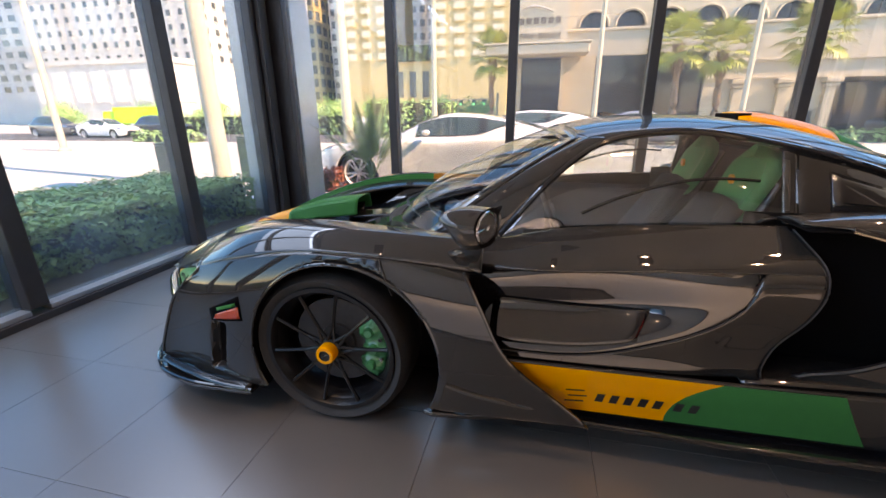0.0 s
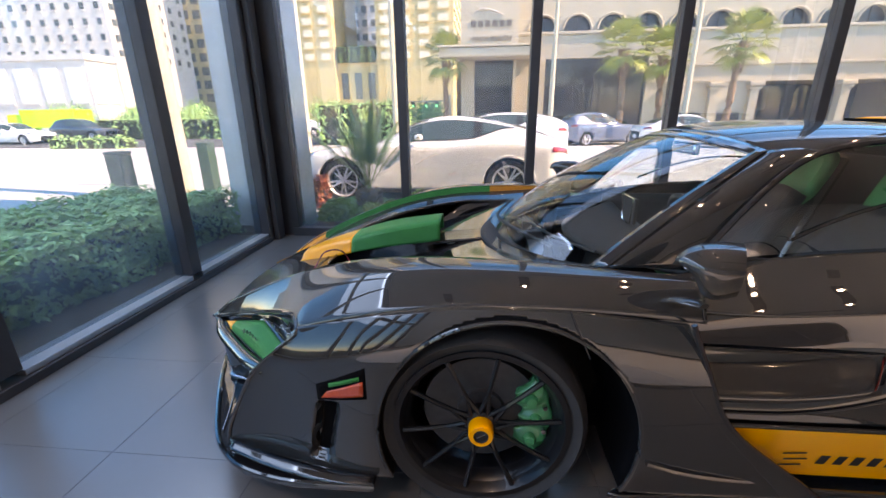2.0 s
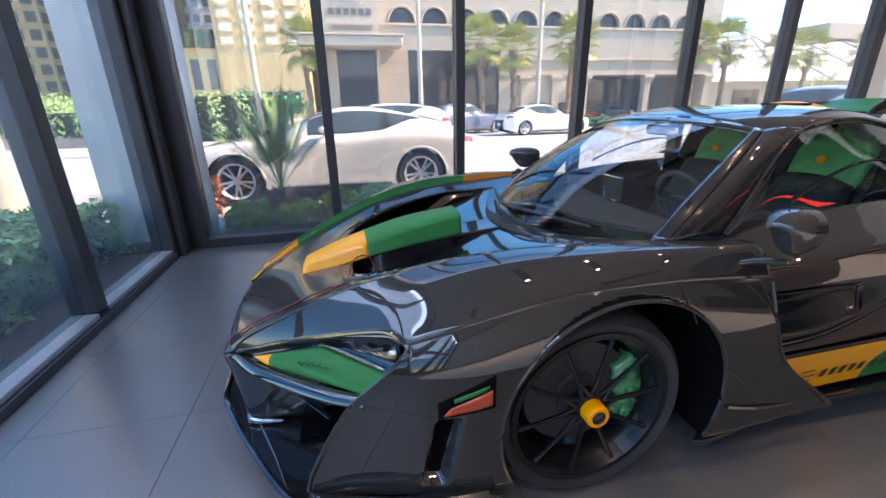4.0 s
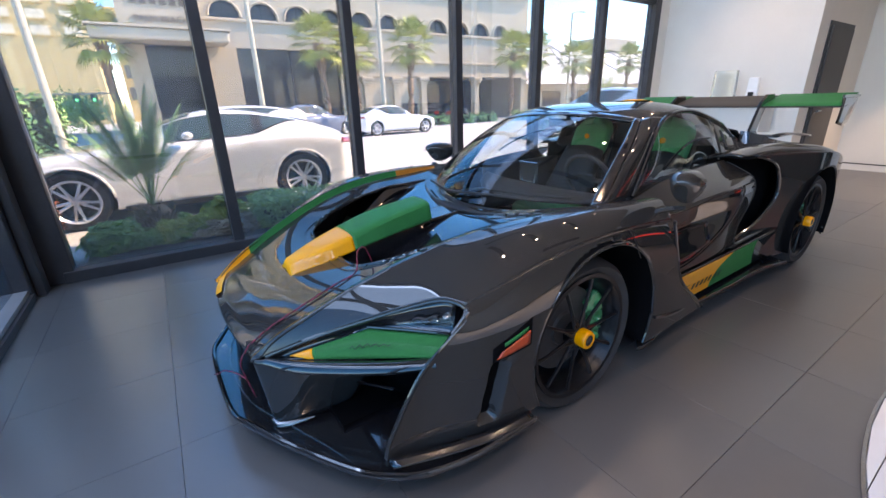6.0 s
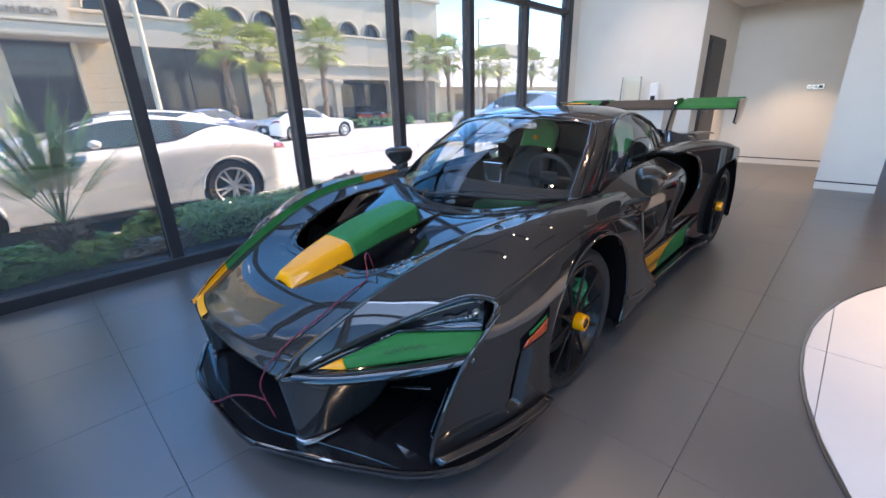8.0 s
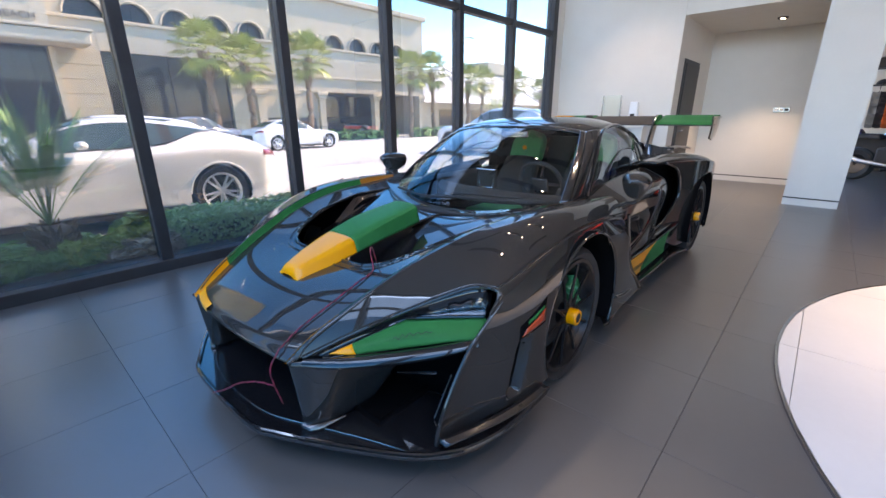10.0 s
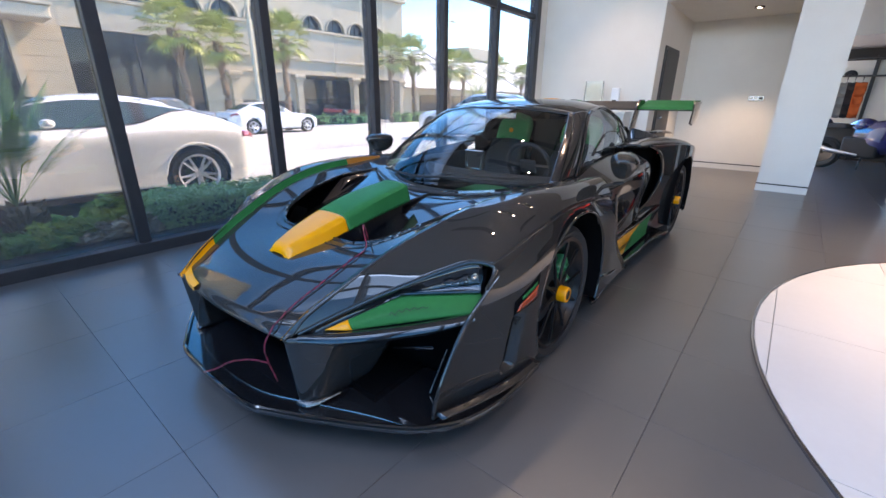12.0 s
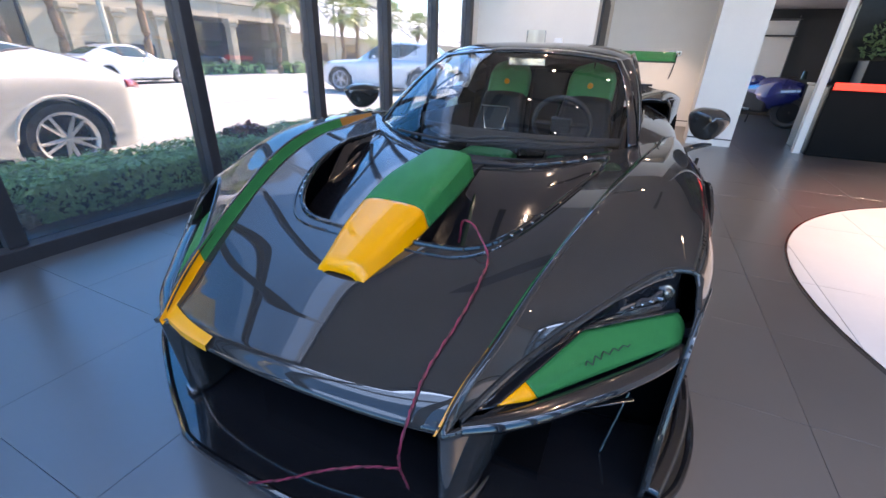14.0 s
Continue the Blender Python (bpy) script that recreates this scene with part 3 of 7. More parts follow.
def disc_tile(x0, x1, y0, y1):
    """A square tile clipped to the platform's circle."""
    pts = [(x0, y0), (x1, y0), (x1, y1), (x0, y1)]
    n = 64
    clip = [(DC[0] + (DR - 0.010) * math.cos(k * math.tau / n), DC[1] + (DR - 0.010) * math.sin(k * math.tau / n)) for k in range(n)]
    for k in range(n):
        a, b = clip[k], clip[(k + 1) % n]
        out = []
        for i in range(len(pts)):
            p, q = pts[i - 1], pts[i]
            sp = (b[0] - a[0]) * (p[1] - a[1]) - (b[1] - a[1]) * (p[0] - a[0])
            sq = (b[0] - a[0]) * (q[1] - a[1]) - (b[1] - a[1]) * (q[0] - a[0])
            if (sp >= 0) != (sq >= 0):
                t = sp / (sp - sq)
                out.append((p[0] + t * (q[0] - p[0]), p[1] + t * (q[1] - p[1])))
            if sq >= 0:
                out.append(q)
        pts = out
        if not pts:
            return None
    return pts


for i in range(-4, 5):
    for j in range(-6, 6):
        q = disc_tile(DC[0] + i * 1.2 + 0.002, DC[0] + (i + 1) * 1.2 - 0.002, DC[1] + j * 0.62 + 0.002 + 0.1, DC[1] + (j + 1) * 0.62 - 0.002 + 0.1)
        if q and len(q) > 2:
            part("tile", prism(q, -0.010, 0.014), M_DISCFLOOR, plat, smooth=False)
        
# dark slots in the ceiling that carry the spotlights
for i, (xa, ya, xb, yb) in enumerate(((0.29, -1.25, 0.46, 0.55), (1.74, -1.3, 1.91, 0.5), (3.27, -1.4, 3.44, 0.4), (-1.08, -3.4, -0.91, -1.6), (0.55, 1.05, 2.1, 1.22), (2.0, -2.4, 3.5, -2.23))):
    structure("ceiling_slot_%d" % (i + 1), box((xa, ya, HT - 0.012), (xb, yb, HT - 0.002)), M_MATBLK, "dark recessed lighting slot in the ceiling")

# ceiling downlights over the car
for x, y, hz, watts in ((0.375, -1.1, HT, 5), (1.825, -1.1, HT, 4), (1.825, 0.3, HT, 3), (-1.0, -3.2, HT, 12), (3.355, -1.25, HT, 6), (3.355, 0.25, HT, 6), (2.5, -4.5, HT, 95), (4.9, 0.9, HT, 10), (7.3, -0.75, 2.72, 14), (-1.0, -6.0, HT, 90), (5.0, -6.5, HT, 70)):
    d = thing("downlight", "small round recessed spotlight in the ceiling", "light", "ceiling downlights")
    d.location = (x, y, hz - 0.012 if hz == HT else hz)
    part("bezel", lathe([(0.045, -0.02), (0.07, -0.02), (0.07, 0.0)], 24, axis="z"), M_FRAME, d)
    part("lens", lathe([(0.0, -0.012), (0.044, -0.012)], 24, axis="z"), M_BULB, d, "glowing lens")
    lamp = new("spot_light", bpy.data.lights.new("spot", "SPOT"))
    lamp.parent = d
    lamp.matrix_basis = pose(0, 0, -0.05)
    lamp.data.energy = watts
    lamp.data.spot_size, lamp.data.spot_blend, lamp.data.shadow_soft_size, lamp.data.color = radians(80), 0.6, 0.018, (1, 0.91, 0.80)


# ---- the black supercar ----
# car axes: x aft from the front axle, y to its right, z up; d is the distance from the middle line
car = thing("supercar", "black carbon-bodied supercar with green and yellow livery on the showroom floor", "car", m=pose(0, 0.025, 0, 0, 0, 0.7))
HUBZ, WB = 0.335, 2.67
CENTRE = [(-1.27, 0.432), (-1.225, 0.455), (-1.20, 0.467), (-1.15, 0.490), (-1.07, 0.525), (-0.90, 0.584), (-0.60, 0.640), (-0.30, 0.685), (0.0, 0.715), (0.3, 0.740), (0.7, 0.75)]
CREST = [(-1.24, 0.425, 0.418), (-1.18, 0.436, 0.455), (-1.10, 0.456, 0.518), (-1.00, 0.486, 0.575), (-0.80, 0.535, 0.670), (-0.50, 0.615, 0.775), (-0.20, 0.685, 0.825), (0.10, 0.740, 0.835), (0.35, 0.775, 0.828), (0.65, 0.80, 0.815)]
SHOULDER = [(-0.58, 0.893, 0.655), (-0.40, 0.920, 0.705), (-0.10, 0.930, 0.755), (0.12, 0.935, 0.763), (0.35, 0.934, 0.753), (0.65, 0.925, 0.720)]
SOCKET = [(-1.16, 0.448, 0.450), (-0.97, 0.545, 0.520), (-0.80, 0.668, 0.590), (-0.68, 0.765, 0.640), (-0.62, 0.825, 0.660), (-0.58, 0.893, 0.655)]


VENT_D = 0.58


def nose_x(d):
    return -1.218 + 0.20 * d * d + 0.55 * d**4


def cowl_x(d):
    return 0.07 + 0.78 * d * d


def vent_x(d):
    return -0.715 + 0.75 * max((d - 0.22) / 0.38, 0.0) ** 2.6


def vent_rear(d):
    return 0.02 + 0.55 * d * d


def crest_step(x):
    return 0.007 + 0.030 * smooth01(-1.27, -1.05, x) * smooth01(0.62, 0.05, x)


def hood_z(x, d):
    """Height of the bonnet: a shallow dish that climbs a short inner face to the wing crest."""
    dc, zc = spl(CREST, x)
    z0 = spl(CENTRE, x)[0]
    st = crest_step(x)
    de, ze = dc - st * 0.42, zc - st
    w = min(d / de, 1.0)
    z = z0 + (ze - z0) * (0.82 * w**2 + 0.18 * w**4)
    return z + st * min(max((d - de) / (dc - de), 0.0), 1.0)


def hood_pt(u, v):
    s = 2 * v - 1
    w = abs(s)
    d0 = w * 0.430
    xf = nose_x(d0)
    xr = min(cowl_x(w * 0.80), 0.62)
    x = xf + (xr - xf) * u
    dc = spl(CREST, x)[0]
    de = dc - crest_step(x) * 0.42
    d = de * w / 0.94 if w < 0.94 else de + (dc - de) * (w - 0.94) / 0.06
    for edge in (0.085, VENT_D):
        if abs(d - edge) < 0.0066 and vent_x(edge) < x < vent_rear(edge):
            d = edge
    if 0.08 < d < VENT_D + 0.01 and abs(x - vent_x(d)) < 0.008:
        x = vent_x(d)
    if 0.08 < d < VENT_D + 0.01 and abs(x - vent_rear(d)) < 0.006:
        x = vent_rear(d)
    lip = smooth01(0.0, 0.03, u)
    return Vector((x, math.copysign(d, s), hood_z(x, d) - 0.012 * (1 - lip)))


def in_vent(p):
    d = abs(p.y)
    return 0.085 < d < VENT_D and vent_x(d) < p.x < vent_rear(d)


part("bonnet", grid(hood_pt, 150, 120, lambda p: not in_vent(p)), M_PAINT, car, "gloss carbon bonnet", thick=0.014, up=True)
part("nose_underside", grid(lambda u, v: Vector((nose_x(abs(2 * v - 1) * 0.43) + 0.004 + 0.10 * u, (2 * v - 1) * 0.43, 0.437 - 0.06 * math.sin(u * 1.5))), 6, 30), M_GLOSSBLK, car, thick=0.01)

for s in (-1, 1):
    def floor_pt(u, v, s=s):
        d = 0.07 + 0.53 * v
        a, b = vent_x(d) - 0.06, vent_rear(d) + 0.01
        x = a + (b - a) * u
        dip = 0.125 * (1 - smooth01(0.0, 1.0, u)) * smooth01(1.0, 0.86, v)
        return Vector((x, s * d, hood_z(x, d) - dip - 0.006))
    part("duct_floor", grid(floor_pt, 24, 24), M_GLOSSBLK, car, "gloss black bonnet duct", thick=0.006, up=True)
    part("duct_rim", tube([(vent_x(0.09 + 0.48 * k / 30), s * (0.09 + 0.48 * k / 30), hood_z(vent_x(0.09 + 0.48 * k / 30), 0.09 + 0.48 * k / 30)) for k in range(31)], 0.009, 8), M_CARBON, car)
    part("duct_step", tube([(vent_x(0.10 + 0.44 * k / 24) - 0.045, s * (0.10 + 0.44 * k / 24), hood_z(vent_x(0.10 + 0.44 * k / 24) - 0.045, 0.10 + 0.44 * k / 24) + 0.001) for k in range(25)], 0.004, 6), M_CARBON, car)
    for k in range(4):
        d = 0.40 + 0.02 * k
        bt = part("bolt", lathe([(0.0, 0.004), (0.006, 0.003), (0.007, 0.0)], 8, axis="z"), M_STEEL, car)
        bt.location = (vent_x(d) - 0.018, s * d, hood_z(vent_x(d), d) + 0.002)

# central spine on the bonnet
SPINE = [(-0.93, 0.060, 0.606), (-0.80, 0.090, 0.655), (-0.65, 0.112, 0.702), (-0.45, 0.120, 0.756), (-0.20, 0.098, 0.796)]


def spine(x0, x1, name, m, label, side=False):
    def fn(u, v):
        x = x0 + (x1 - x0) * u
        w, z = spl(SPINE, x)
        if x0 < -0.92:
            z = hood_z(x, 0.0) + (z - hood_z(x, 0.0)) * smooth01(-0.02, 0.07, u)
        base = hood_z(x, 0.0) - 0.10 * smooth01(-0.86, -0.55, x)
        zl = max(base, z - 0.055 - 0.03 * smooth01(-0.8, -0.2, x))
        q = 2 * v - 1
        if abs(q) < 0.7:
            f = q / 0.7
            y, zz = w * f, z + 0.008 - 0.004 * f * f - 0.014 * abs(f) ** 6
        else:
            f = (abs(q) - 0.7) / 0.3
            y, zz = math.copysign(w + 0.020 * f, q), z - 0.010 + (zl - z + 0.010) * f
        return Vector((x, y, zz))
    return part(name, grid(fn, 24, 40), m, car, label, thick=0.006, up=True)


spine(-0.93, -0.637, "spine_front", M_YEL, "yellow front of the bonnet spine")
spine(-0.637, -0.20, "spine_rear", M_GRN, "green rear of the bonnet spine")
for s in (-1, 1):
    part("spine_web", grid(lambda u, v, s=s: Vector((-0.80 + 0.56 * u, s * (0.075 + 0.035 * v * smooth01(0, 0.4, u)), (hood_z(-0.80 + 0.56 * u, 0) - 0.12 * smooth01(-0.86, -0.6, -0.80 + 0.56 * u)) * (1 - v) + v * (spl(SPINE, -0.80 + 0.56 * u)[1] - 0.05))), 20, 4), M_GLOSSBLK, car, thick=0.004)

# front wings
for s in (-1, 1):
    def wing_pt(u, v, s=s):
        x = -1.19 + 1.81 * u
        dc, zc = spl(CREST, x)
        if x < -0.58:
            do, zo = spl(SOCKET, x)
        else:
            do, zo = spl(SHOULDER, x)
        b = 0.03 + 0.53 * smooth01(-0.74, -0.25, x)
        d = dc + (do - dc) * v
        flat = zc + (zo - zc) * v
        rise = b * (zc - zo) * math.sin(math.pi * v) * (0.6 + 0.4 * v) if zc > zo else 0
        return Vector((x, s * d, flat + rise))
    part("front_wing", grid(wing_pt, 110, 16), M_PAINT, car, "gloss carbon front wing", thick=0.012, up=True)

    BLADE = [(0.15, -0.905), (0.19, -0.900), (0.25, -0.882), (0.40, -0.805), (0.496, -0.742), (0.58, -0.655), (0.65, -0.588), (0.76, -0.555)]
    DIAG = [(0.12, 1.06), (0.20, 0.98), (0.40, 0.73), (0.60, 0.625), (0.76, 0.555)]
    AX, AR = 0.075, 0.402

    def slot_depth(x, z):
        lo = -0.56 - 0.22 * (0.44 - z)
        return 0.036 * smooth01(lo + 0.040, lo + 0.062, x) * smooth01(lo + 0.128, lo + 0.100, x) * smooth01(0.44, 0.41, z) * smooth01(0.185, 0.21, z)

    def side_pt(u, v, s=s):
        zt = spl(SHOULDER, -0.58 + 1.2 * u)[1] if u > 0 else 0.655
        z = 0.155 + (zt - 0.155) * v
        xa, xb = spl(BLADE, z)[0], spl(DIAG, z)[0]
        x = xa + (xb - xa) * u
        r = math.hypot(x - AX, z - HUBZ + 0.005)
        if abs(r - AR) < 0.0075 and z > 0.14:
            k = AR / r
            x, z = AX + (x - AX) * k, HUBZ - 0.005 + (z - HUBZ + 0.005) * k
        d = 0.972 - 0.10 * smooth01(-0.35, -0.95, x) - 0.012 * smooth01(0.5, 1.0, x) - slot_depth(x, z)
        if v > 0.70:
            d += (spl(SHOULDER, max(x, -0.58))[0] - d) * ((v - 0.70) / 0.30) ** 2
        return Vector((x, s * d, z))
    part("wing_side", grid(side_pt, 190, 70, lambda p: math.hypot(p.x - AX, p.z - HUBZ + 0.005) > AR), M_PAINT, car, "carbon panel round the front wheel", thick=0.012)
    part("arch_lip", tube([(AX + AR * math.cos(a), s * 0.967, HUBZ - 0.005 + AR * math.sin(a)) for a in np.linspace(-0.45, math.pi + 0.45, 64)], 0.007, 8), M_PAINT, car)
    part("arch_liner", grid(lambda u, v, s=s: Vector((AX + (AR + 0.005) * math.cos(-0.45 + 4.04 * u), s * (0.965 - 0.42 * v), HUBZ - 0.005 + (AR + 0.005) * math.sin(-0.45 + 4.04 * u))), 40, 4), M_VOID, car, thick=0.008)
    part("blade_edge", tube([(spl(BLADE, z)[0], s * (0.970 - 0.10 * smooth01(-0.35, -0.95, spl(BLADE, z)[0])), z) for z in np.linspace(0.19, 0.625, 24)], [0.008] * 16 + [0.008 - 0.0009 * k for k in range(8)], 8), M_PAINT, car, "gloss leading edge")
    part("wing_seam", tube([(0.245, s * 0.940, 0.758), (0.262, s * 0.960, 0.715), (0.30, s * 0.9735, 0.63)], 0.0022, 6), M_MATBLK, car)
    part("rear_blade_edge", tube([(spl(DIAG, z)[0], s * 0.965, z) for z in np.linspace(0.16, 0.74, 20)], 0.008, 8), M_CARBON, car)

    # black sheet on the slot's bottom, painted as its shade
    part("side_slot", grid(lambda u, v, s=s: (lambda z: Vector((-0.56 - 0.22 * (0.44 - z) + 0.060 + 0.050 * u, s * (0.972 - 0.10 * smooth01(-0.35, -0.95, -0.52 - 0.22 * (0.44 - z) + 0.050 * u) - 0.030), z)))(0.205 + 0.21 * v), 4, 8), M_VOID, car, "black sheet for the shade in the wing side slot", thick=0.003)
    part("duct_strut", tube(curve_pts([(-0.575, s * 0.915, 0.37), (-0.592, s * 0.915, 0.33), (-0.585, s * 0.917, 0.28), (-0.56, s * 0.922, 0.25)], 10), [0.006, 0.010, 0.013, 0.014, 0.014, 0.013, 0.012, 0.011, 0.010, 0.008, 0.005], 8), M_GLOSSBLK, car)
    # side marker
    def marker_pt(x, z, out, s=s):
        d = 0.972 - 0.10 * smooth01(-0.35, -0.95, x)
        return Vector((x, s * (d + out), z))
    part("side_marker", grid(lambda u, v: marker_pt(-0.50 + 0.14 * u + 0.02 * v * (1 - u), 0.447 + 0.022 * u + (0.026 + 0.026 * u) * v, 0.004), 8, 4), M_ORG, car, "orange side marker lens", thick=0.006)
    # flat black sheet stands in for the shaded slot round the lens
    part("marker_slot", grid(lambda u, v: marker_pt(-0.515 + 0.165 * u, 0.437 + 0.022 * u + (0.055 + 0.055 * u) * v, 0.0015), 8, 4), M_VOID, car, "flat black sheet for the shade in the marker slot", thick=0.003)
    part("marker_trim", grid(lambda u, v: marker_pt(-0.47 + 0.10 * u, 0.490 + 0.034 * u + 0.014 * v, 0.004), 4, 2), M_GRN, car, "thin green trim", thick=0.003)
    # green headlamp panel with a yellow tip
    tip, top, rtop, rbot, low = (Vector(p) for p in ((-1.074, 0.521, 0.464), (-0.825, 0.655, 0.545), (-0.628, 0.868, 0.548), (-0.690, 0.888, 0.497), (-1.026, 0.578, 0.460)))

    def panel_pt(u, v, s=s):
        a = (tip.lerp(low, u / 0.12) if u < 0.12 else low.lerp(rbot, (u - 0.12) / 0.88))
        b = (tip.lerp(top, u / 0.55) if u < 0.55 else top.lerp(rtop, (u - 0.55) / 0.45))
        p = a.lerp(b, v)
        p = p + Vector((-0.012, 0.008, 0.008)) * math.sin(u * math.pi) * math.sin(v * math.pi) + Vector((0.020, 0.014, 0.0)) * smooth01(0.80, 1.0, u) * math.sin(v * math.pi)
        return Vector((p.x, s * p.y, p.z))
    part("lamp_panel", grid(lambda u, v: panel_pt(0.16 + 0.84 * u, v), 30, 8), M_GRN, car, "green headlamp surround", thick=0.006, up=True)
    part("lamp_panel_tip", grid(lambda u, v: panel_pt(0.16 * u, v), 8, 8), M_YEL, car, "yellow tip of the headlamp surround", thick=0.006, up=True)
    part("signature_scribble", tube([panel_pt(0.44 + 0.017 * k, 0.42 + 0.10 * math.sin(k * 2.1) * (1 - k / 22) + 0.004 * k) + Vector((-0.007, s * 0.004, 0.004)) for k in range(16)], 0.0016, 4), M_MATBLK, car, "thin black scribble")
    # lamp recess and light unit
    a0, a1, a2 = Vector((-0.835, 0.645, 0.560)), Vector((-0.590, 0.872, 0.645)), Vector((-0.632, 0.880, 0.552))
    part("lamp_housing", grid(lambda u, v, s=s: (lambda q: Vector((q.x + 0.022, s * (q.y - 0.012), q.z - 0.016 + 0.010 * math.sin(v * 12))))(a0.lerp(a1.lerp(a2, v), u)), 20, 24), M_VOID, car, "dark lamp housing", thick=0.006)
    def filler_pt(u, v, s=s):
        x = -1.13 + 0.53 * u
        sd, sz = spl(SOCKET, x)
        q = panel_pt(min(max((x + 1.074) / 0.446, 0.0), 1.0), 1.0)
        p = Vector((x, s * sd, sz - 0.006)).lerp(Vector((q.x + 0.006, q.y, q.z - 0.003)), v)
        return p - Vector((-0.010, s * 0.006, 0.012)) * math.sin(v * math.pi)
    part("lamp_surround", grid(filler_pt, 40, 6), M_GLOSSBLK, car, "gloss black lamp surround", thick=0.004)
    rim_pts = [Vector((x, s * (spl(SOCKET, x)[0] + 0.002), spl(SOCKET, x)[1] - 0.002)) for x in np.linspace(-1.14, -0.60, 20)] + [Vector((-0.582, s * 0.902, 0.640)), Vector((-0.612, s * 0.906, 0.610)), Vector((spl(BLADE, 0.58)[0] + 0.004, s * 0.908, 0.58))]
    part("lamp_rim", tube(curve_pts(rim_pts, 60), 0.008, 8), M_PAINT, car, "rounded rim over the headlamp")
    lamp = part("headlamp", grid(lambda u, v, s=s: (lambda q: Vector((q.x - 0.012 * math.sin(u * 3), s * q.y, q.z)))(a0.lerp(a1.lerp(a2, 0.30 + 0.40 * v), 0.35 + 0.63 * u)), 14, 8), M_LAMPGLASS, car, "clear headlamp lens")
    for k in range(4):
        q = a0.lerp(a1.lerp(a2, 0.45), 0.50 + 0.09 * k)
        r = 0.0035 + 0.0012 * k
        e = part("led", box((-r, -r * 1.3, -r * 0.7), (r, r * 1.3, r * 0.7)), M_STEEL, lamp, "small bright reflector cell", bevel=0.003)
        e.location = (q.x + 0.012, s * (q.y - 0.006), q.z - 0.006)
    q = a0.lerp(a1.lerp(a2, 0.40), 0.86)
    eye = part("projector", lathe([(0.0, -0.010), (0.008, -0.008), (0.012, -0.002), (0.014, 0.006), (0.018, 0.007), (0.019, 0.014)], 24, axis="x"), M_STEEL, lamp, "bright projector lens")
    eye.location = (q.x + 0.014, s * (q.y - 0.010), q.z - 0.006)
    part("reflector_fold", grid(lambda u, v: (lambda p: Vector((p.x + 0.010 - 0.006 * math.sin(v * 6.0), s * (p.y - 0.004), p.z - 0.004 + 0.004 * math.sin(u * 9.0))))(a0.lerp(a1.lerp(a2, 0.22 + 0.30 * v), 0.52 + 0.26 * u)), 16, 8), M_DISC, lamp, "folded grey reflector", thick=0.002)
    part("lamp_shelf", tube([(-0.83, s * 0.652, 0.552), (-0.735, s * 0.755, 0.555), (-0.635, s * 0.868, 0.556)], 0.006, 8), M_GLOSSBLK, car)
    part("lamp_lip", tube(curve_pts([(-1.140, s * 0.462, 0.436), (-1.065, s * 0.566, 0.440), (-0.94, s * 0.690, 0.450), (-0.81, s * 0.812, 0.468), (-0.705, s * 0.893, 0.486)], 24), [0.014 + 0.015 * math.sin(0.4 + k / 24 * 2.2) for k in range(25)], 10, flat=0.8), M_GLOSSBLK, car, "gloss lip under the headlamp")
    # pillar between the intakes
    def prow_pt(u, v, s=s):
        k = 2 * u - 1
        b = 1 - v
        back = abs(k) ** 1.6
        tipx = -1.183 + 0.032 * v
        if k < 0:
            x, d = tipx + (0.33 - 0.10 * v) * back, 0.435 - 0.035 * min(abs(k) * 3, 1) + 0.02 * back
        else:
            x, d = tipx + (0.42 - 0.14 * v) * back, 0.435 + 0.045 * min(abs(k) * 2.2, 1) ** 0.7 + (0.17 - 0.15 * v) * back
        top = 0.446 + 0.012 * back if k > 0 else 0.446
        return Vector((x, s * d, 0.155 + (top - 0.155) * b))
    part("nose_pillar", grid(prow_pt, 48, 12), M_PAINT, car, "carbon nose pillar", thick=0.01)
    part("pillar_foot", tube([(-1.152, s * 0.425, 0.156), (-1.140, s * 0.462, 0.154), (-1.11, s * 0.480, 0.155), (-1.02, s * 0.505, 0.160)], [0.010, 0.014, 0.012, 0.004], 8, flat=0.9), M_STEEL, car, "bright pillar foot")
    # black sheet closes the side intake, painted as the shade inside
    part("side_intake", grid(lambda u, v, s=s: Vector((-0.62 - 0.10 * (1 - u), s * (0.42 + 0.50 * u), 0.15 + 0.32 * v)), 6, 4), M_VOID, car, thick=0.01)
    part("intake_strut", tube([(-0.796, s * 0.764, 0.150), (-0.735, s * 0.800, 0.330)], 0.0035, 8), M_STEEL, car)
    part("intake_vane", tube([(-0.90, s * 0.68, 0.372), (-0.82, s * 0.80, 0.380)], 0.007, 8, flat=0.4), M_GLOSSBLK, car)
    part("dive_plane", grid(lambda u, v, s=s: Vector((-0.895 + 0.55 * u, s * (0.875 + 0.10 * math.sin(min(u * 1.8, 1.57)) + 0.035 * v), 0.185 - 0.02 * u - 0.012 * v)), 20, 3), M_GLOSSBLK, car, thick=0.012)
    def stripe_pt(x, v, s=s):
        dc = spl(CREST, x)[0]
        d = dc - (0.003 + crest_step(x) * 0.42) * v - 0.001
        return Vector((x, s * (d - 0.0035), hood_z(x, d) + 0.0015))
    part("livery_stripe", grid(lambda u, v: stripe_pt(-1.185 + 0.19 * u, v), 14, 6), M_YEL, car, "yellow stripe inside the wing crest")
    part("livery_stripe", grid(lambda u, v: stripe_pt(-0.995 + 1.05 * u, v), 50, 6), M_GRN, car, "green stripe inside the wing crest")
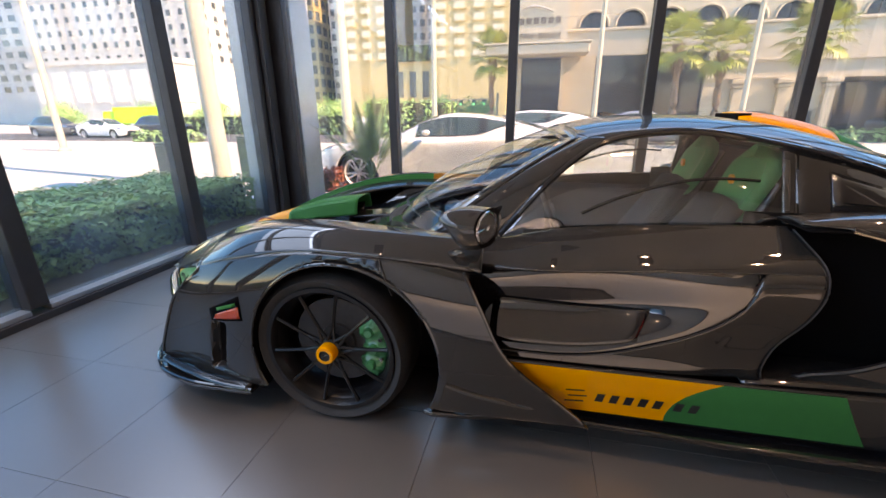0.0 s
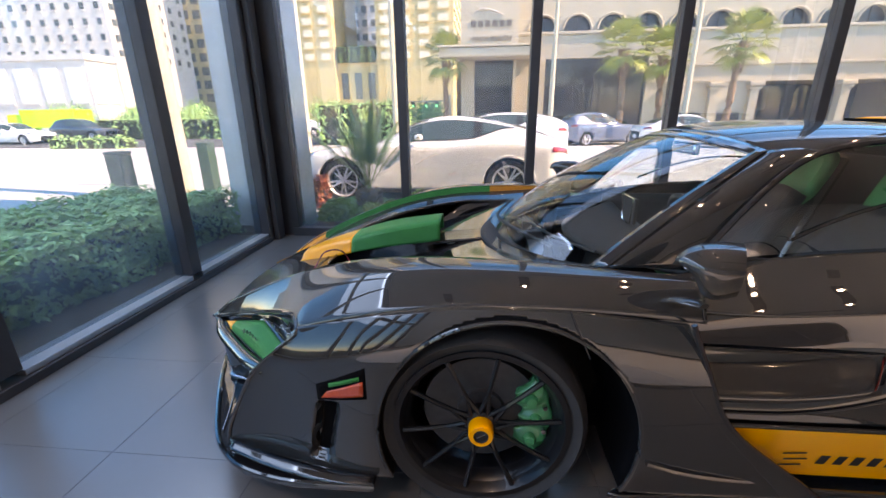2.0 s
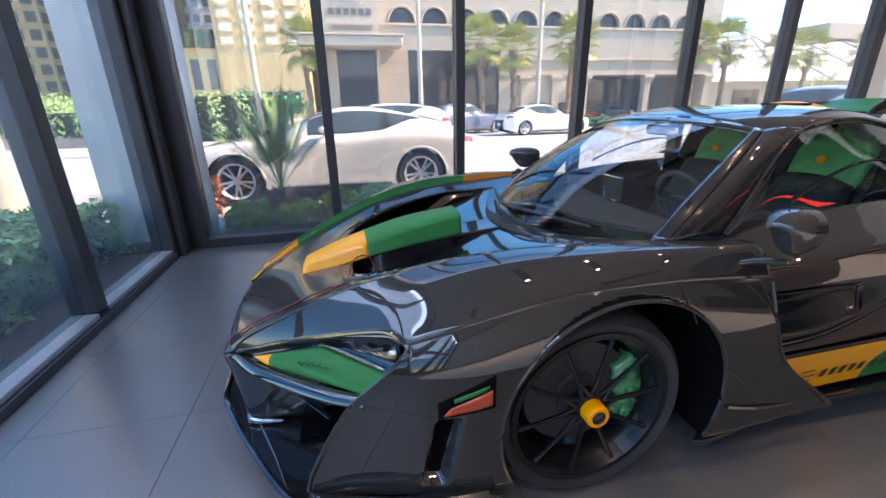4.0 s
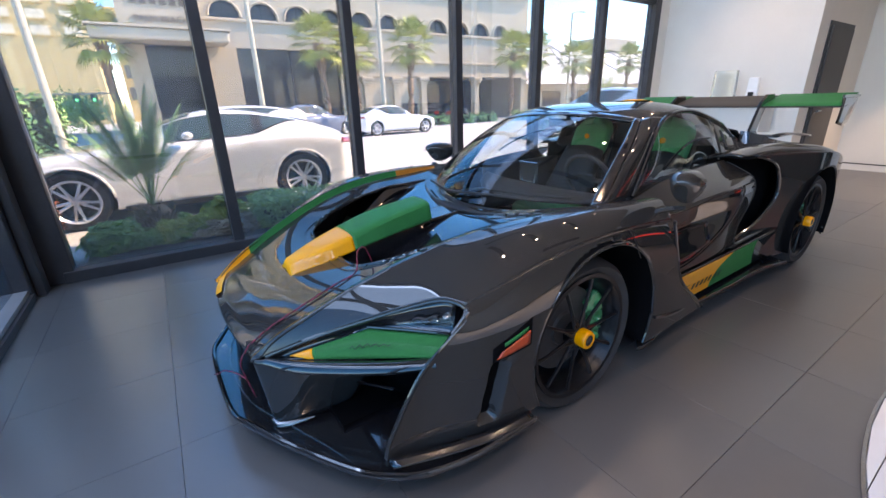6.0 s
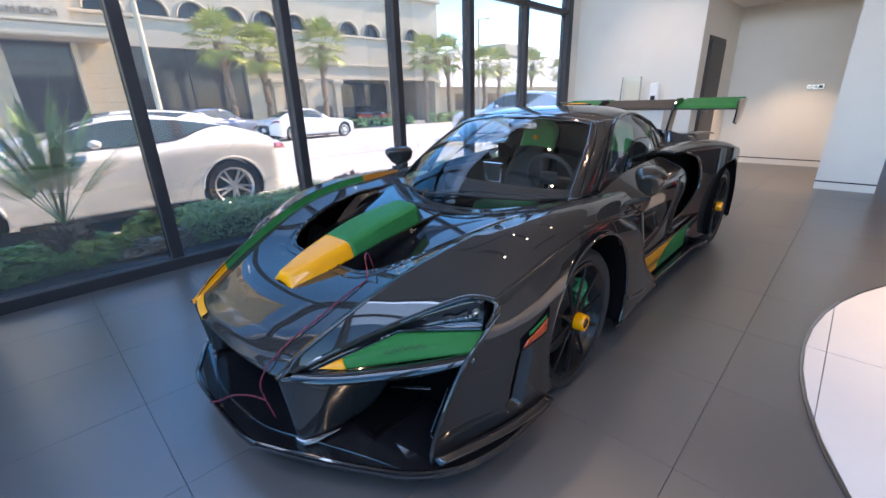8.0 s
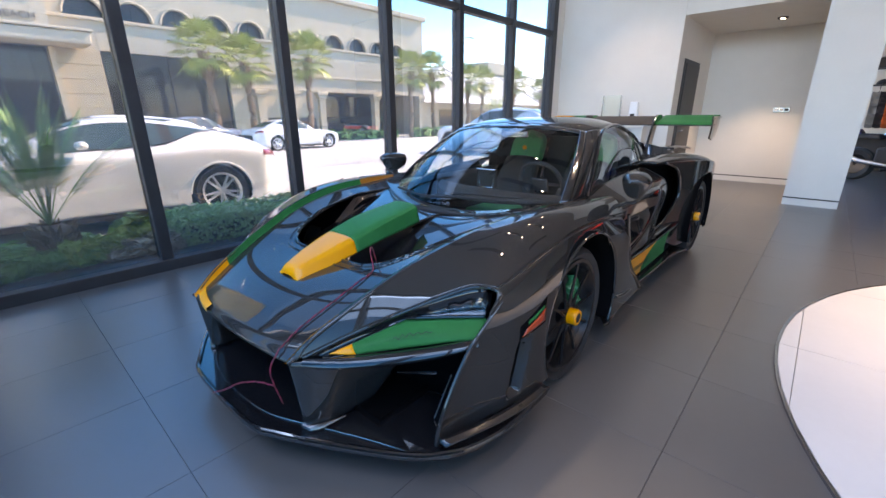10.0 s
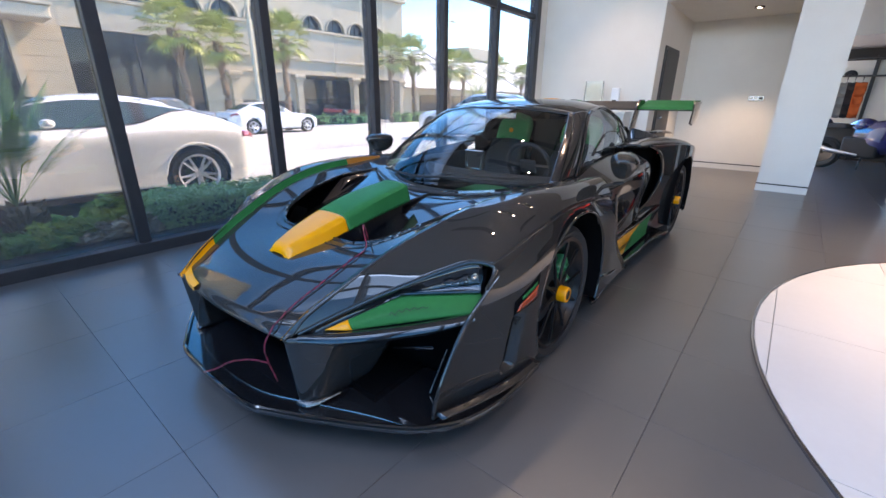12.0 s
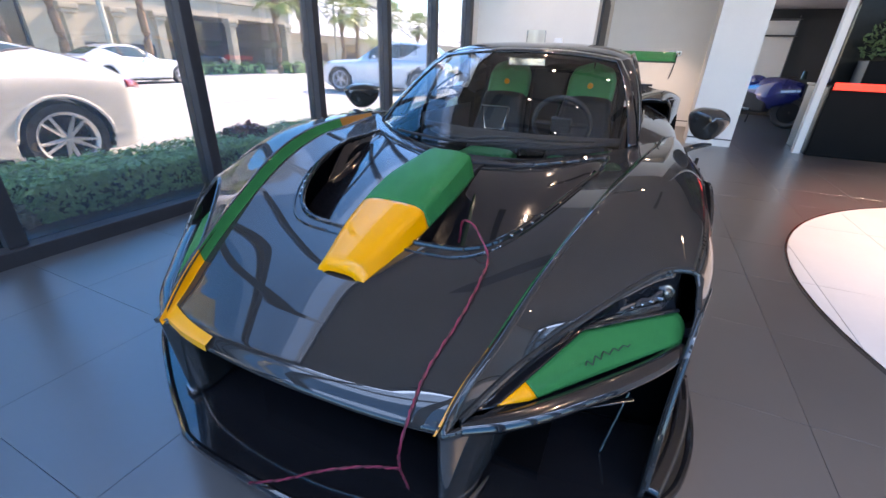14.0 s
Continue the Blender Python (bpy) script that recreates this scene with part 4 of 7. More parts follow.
    if s > 0:
        def corner_pt(u, v):
            d = 0.438 - 0.225 * u
            wide = 0.032 * (1 - 0.30 * u)
            if v < 0.6:
                x = nose_x(d) + wide * (1 - v / 0.6)
                return Vector((x, d, hood_z(x, d) + 0.0025))
            return Vector((nose_x(d) - 0.003, d, hood_z(nose_x(d), d) + 0.0025 - 0.020 * (v - 0.6) / 0.4))
        part("nose_stripe", grid(corner_pt, 18, 10), M_YEL, car, "yellow nose corner")
    part("livery_stripe", grid(lambda u, v: stripe_pt(0.055 + 0.36 * u, v), 20, 6), M_OCHRE, car, "brownish orange end of the wing stripe")
# near-black sheet as the nose intake's shade, then dark underbody and core boxes
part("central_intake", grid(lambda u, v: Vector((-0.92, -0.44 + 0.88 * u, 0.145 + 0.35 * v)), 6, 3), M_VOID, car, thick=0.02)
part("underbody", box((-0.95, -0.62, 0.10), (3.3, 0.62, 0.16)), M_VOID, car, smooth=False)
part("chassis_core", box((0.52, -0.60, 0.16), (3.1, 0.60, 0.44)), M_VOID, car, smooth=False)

half = [(-1.290, 0.0), (-1.286, 0.20), (-1.272, 0.30), (-1.245, 0.36), (-1.15, 0.55), (-1.00, 0.80), (-0.90, 0.90), (-0.80, 0.955), (-0.62, 0.992), (-0.345, 0.992)]
half = [(x, y * 1.016) for x, y in half]
part("splitter", prism(half + [(-0.345, 0.60), (-0.345, -0.60)] + [(x, -y) for x, y in half[::-1][:-1]], 0.122, 0.142), M_GLOSSBLK, car, "gloss carbon front splitter", bevel=0.006)
rim_pts = [(x + 0.006, y * 0.995, 0.146) for x, y in half[::-1]] + [(x + 0.006, -y * 0.995, 0.146) for x, y in half[1:]]
part("splitter_lip", tube(curve_pts(rim_pts, 90), 0.010, 8), M_GLOSSBLK, car, "raised gloss edge")
part("splitter_seam", tube(curve_pts([(-0.98, -0.80, 0.146), (-1.03, -0.66, 0.146), (-1.12, -0.45, 0.146), (-1.20, -0.25, 0.146), (-1.225, 0.0, 0.146), (-1.20, 0.25, 0.146), (-1.12, 0.45, 0.146), (-1.03, 0.66, 0.146), (-0.98, 0.80, 0.146)], 60), 0.003, 6), M_STEEL, car)

# cabin glass and roof
ROOF = [(0.80, 1.168), (0.90, 1.200), (1.00, 1.222), (1.15, 1.240), (1.32, 1.247), (1.50, 1.241), (1.75, 1.205), (2.10, 1.110), (2.50, 0.985), (2.90, 0.89), (3.20, 0.83)]
RAIL = [(0.66, 0.682, 0.790), (0.74, 0.668, 0.890), (0.83, 0.645, 0.995), (0.97, 0.602, 1.115), (1.10, 0.575, 1.166), (1.35, 0.558, 1.186), (1.62, 0.552, 1.142), (1.90, 0.535, 1.072), (2.15, 0.505, 0.985), (2.40, 0.46, 0.93)]
SCREEN = [(0.0, 0.075, 0.748), (0.15, 0.175, 0.845), (0.35, 0.330, 0.958), (0.60, 0.535, 1.062), (0.80, 0.715, 1.138), (1.0, 0.900, 1.200)]
SCREEN_EDGE = [(0.0, 0.405, 0.693, 0.795), (0.30, 0.560, 0.655, 0.917), (0.65, 0.760, 0.592, 1.055), (1.0, 0.935, 0.515, 1.158)]
BELT = [(0.52, 0.690, 0.765), (0.66, 0.684, 0.788), (0.90, 0.676, 0.840), (1.30, 0.660, 0.872), (1.70, 0.655, 0.885), (2.15, 0.600, 0.905), (2.40, 0.52, 0.91)]


def screen_pt(u, v):
    s = 2 * u - 1
    w = abs(s)
    xc, zc = spl(SCREEN, v)
    xe, de, ze = spl(SCREEN_EDGE, v)
    return Vector((xc + (xe - xc) * w**2.2, s * de, zc + (ze - zc) * w**2.4))


part("windscreen", grid(screen_pt, 48, 28), M_CARGLASS, car, "curved tinted windscreen")
part("screen_band", grid(lambda u, v: screen_pt(u, 0.93 + 0.07 * v) + Vector((-0.004, 0, 0.004)), 40, 3), M_GLOSSBLK, car, thick=0.004)
for s in (-1, 1):
    part("pillar_trim", grid(lambda u, v, s=s: screen_pt(0.5 + s * (0.5 - 0.03 * v), u) + Vector((-0.004, s * 0.003, 0.004)), 24, 3), M_GLOSSBLK, car, thick=0.006)

    def a_pillar_pt(u, v, s=s):
        xe, de, ze = spl(SCREEN_EDGE, u)
        xr = 0.66 + 0.42 * u
        dr, zr = spl(RAIL, xr)
        b = math.sin(v * math.pi) * 0.010
        return Vector((xe + (xr - xe) * v - b, s * (de + (dr - de) * v + b), ze + (zr - ze) * v + b))
    part("a_pillar", grid(a_pillar_pt, 30, 8), M_PAINT, car, "gloss carbon windscreen pillar", thick=0.008)


def roof_pt(u, v):
    s = 2 * v - 1
    w = abs(s)
    x = 0.90 + (0.035 * w**2 + 0.15 * smooth01(0.86, 1.0, w)) * (1 - u) + (2.25 - 0.90) * u
    dr, zr = spl(RAIL, x)
    zt = spl(ROOF, x)[0]
    return Vector((x, s * dr, zt + (max(min(zr, zt - 0.01), zt - 0.14) - zt) * (0.25 * w**2 + 0.75 * w**5)))


part("roof", grid(roof_pt, 50, 30), M_PAINT, car, "gloss carbon roof", thick=0.012, up=True)
part("engine_cover", grid(lambda u, v: (lambda x, s: Vector((x, s * spl([(2.24, 0.505), (2.6, 0.46), (3.25, 0.52)], x)[0], spl(ROOF, x)[0] - 0.05 * s * s + 0.008)))(2.245 + 1.0 * u, 2 * v - 1), 24, 16), M_CARBON, car, thick=0.01)
for s in (-1, 1):
    part("roof_rail", tube([(x, s * (spl(RAIL, x)[0] + 0.004), spl(RAIL, x)[1] + 0.004) for x in np.linspace(0.66, 2.38, 50)], 0.011, 8), M_GLOSSBLK, car)

    def light_pt(u, v, s=s):
        x = 0.67 + 0.985 * u
        a, b = spl(BELT, x), spl(RAIL, x)
        return Vector((x, s * (a[0] + (b[0] - a[0]) * v + 0.012 * math.sin(v * math.pi)), a[1] + (b[1] - a[1]) * v))
    part("side_window", grid(light_pt, 30, 10), M_SIDEGLASS, car, "tinted side window")
    part("window_seam", tube([light_pt(0.30 + 0.60 * k / 20, 0.52 - 0.34 * (1 - k / 20) ** 2) + Vector((0, s * 0.004, 0)) for k in range(21)], 0.006, 6), M_GLOSSBLK, car)

    def quarter_pt(u, v, s=s):
        x = 1.675 + 0.70 * u
        a, b = spl(BELT, x), spl(RAIL, x)
        return Vector((x, s * (a[0] + (b[0] - a[0]) * v + 0.008 * math.sin(v * math.pi)), a[1] + (b[1] - a[1]) * v))
    part("rear_quarter", grid(quarter_pt, 20, 8), M_PAINT, car, "carbon rear quarter panel", thick=0.008)
    part("quarter_window", grid(lambda u, v: quarter_pt(0.16 + 0.30 * u, 0.2 + (0.58 - 0.12 * u) * v) + Vector((0, s * 0.006, 0)), 6, 4), M_GLOSSBLK, car, "small dark quarter window", thick=0.004)
    part("door_pillar", grid(lambda u, v: (lambda x: (lambda a, b: Vector((x, s * (a[0] + (b[0] - a[0]) * v + 0.006), a[1] + (b[1] - a[1]) * v)))(spl(BELT, x), spl(RAIL, x)))(1.635 + 0.05 * u), 3, 8), M_PAINT, car, thick=0.008)

    # door with its scooped flank
    DBASE = [(0.36, 0.900), (0.44, 0.890), (0.55, 0.896), (0.64, 0.908), (0.72, 0.912), (0.765, 0.898), (0.80, 0.860), (0.84, 0.775), (0.88, 0.690)]
    SC_TOP = [(0.50, 0.715), (0.60, 0.722), (0.90, 0.740), (1.20, 0.760), (1.49, 0.768)]
    SC_LOW = [(0.50, 0.410), (0.92, 0.408), (1.10, 0.430), (1.25, 0.478), (1.40, 0.560), (1.47, 0.660), (1.49, 0.768)]
    DREAR = [(0.38, 1.58), (0.42, 1.575), (0.51, 1.60), (0.60, 1.66), (0.685, 1.69), (0.76, 1.69), (0.82, 1.672), (0.88, 1.645)]

    def flank(x, z, s=s):
        zb = spl(BELT, x)[1]
        zz = 0.36 + (z - 0.36) * 0.52 / (zb - 0.36)
        d = spl(DBASE, zz)[0] - 0.035 * smooth01(1.25, 1.70, x) * smooth01(0.86, 0.74, z)
        return Vector((x, s * d, z))

    def rear_x(u, z):
        return 0.50 + (spl(DREAR, z)[0] - 0.50) * u

    def upper_pt(u, v):
        x = 0.50 + 1.17 * u
        zl = spl(SC_TOP, x)[0] if x < 1.49 else 0.768
        z = zl + (spl(BELT, x)[1] - zl) * v
        return flank(rear_x(u, z), z)

    def lower_pt(u, v):
        x = 0.50 + 1.17 * u
        zt = spl(SC_LOW, x)[0] if x < 1.49 else 0.768
        z = 0.385 + (zt - 0.385) * v
        return flank(rear_x(u, z), z)

    def scoop_pt(u, v):
        x = 0.50 + 0.99 * u
        a, b = spl(SC_LOW, x)[0], spl(SC_TOP, x)[0]
        z = a + (b - a) * v
        p = flank(rear_x((x - 0.50) / 1.17, z), z)
        deep = 0.105 * smooth01(1.0, 0.55, u) * (smooth01(0, 0.55, v) * smooth01(1.0, 0.93, v)) + 0.004
        return p - Vector((0, s * deep, 0))
    part("door", grid(lower_pt, 70, 10, bm=grid(upper_pt, 70, 24)), M_PAINT, car, "gloss carbon door with a deep scoop", thick=0.012)
    part("door_scoop", grid(scoop_pt, 60, 30), M_GLOSSBLK, car, "gloss black scooped lower door", thick=0.006)
    part("scoop_edge", tube([flank(rear_x((x - 0.50) / 1.17, spl(SC_LOW, x)[0]), spl(SC_LOW, x)[0]) for x in np.linspace(0.6, 1.488, 40)], 0.0025, 6), M_MATBLK, car)
    part("door_glass_low", grid(lambda u, v: scoop_pt(0.16 + 0.56 * u, 0.10 + (0.46 - 0.10 * u) * v) + Vector((0, s * 0.008, 0)), 16, 8), M_GLOSSBLK, car, "dark lower door window", thick=0.004)
    part("door_seam", tube([flank(spl(DREAR, z)[0], z) for z in np.linspace(0.385, 0.875, 26)], 0.003, 6), M_MATBLK, car)

    # sill with its livery
    def sill_pt(u, v, s=s):
        x = 0.70 + 1.45 * u
        return Vector((x, s * (0.919 - 0.050 * v - 0.008 * math.sin(v * math.pi)), 0.380 - 0.225 * v + 0.010 * smooth01(1.4, 2.1, x) * (1 - v)))
    part("sill", grid(sill_pt, 30, 8), M_PAINT, car, "carbon side sill", thick=0.012)

    def LIV(v):
        return 1.30 + 0.15 * (1 - v) ** 2.2

    def livery_pt(x, v, s=s):
        p = sill_pt((x - 0.70) / 1.45, 0.02 + 0.93 * v, s)
        return p + Vector((0, s * 0.004, 0.001))
    part("sill_livery", grid(lambda u, v: livery_pt((0.728 + 0.10 * v + 0.10 * v * v) * (1 - u) + LIV(v) * u, v), 24, 8), M_YEL, car, "yellow sill panel")
    part("sill_livery", grid(lambda u, v: livery_pt(LIV(v) * (1 - u) + (1.80 + 0.13 * v) * u, v), 24, 8), M_GRN, car, "green sill panel")
    # emblem and letter bars
    for k in range(3):
        part("emblem_bar", grid(lambda u, v, k=k: livery_pt(0.945 + 0.068 * u + 0.010 * k * (1 if k < 2 else 0), 0.52 + 0.13 * k + 0.035 * v - 0.03 * u) + Vector((0, s * 0.002, 0)), 6, 2), M_MATBLK, car)
    for k in range(7):
        x0 = 1.052 + 0.050 * k + (0.020 if k > 4 else 0)
        part("letter_bar", grid(lambda u, v, x0=x0: livery_pt(x0 + 0.028 * u + 0.008 * (1 - v), 0.55 + 0.19 * v) + Vector((0, s * 0.002, 0)), 2, 3), M_MATBLK, car)
    part("skirt", prism([(0.66, s * 0.80), (0.40, s * 0.962), (0.44, s * 0.975), (0.58, s * 0.960), (0.80, s * 0.912), (1.0, s * 0.905), (1.5, s * 0.925), (2.0, s * 0.93), (2.24, s * 0.99), (2.28, s * 0.80)], 0.118, 0.140), M_GLOSSBLK, car, "gloss side skirt blade", bevel=0.005)
    part("skirt_fin", tube(curve_pts([(0.50, s * 0.975, 0.275), (0.62, s * 0.975, 0.245), (0.80, s * 0.960, 0.215), (0.96, s * 0.930, 0.190)], 16), 0.008, 8), M_GLOSSBLK, car)

    # rear wing panels and intake
    LEAD = [(0.17, 2.14), (0.36, 1.70), (0.45, 1.86), (0.60, 2.04), (0.75, 2.03), (0.86, 1.92), (0.915, 1.72)]
    CREST2 = [(1.62, 0.735, 0.925), (1.85, 0.765, 0.950), (2.10, 0.800, 0.958), (2.40, 0.820, 0.942), (2.80, 0.825, 0.890), (3.10, 0.820, 0.812), (3.35, 0.815, 0.70)]
    SHO2 = [(1.62, 0.800, 0.915), (1.85, 0.850, 0.908), (2.10, 0.895, 0.900), (2.40, 0.945, 0.880), (2.67, 0.978, 0.850), (3.00, 0.968, 0.765), (3.35, 0.900, 0.640)]
    BX, BR = WB, 0.415

    def rear_pt(u, v, s=s):
        xt = 1.62 + 1.73 * u
        zt = spl(SHO2, xt)[1]
        z = 0.17 + (zt - 0.17) * v
        xa, xb = spl(LEAD, z)[0], 3.35 - 0.06 * (1 - v)
        x = xa + (xb - xa) * u
        r = math.hypot(x - BX, z - 0.345)
        if abs(r - BR) < 0.0095:
            k = BR / r
            x, z = BX + (x - BX) * k, 0.345 + (z - 0.345) * k
        d = spl(SHO2, x)[0]
        return Vector((x, s * d, z))
    part("rear_wing_side", grid(rear_pt, 110, 50, lambda p: math.hypot(p.x - BX, p.z - 0.345) > BR), M_PAINT, car, "carbon rear wing panel", thick=0.014)
    part("rear_arch_liner", grid(lambda u, v, s=s: Vector((BX + (BR + 0.005) * math.cos(-0.4 + 3.94 * u), s * (0.97 - 0.45 * v), 0.345 + (BR + 0.005) * math.sin(-0.4 + 3.94 * u))), 36, 4), M_VOID, car, thick=0.008)

    def rtop_pt(u, v, s=s):
        x = 1.62 + 1.73 * u
        a, b = spl(SHO2, x), spl(CREST2, x)
        c = (spl(RAIL, min(x, 2.38))[0] + 0.02 if x < 2.3 else 0.50, min(b[1] - 0.03, spl(BELT, min(x, 2.38))[1] + 0.02) if x < 2.3 else spl(ROOF, x)[0] - 0.03)
        if v < 0.45:
            t = v / 0.45
            d = a[0] + (b[0] - a[0]) * (1 - math.cos(t * math.pi / 2))
            z = a[1] + (b[1] - a[1]) * math.sin(t * math.pi / 2)
        else:
            t = (v - 0.45) / 0.55
            d, z = b[0] + (c[0] - b[0]) * t, b[1] + (c[1] - b[1]) * smooth01(0, 1, t)
        return Vector((x, s * d, z))
    part("rear_wing_top", grid(rtop_pt, 60, 20), M_PAINT, car, "carbon rear wing crown", thick=0.014, up=True)
    part("intake_lip", tube([(spl(LEAD, z)[0], s * (spl(SHO2, spl(LEAD, z)[0])[0] + 0.002), z) for z in np.linspace(0.36, 0.91, 30)], 0.010, 8), M_GLOSSBLK, car)
    # near-black sheets give the side intake its shade by colour
    part("intake_duct", grid(lambda u, v, s=s: Vector((1.52 + 0.66 * u, s * (0.640 + 0.15 * u * u), 0.36 + 0.56 * v)), 12, 8), M_VOID, car, "black sheet painted as shade deep in the side intake", thick=0.01)
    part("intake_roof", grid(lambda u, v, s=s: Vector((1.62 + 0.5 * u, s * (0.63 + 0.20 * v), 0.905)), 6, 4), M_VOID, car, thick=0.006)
    part("intake_floor", grid(lambda u, v, s=s: Vector((1.52 + 0.60 * u, s * (0.64 + 0.24 * v), 0.372 + 0.03 * u)), 6, 4), M_PAINT, car, thick=0.006)

    # door mirror
    def mirror_pt(u, v, s=s):
        a = u * math.tau
        f = 1 - v
        r = (1 - max(0.0, (f - 0.12) / 0.88) ** 2.3) ** 0.5 if v > 0.0 else 0.0
        cy, cz = math.cos(a), math.sin(a)
        k = (abs(cy) ** 2.5 + abs(cz) ** 2.5) ** (-1 / 2.5)
        top, low = 0.064 - 0.012 * v, 0.116 - 0.038 * v
        z = (top if cz > 0 else low) * cz * k * r
        wide = 0.086 * (1 - 0.08 * v) * (1 - 0.16 * max(0.0, -cz))
        z *= 1 - 0.26 * max(0.0, cy * k) ** 3
        return Vector((0.478 + 0.165 * v + 0.030 * (1 - cz * k) * (1 - v) - 0.45 * wide * r * cy * k, s * (0.970 + wide * r * cy * k), 0.914 + z))
    mir = part("door_mirror", grid(mirror_pt, 32, 20), M_PAINT, car, "carbon-capped door mirror")
    part("mirror_glass", grid(lambda u, v, s=s: Vector((0.641 - 0.45 * 0.062 * u * math.cos(v * math.tau), s * (0.968 + 0.062 * u * math.cos(v * math.tau)), 0.902 + 0.056 * u * math.sin(v * math.tau))), 4, 24), M_CHROME, mir, "mirror glass", thick=0.004)
    part("arch_reflector", box((0.318, s * 0.905 - 0.012, 0.318), (0.332, s * 0.905 + 0.012, 0.372)), M_OCHRE, car, "small amber side reflector", bevel=0.003)
    part("mirror_arm", tube(curve_pts([(0.56, s * 1.000, 0.812), (0.545, s * 0.955, 0.803), (0.525, s * 0.905, 0.785), (0.50, s * 0.855, 0.755), (0.485, s * 0.83, 0.73)], 12), [0.014, 0.020, 0.024, 0.026, 0.027, 0.027, 0.027, 0.027, 0.028, 0.029, 0.031, 0.034, 0.038], 10, flat=0.42), M_PAINT, mir, "gloss mirror arm")

# tail
part("tail_panel", grid(lambda u, v: Vector((3.34 + 0.03 * math.sin(v * 3), -0.90 + 1.80 * u, 0.30 + 0.40 * v)), 10, 6), M_CARBON, car, thick=0.02)
part("diffuser", box((3.05, -0.80, 0.14), (3.42, 0.80, 0.30)), M_GLOSSBLK, car, bevel=0.01)
for s in (-1, 1):
    part("rear_deck_vane", grid(lambda u, v, s=s: Vector((2.35 + 0.75 * u, s * (0.42 + 0.30 * v), 0.985 - 0.045 * u + 0.02 * math.sin(u * 3))), 12, 4), M_GLOSSBLK, car, thick=0.014)
    part("tail_lamp", tube([(3.37, s * 0.45, 0.70), (3.38, s * 0.84, 0.71)], 0.012, 8), M_TAIL, car)

# roof snorkel
SN = [(1.65, 0.150, 0.034), (1.70, 0.165, 0.046), (1.82, 0.172, 0.056), (2.00, 0.155, 0.058), (2.14, 0.12, 0.044), (2.32, 0.06, 0.012)]


def snorkel_pt(x, v):
    w, h = spl(SN, x)
    s = 2 * v - 1
    return Vector((x, w * s, spl(ROOF, x)[0] - 0.005 + h * (1 - abs(s) ** 3)))


part("roof_scoop", grid(lambda u, v: snorkel_pt(1.65 + 0.40 * u, v), 16, 14), M_YEL, car, "yellow roof intake scoop", thick=0.01)
part("roof_scoop_tail", grid(lambda u, v: snorkel_pt(2.05 + 0.27 * u, v), 14, 14), M_GRN, car, "green tail of the roof scoop", thick=0.01)
# black box painted as the shade in the scoop's mouth
part("scoop_mouth", box((1.643, -0.12, 1.222), (1.70, 0.12, 1.248)), M_VOID, car, smooth=False)

# rear aerofoil on two swan necks
AF = [(2.96, 1.160, 0.006), (3.02, 1.168, 0.030), (3.12, 1.186, 0.036), (3.26, 1.222, 0.024), (3.36, 1.250, 0.006)]


def foil(y0, y1, name, m, label, top=False):
    def fn(u, v):
        y = y0 + (y1 - y0) * u
        if top:
            x = 2.97 + 0.39 * v
            z, h = spl(AF, x)
            return Vector((x, y, z + h / 2 + 0.004))
        k = v * 2
        x = 2.96 + 0.40 * (k if k < 1 else 2 - k)
        z, h = spl(AF, x)
        return Vector((x, y, z + (h / 2 if k < 1 else -h / 2)))
    return part(name, grid(fn, 16, 24), m, car, label, thick=0.004)


foil(-0.88, 0.88, "aerofoil", M_MATBLK, "gloss black rear aerofoil")
for s in (-1, 1):
    foil(s * 0.37, s * 0.875, "aerofoil_tip", M_GRN, "green outer part of the aerofoil", top=True)
    part("end_plate", prism([(2.96, s * 0.876), (3.38, s * 0.876), (3.38, s * 0.888), (2.96, s * 0.888)], 1.225, 1.242), M_GLOSSBLK, car)
    part("end_plate_drop", grid(lambda u, v, s=s: Vector((2.98 + 0.38 * u - 0.02 * v + 0.10 * v * (1 - u), s * (0.882 - 0.02 * v * v), 1.245 - (0.235 - 0.05 * abs(u - 0.5)) * v)), 8, 6), M_GLOSSBLK, car, thick=0.010)
    part("swan_neck", prism([(0, 0), (0.16, 0.0), (0.26, 0.22), (0.33, 0.33), (0.46, 0.36), (0.44, 0.40), (0.30, 0.395), (0.20, 0.33), (0.08, 0.12)], -0.011, 0.011), M_GLOSSBLK, car, bevel=0.004).matrix_basis = Matrix(((1, 0, 0, 2.74), (0, 0, 1, s * 0.372), (0, 1, 0, 0.865), (0, 0, 0, 1)))


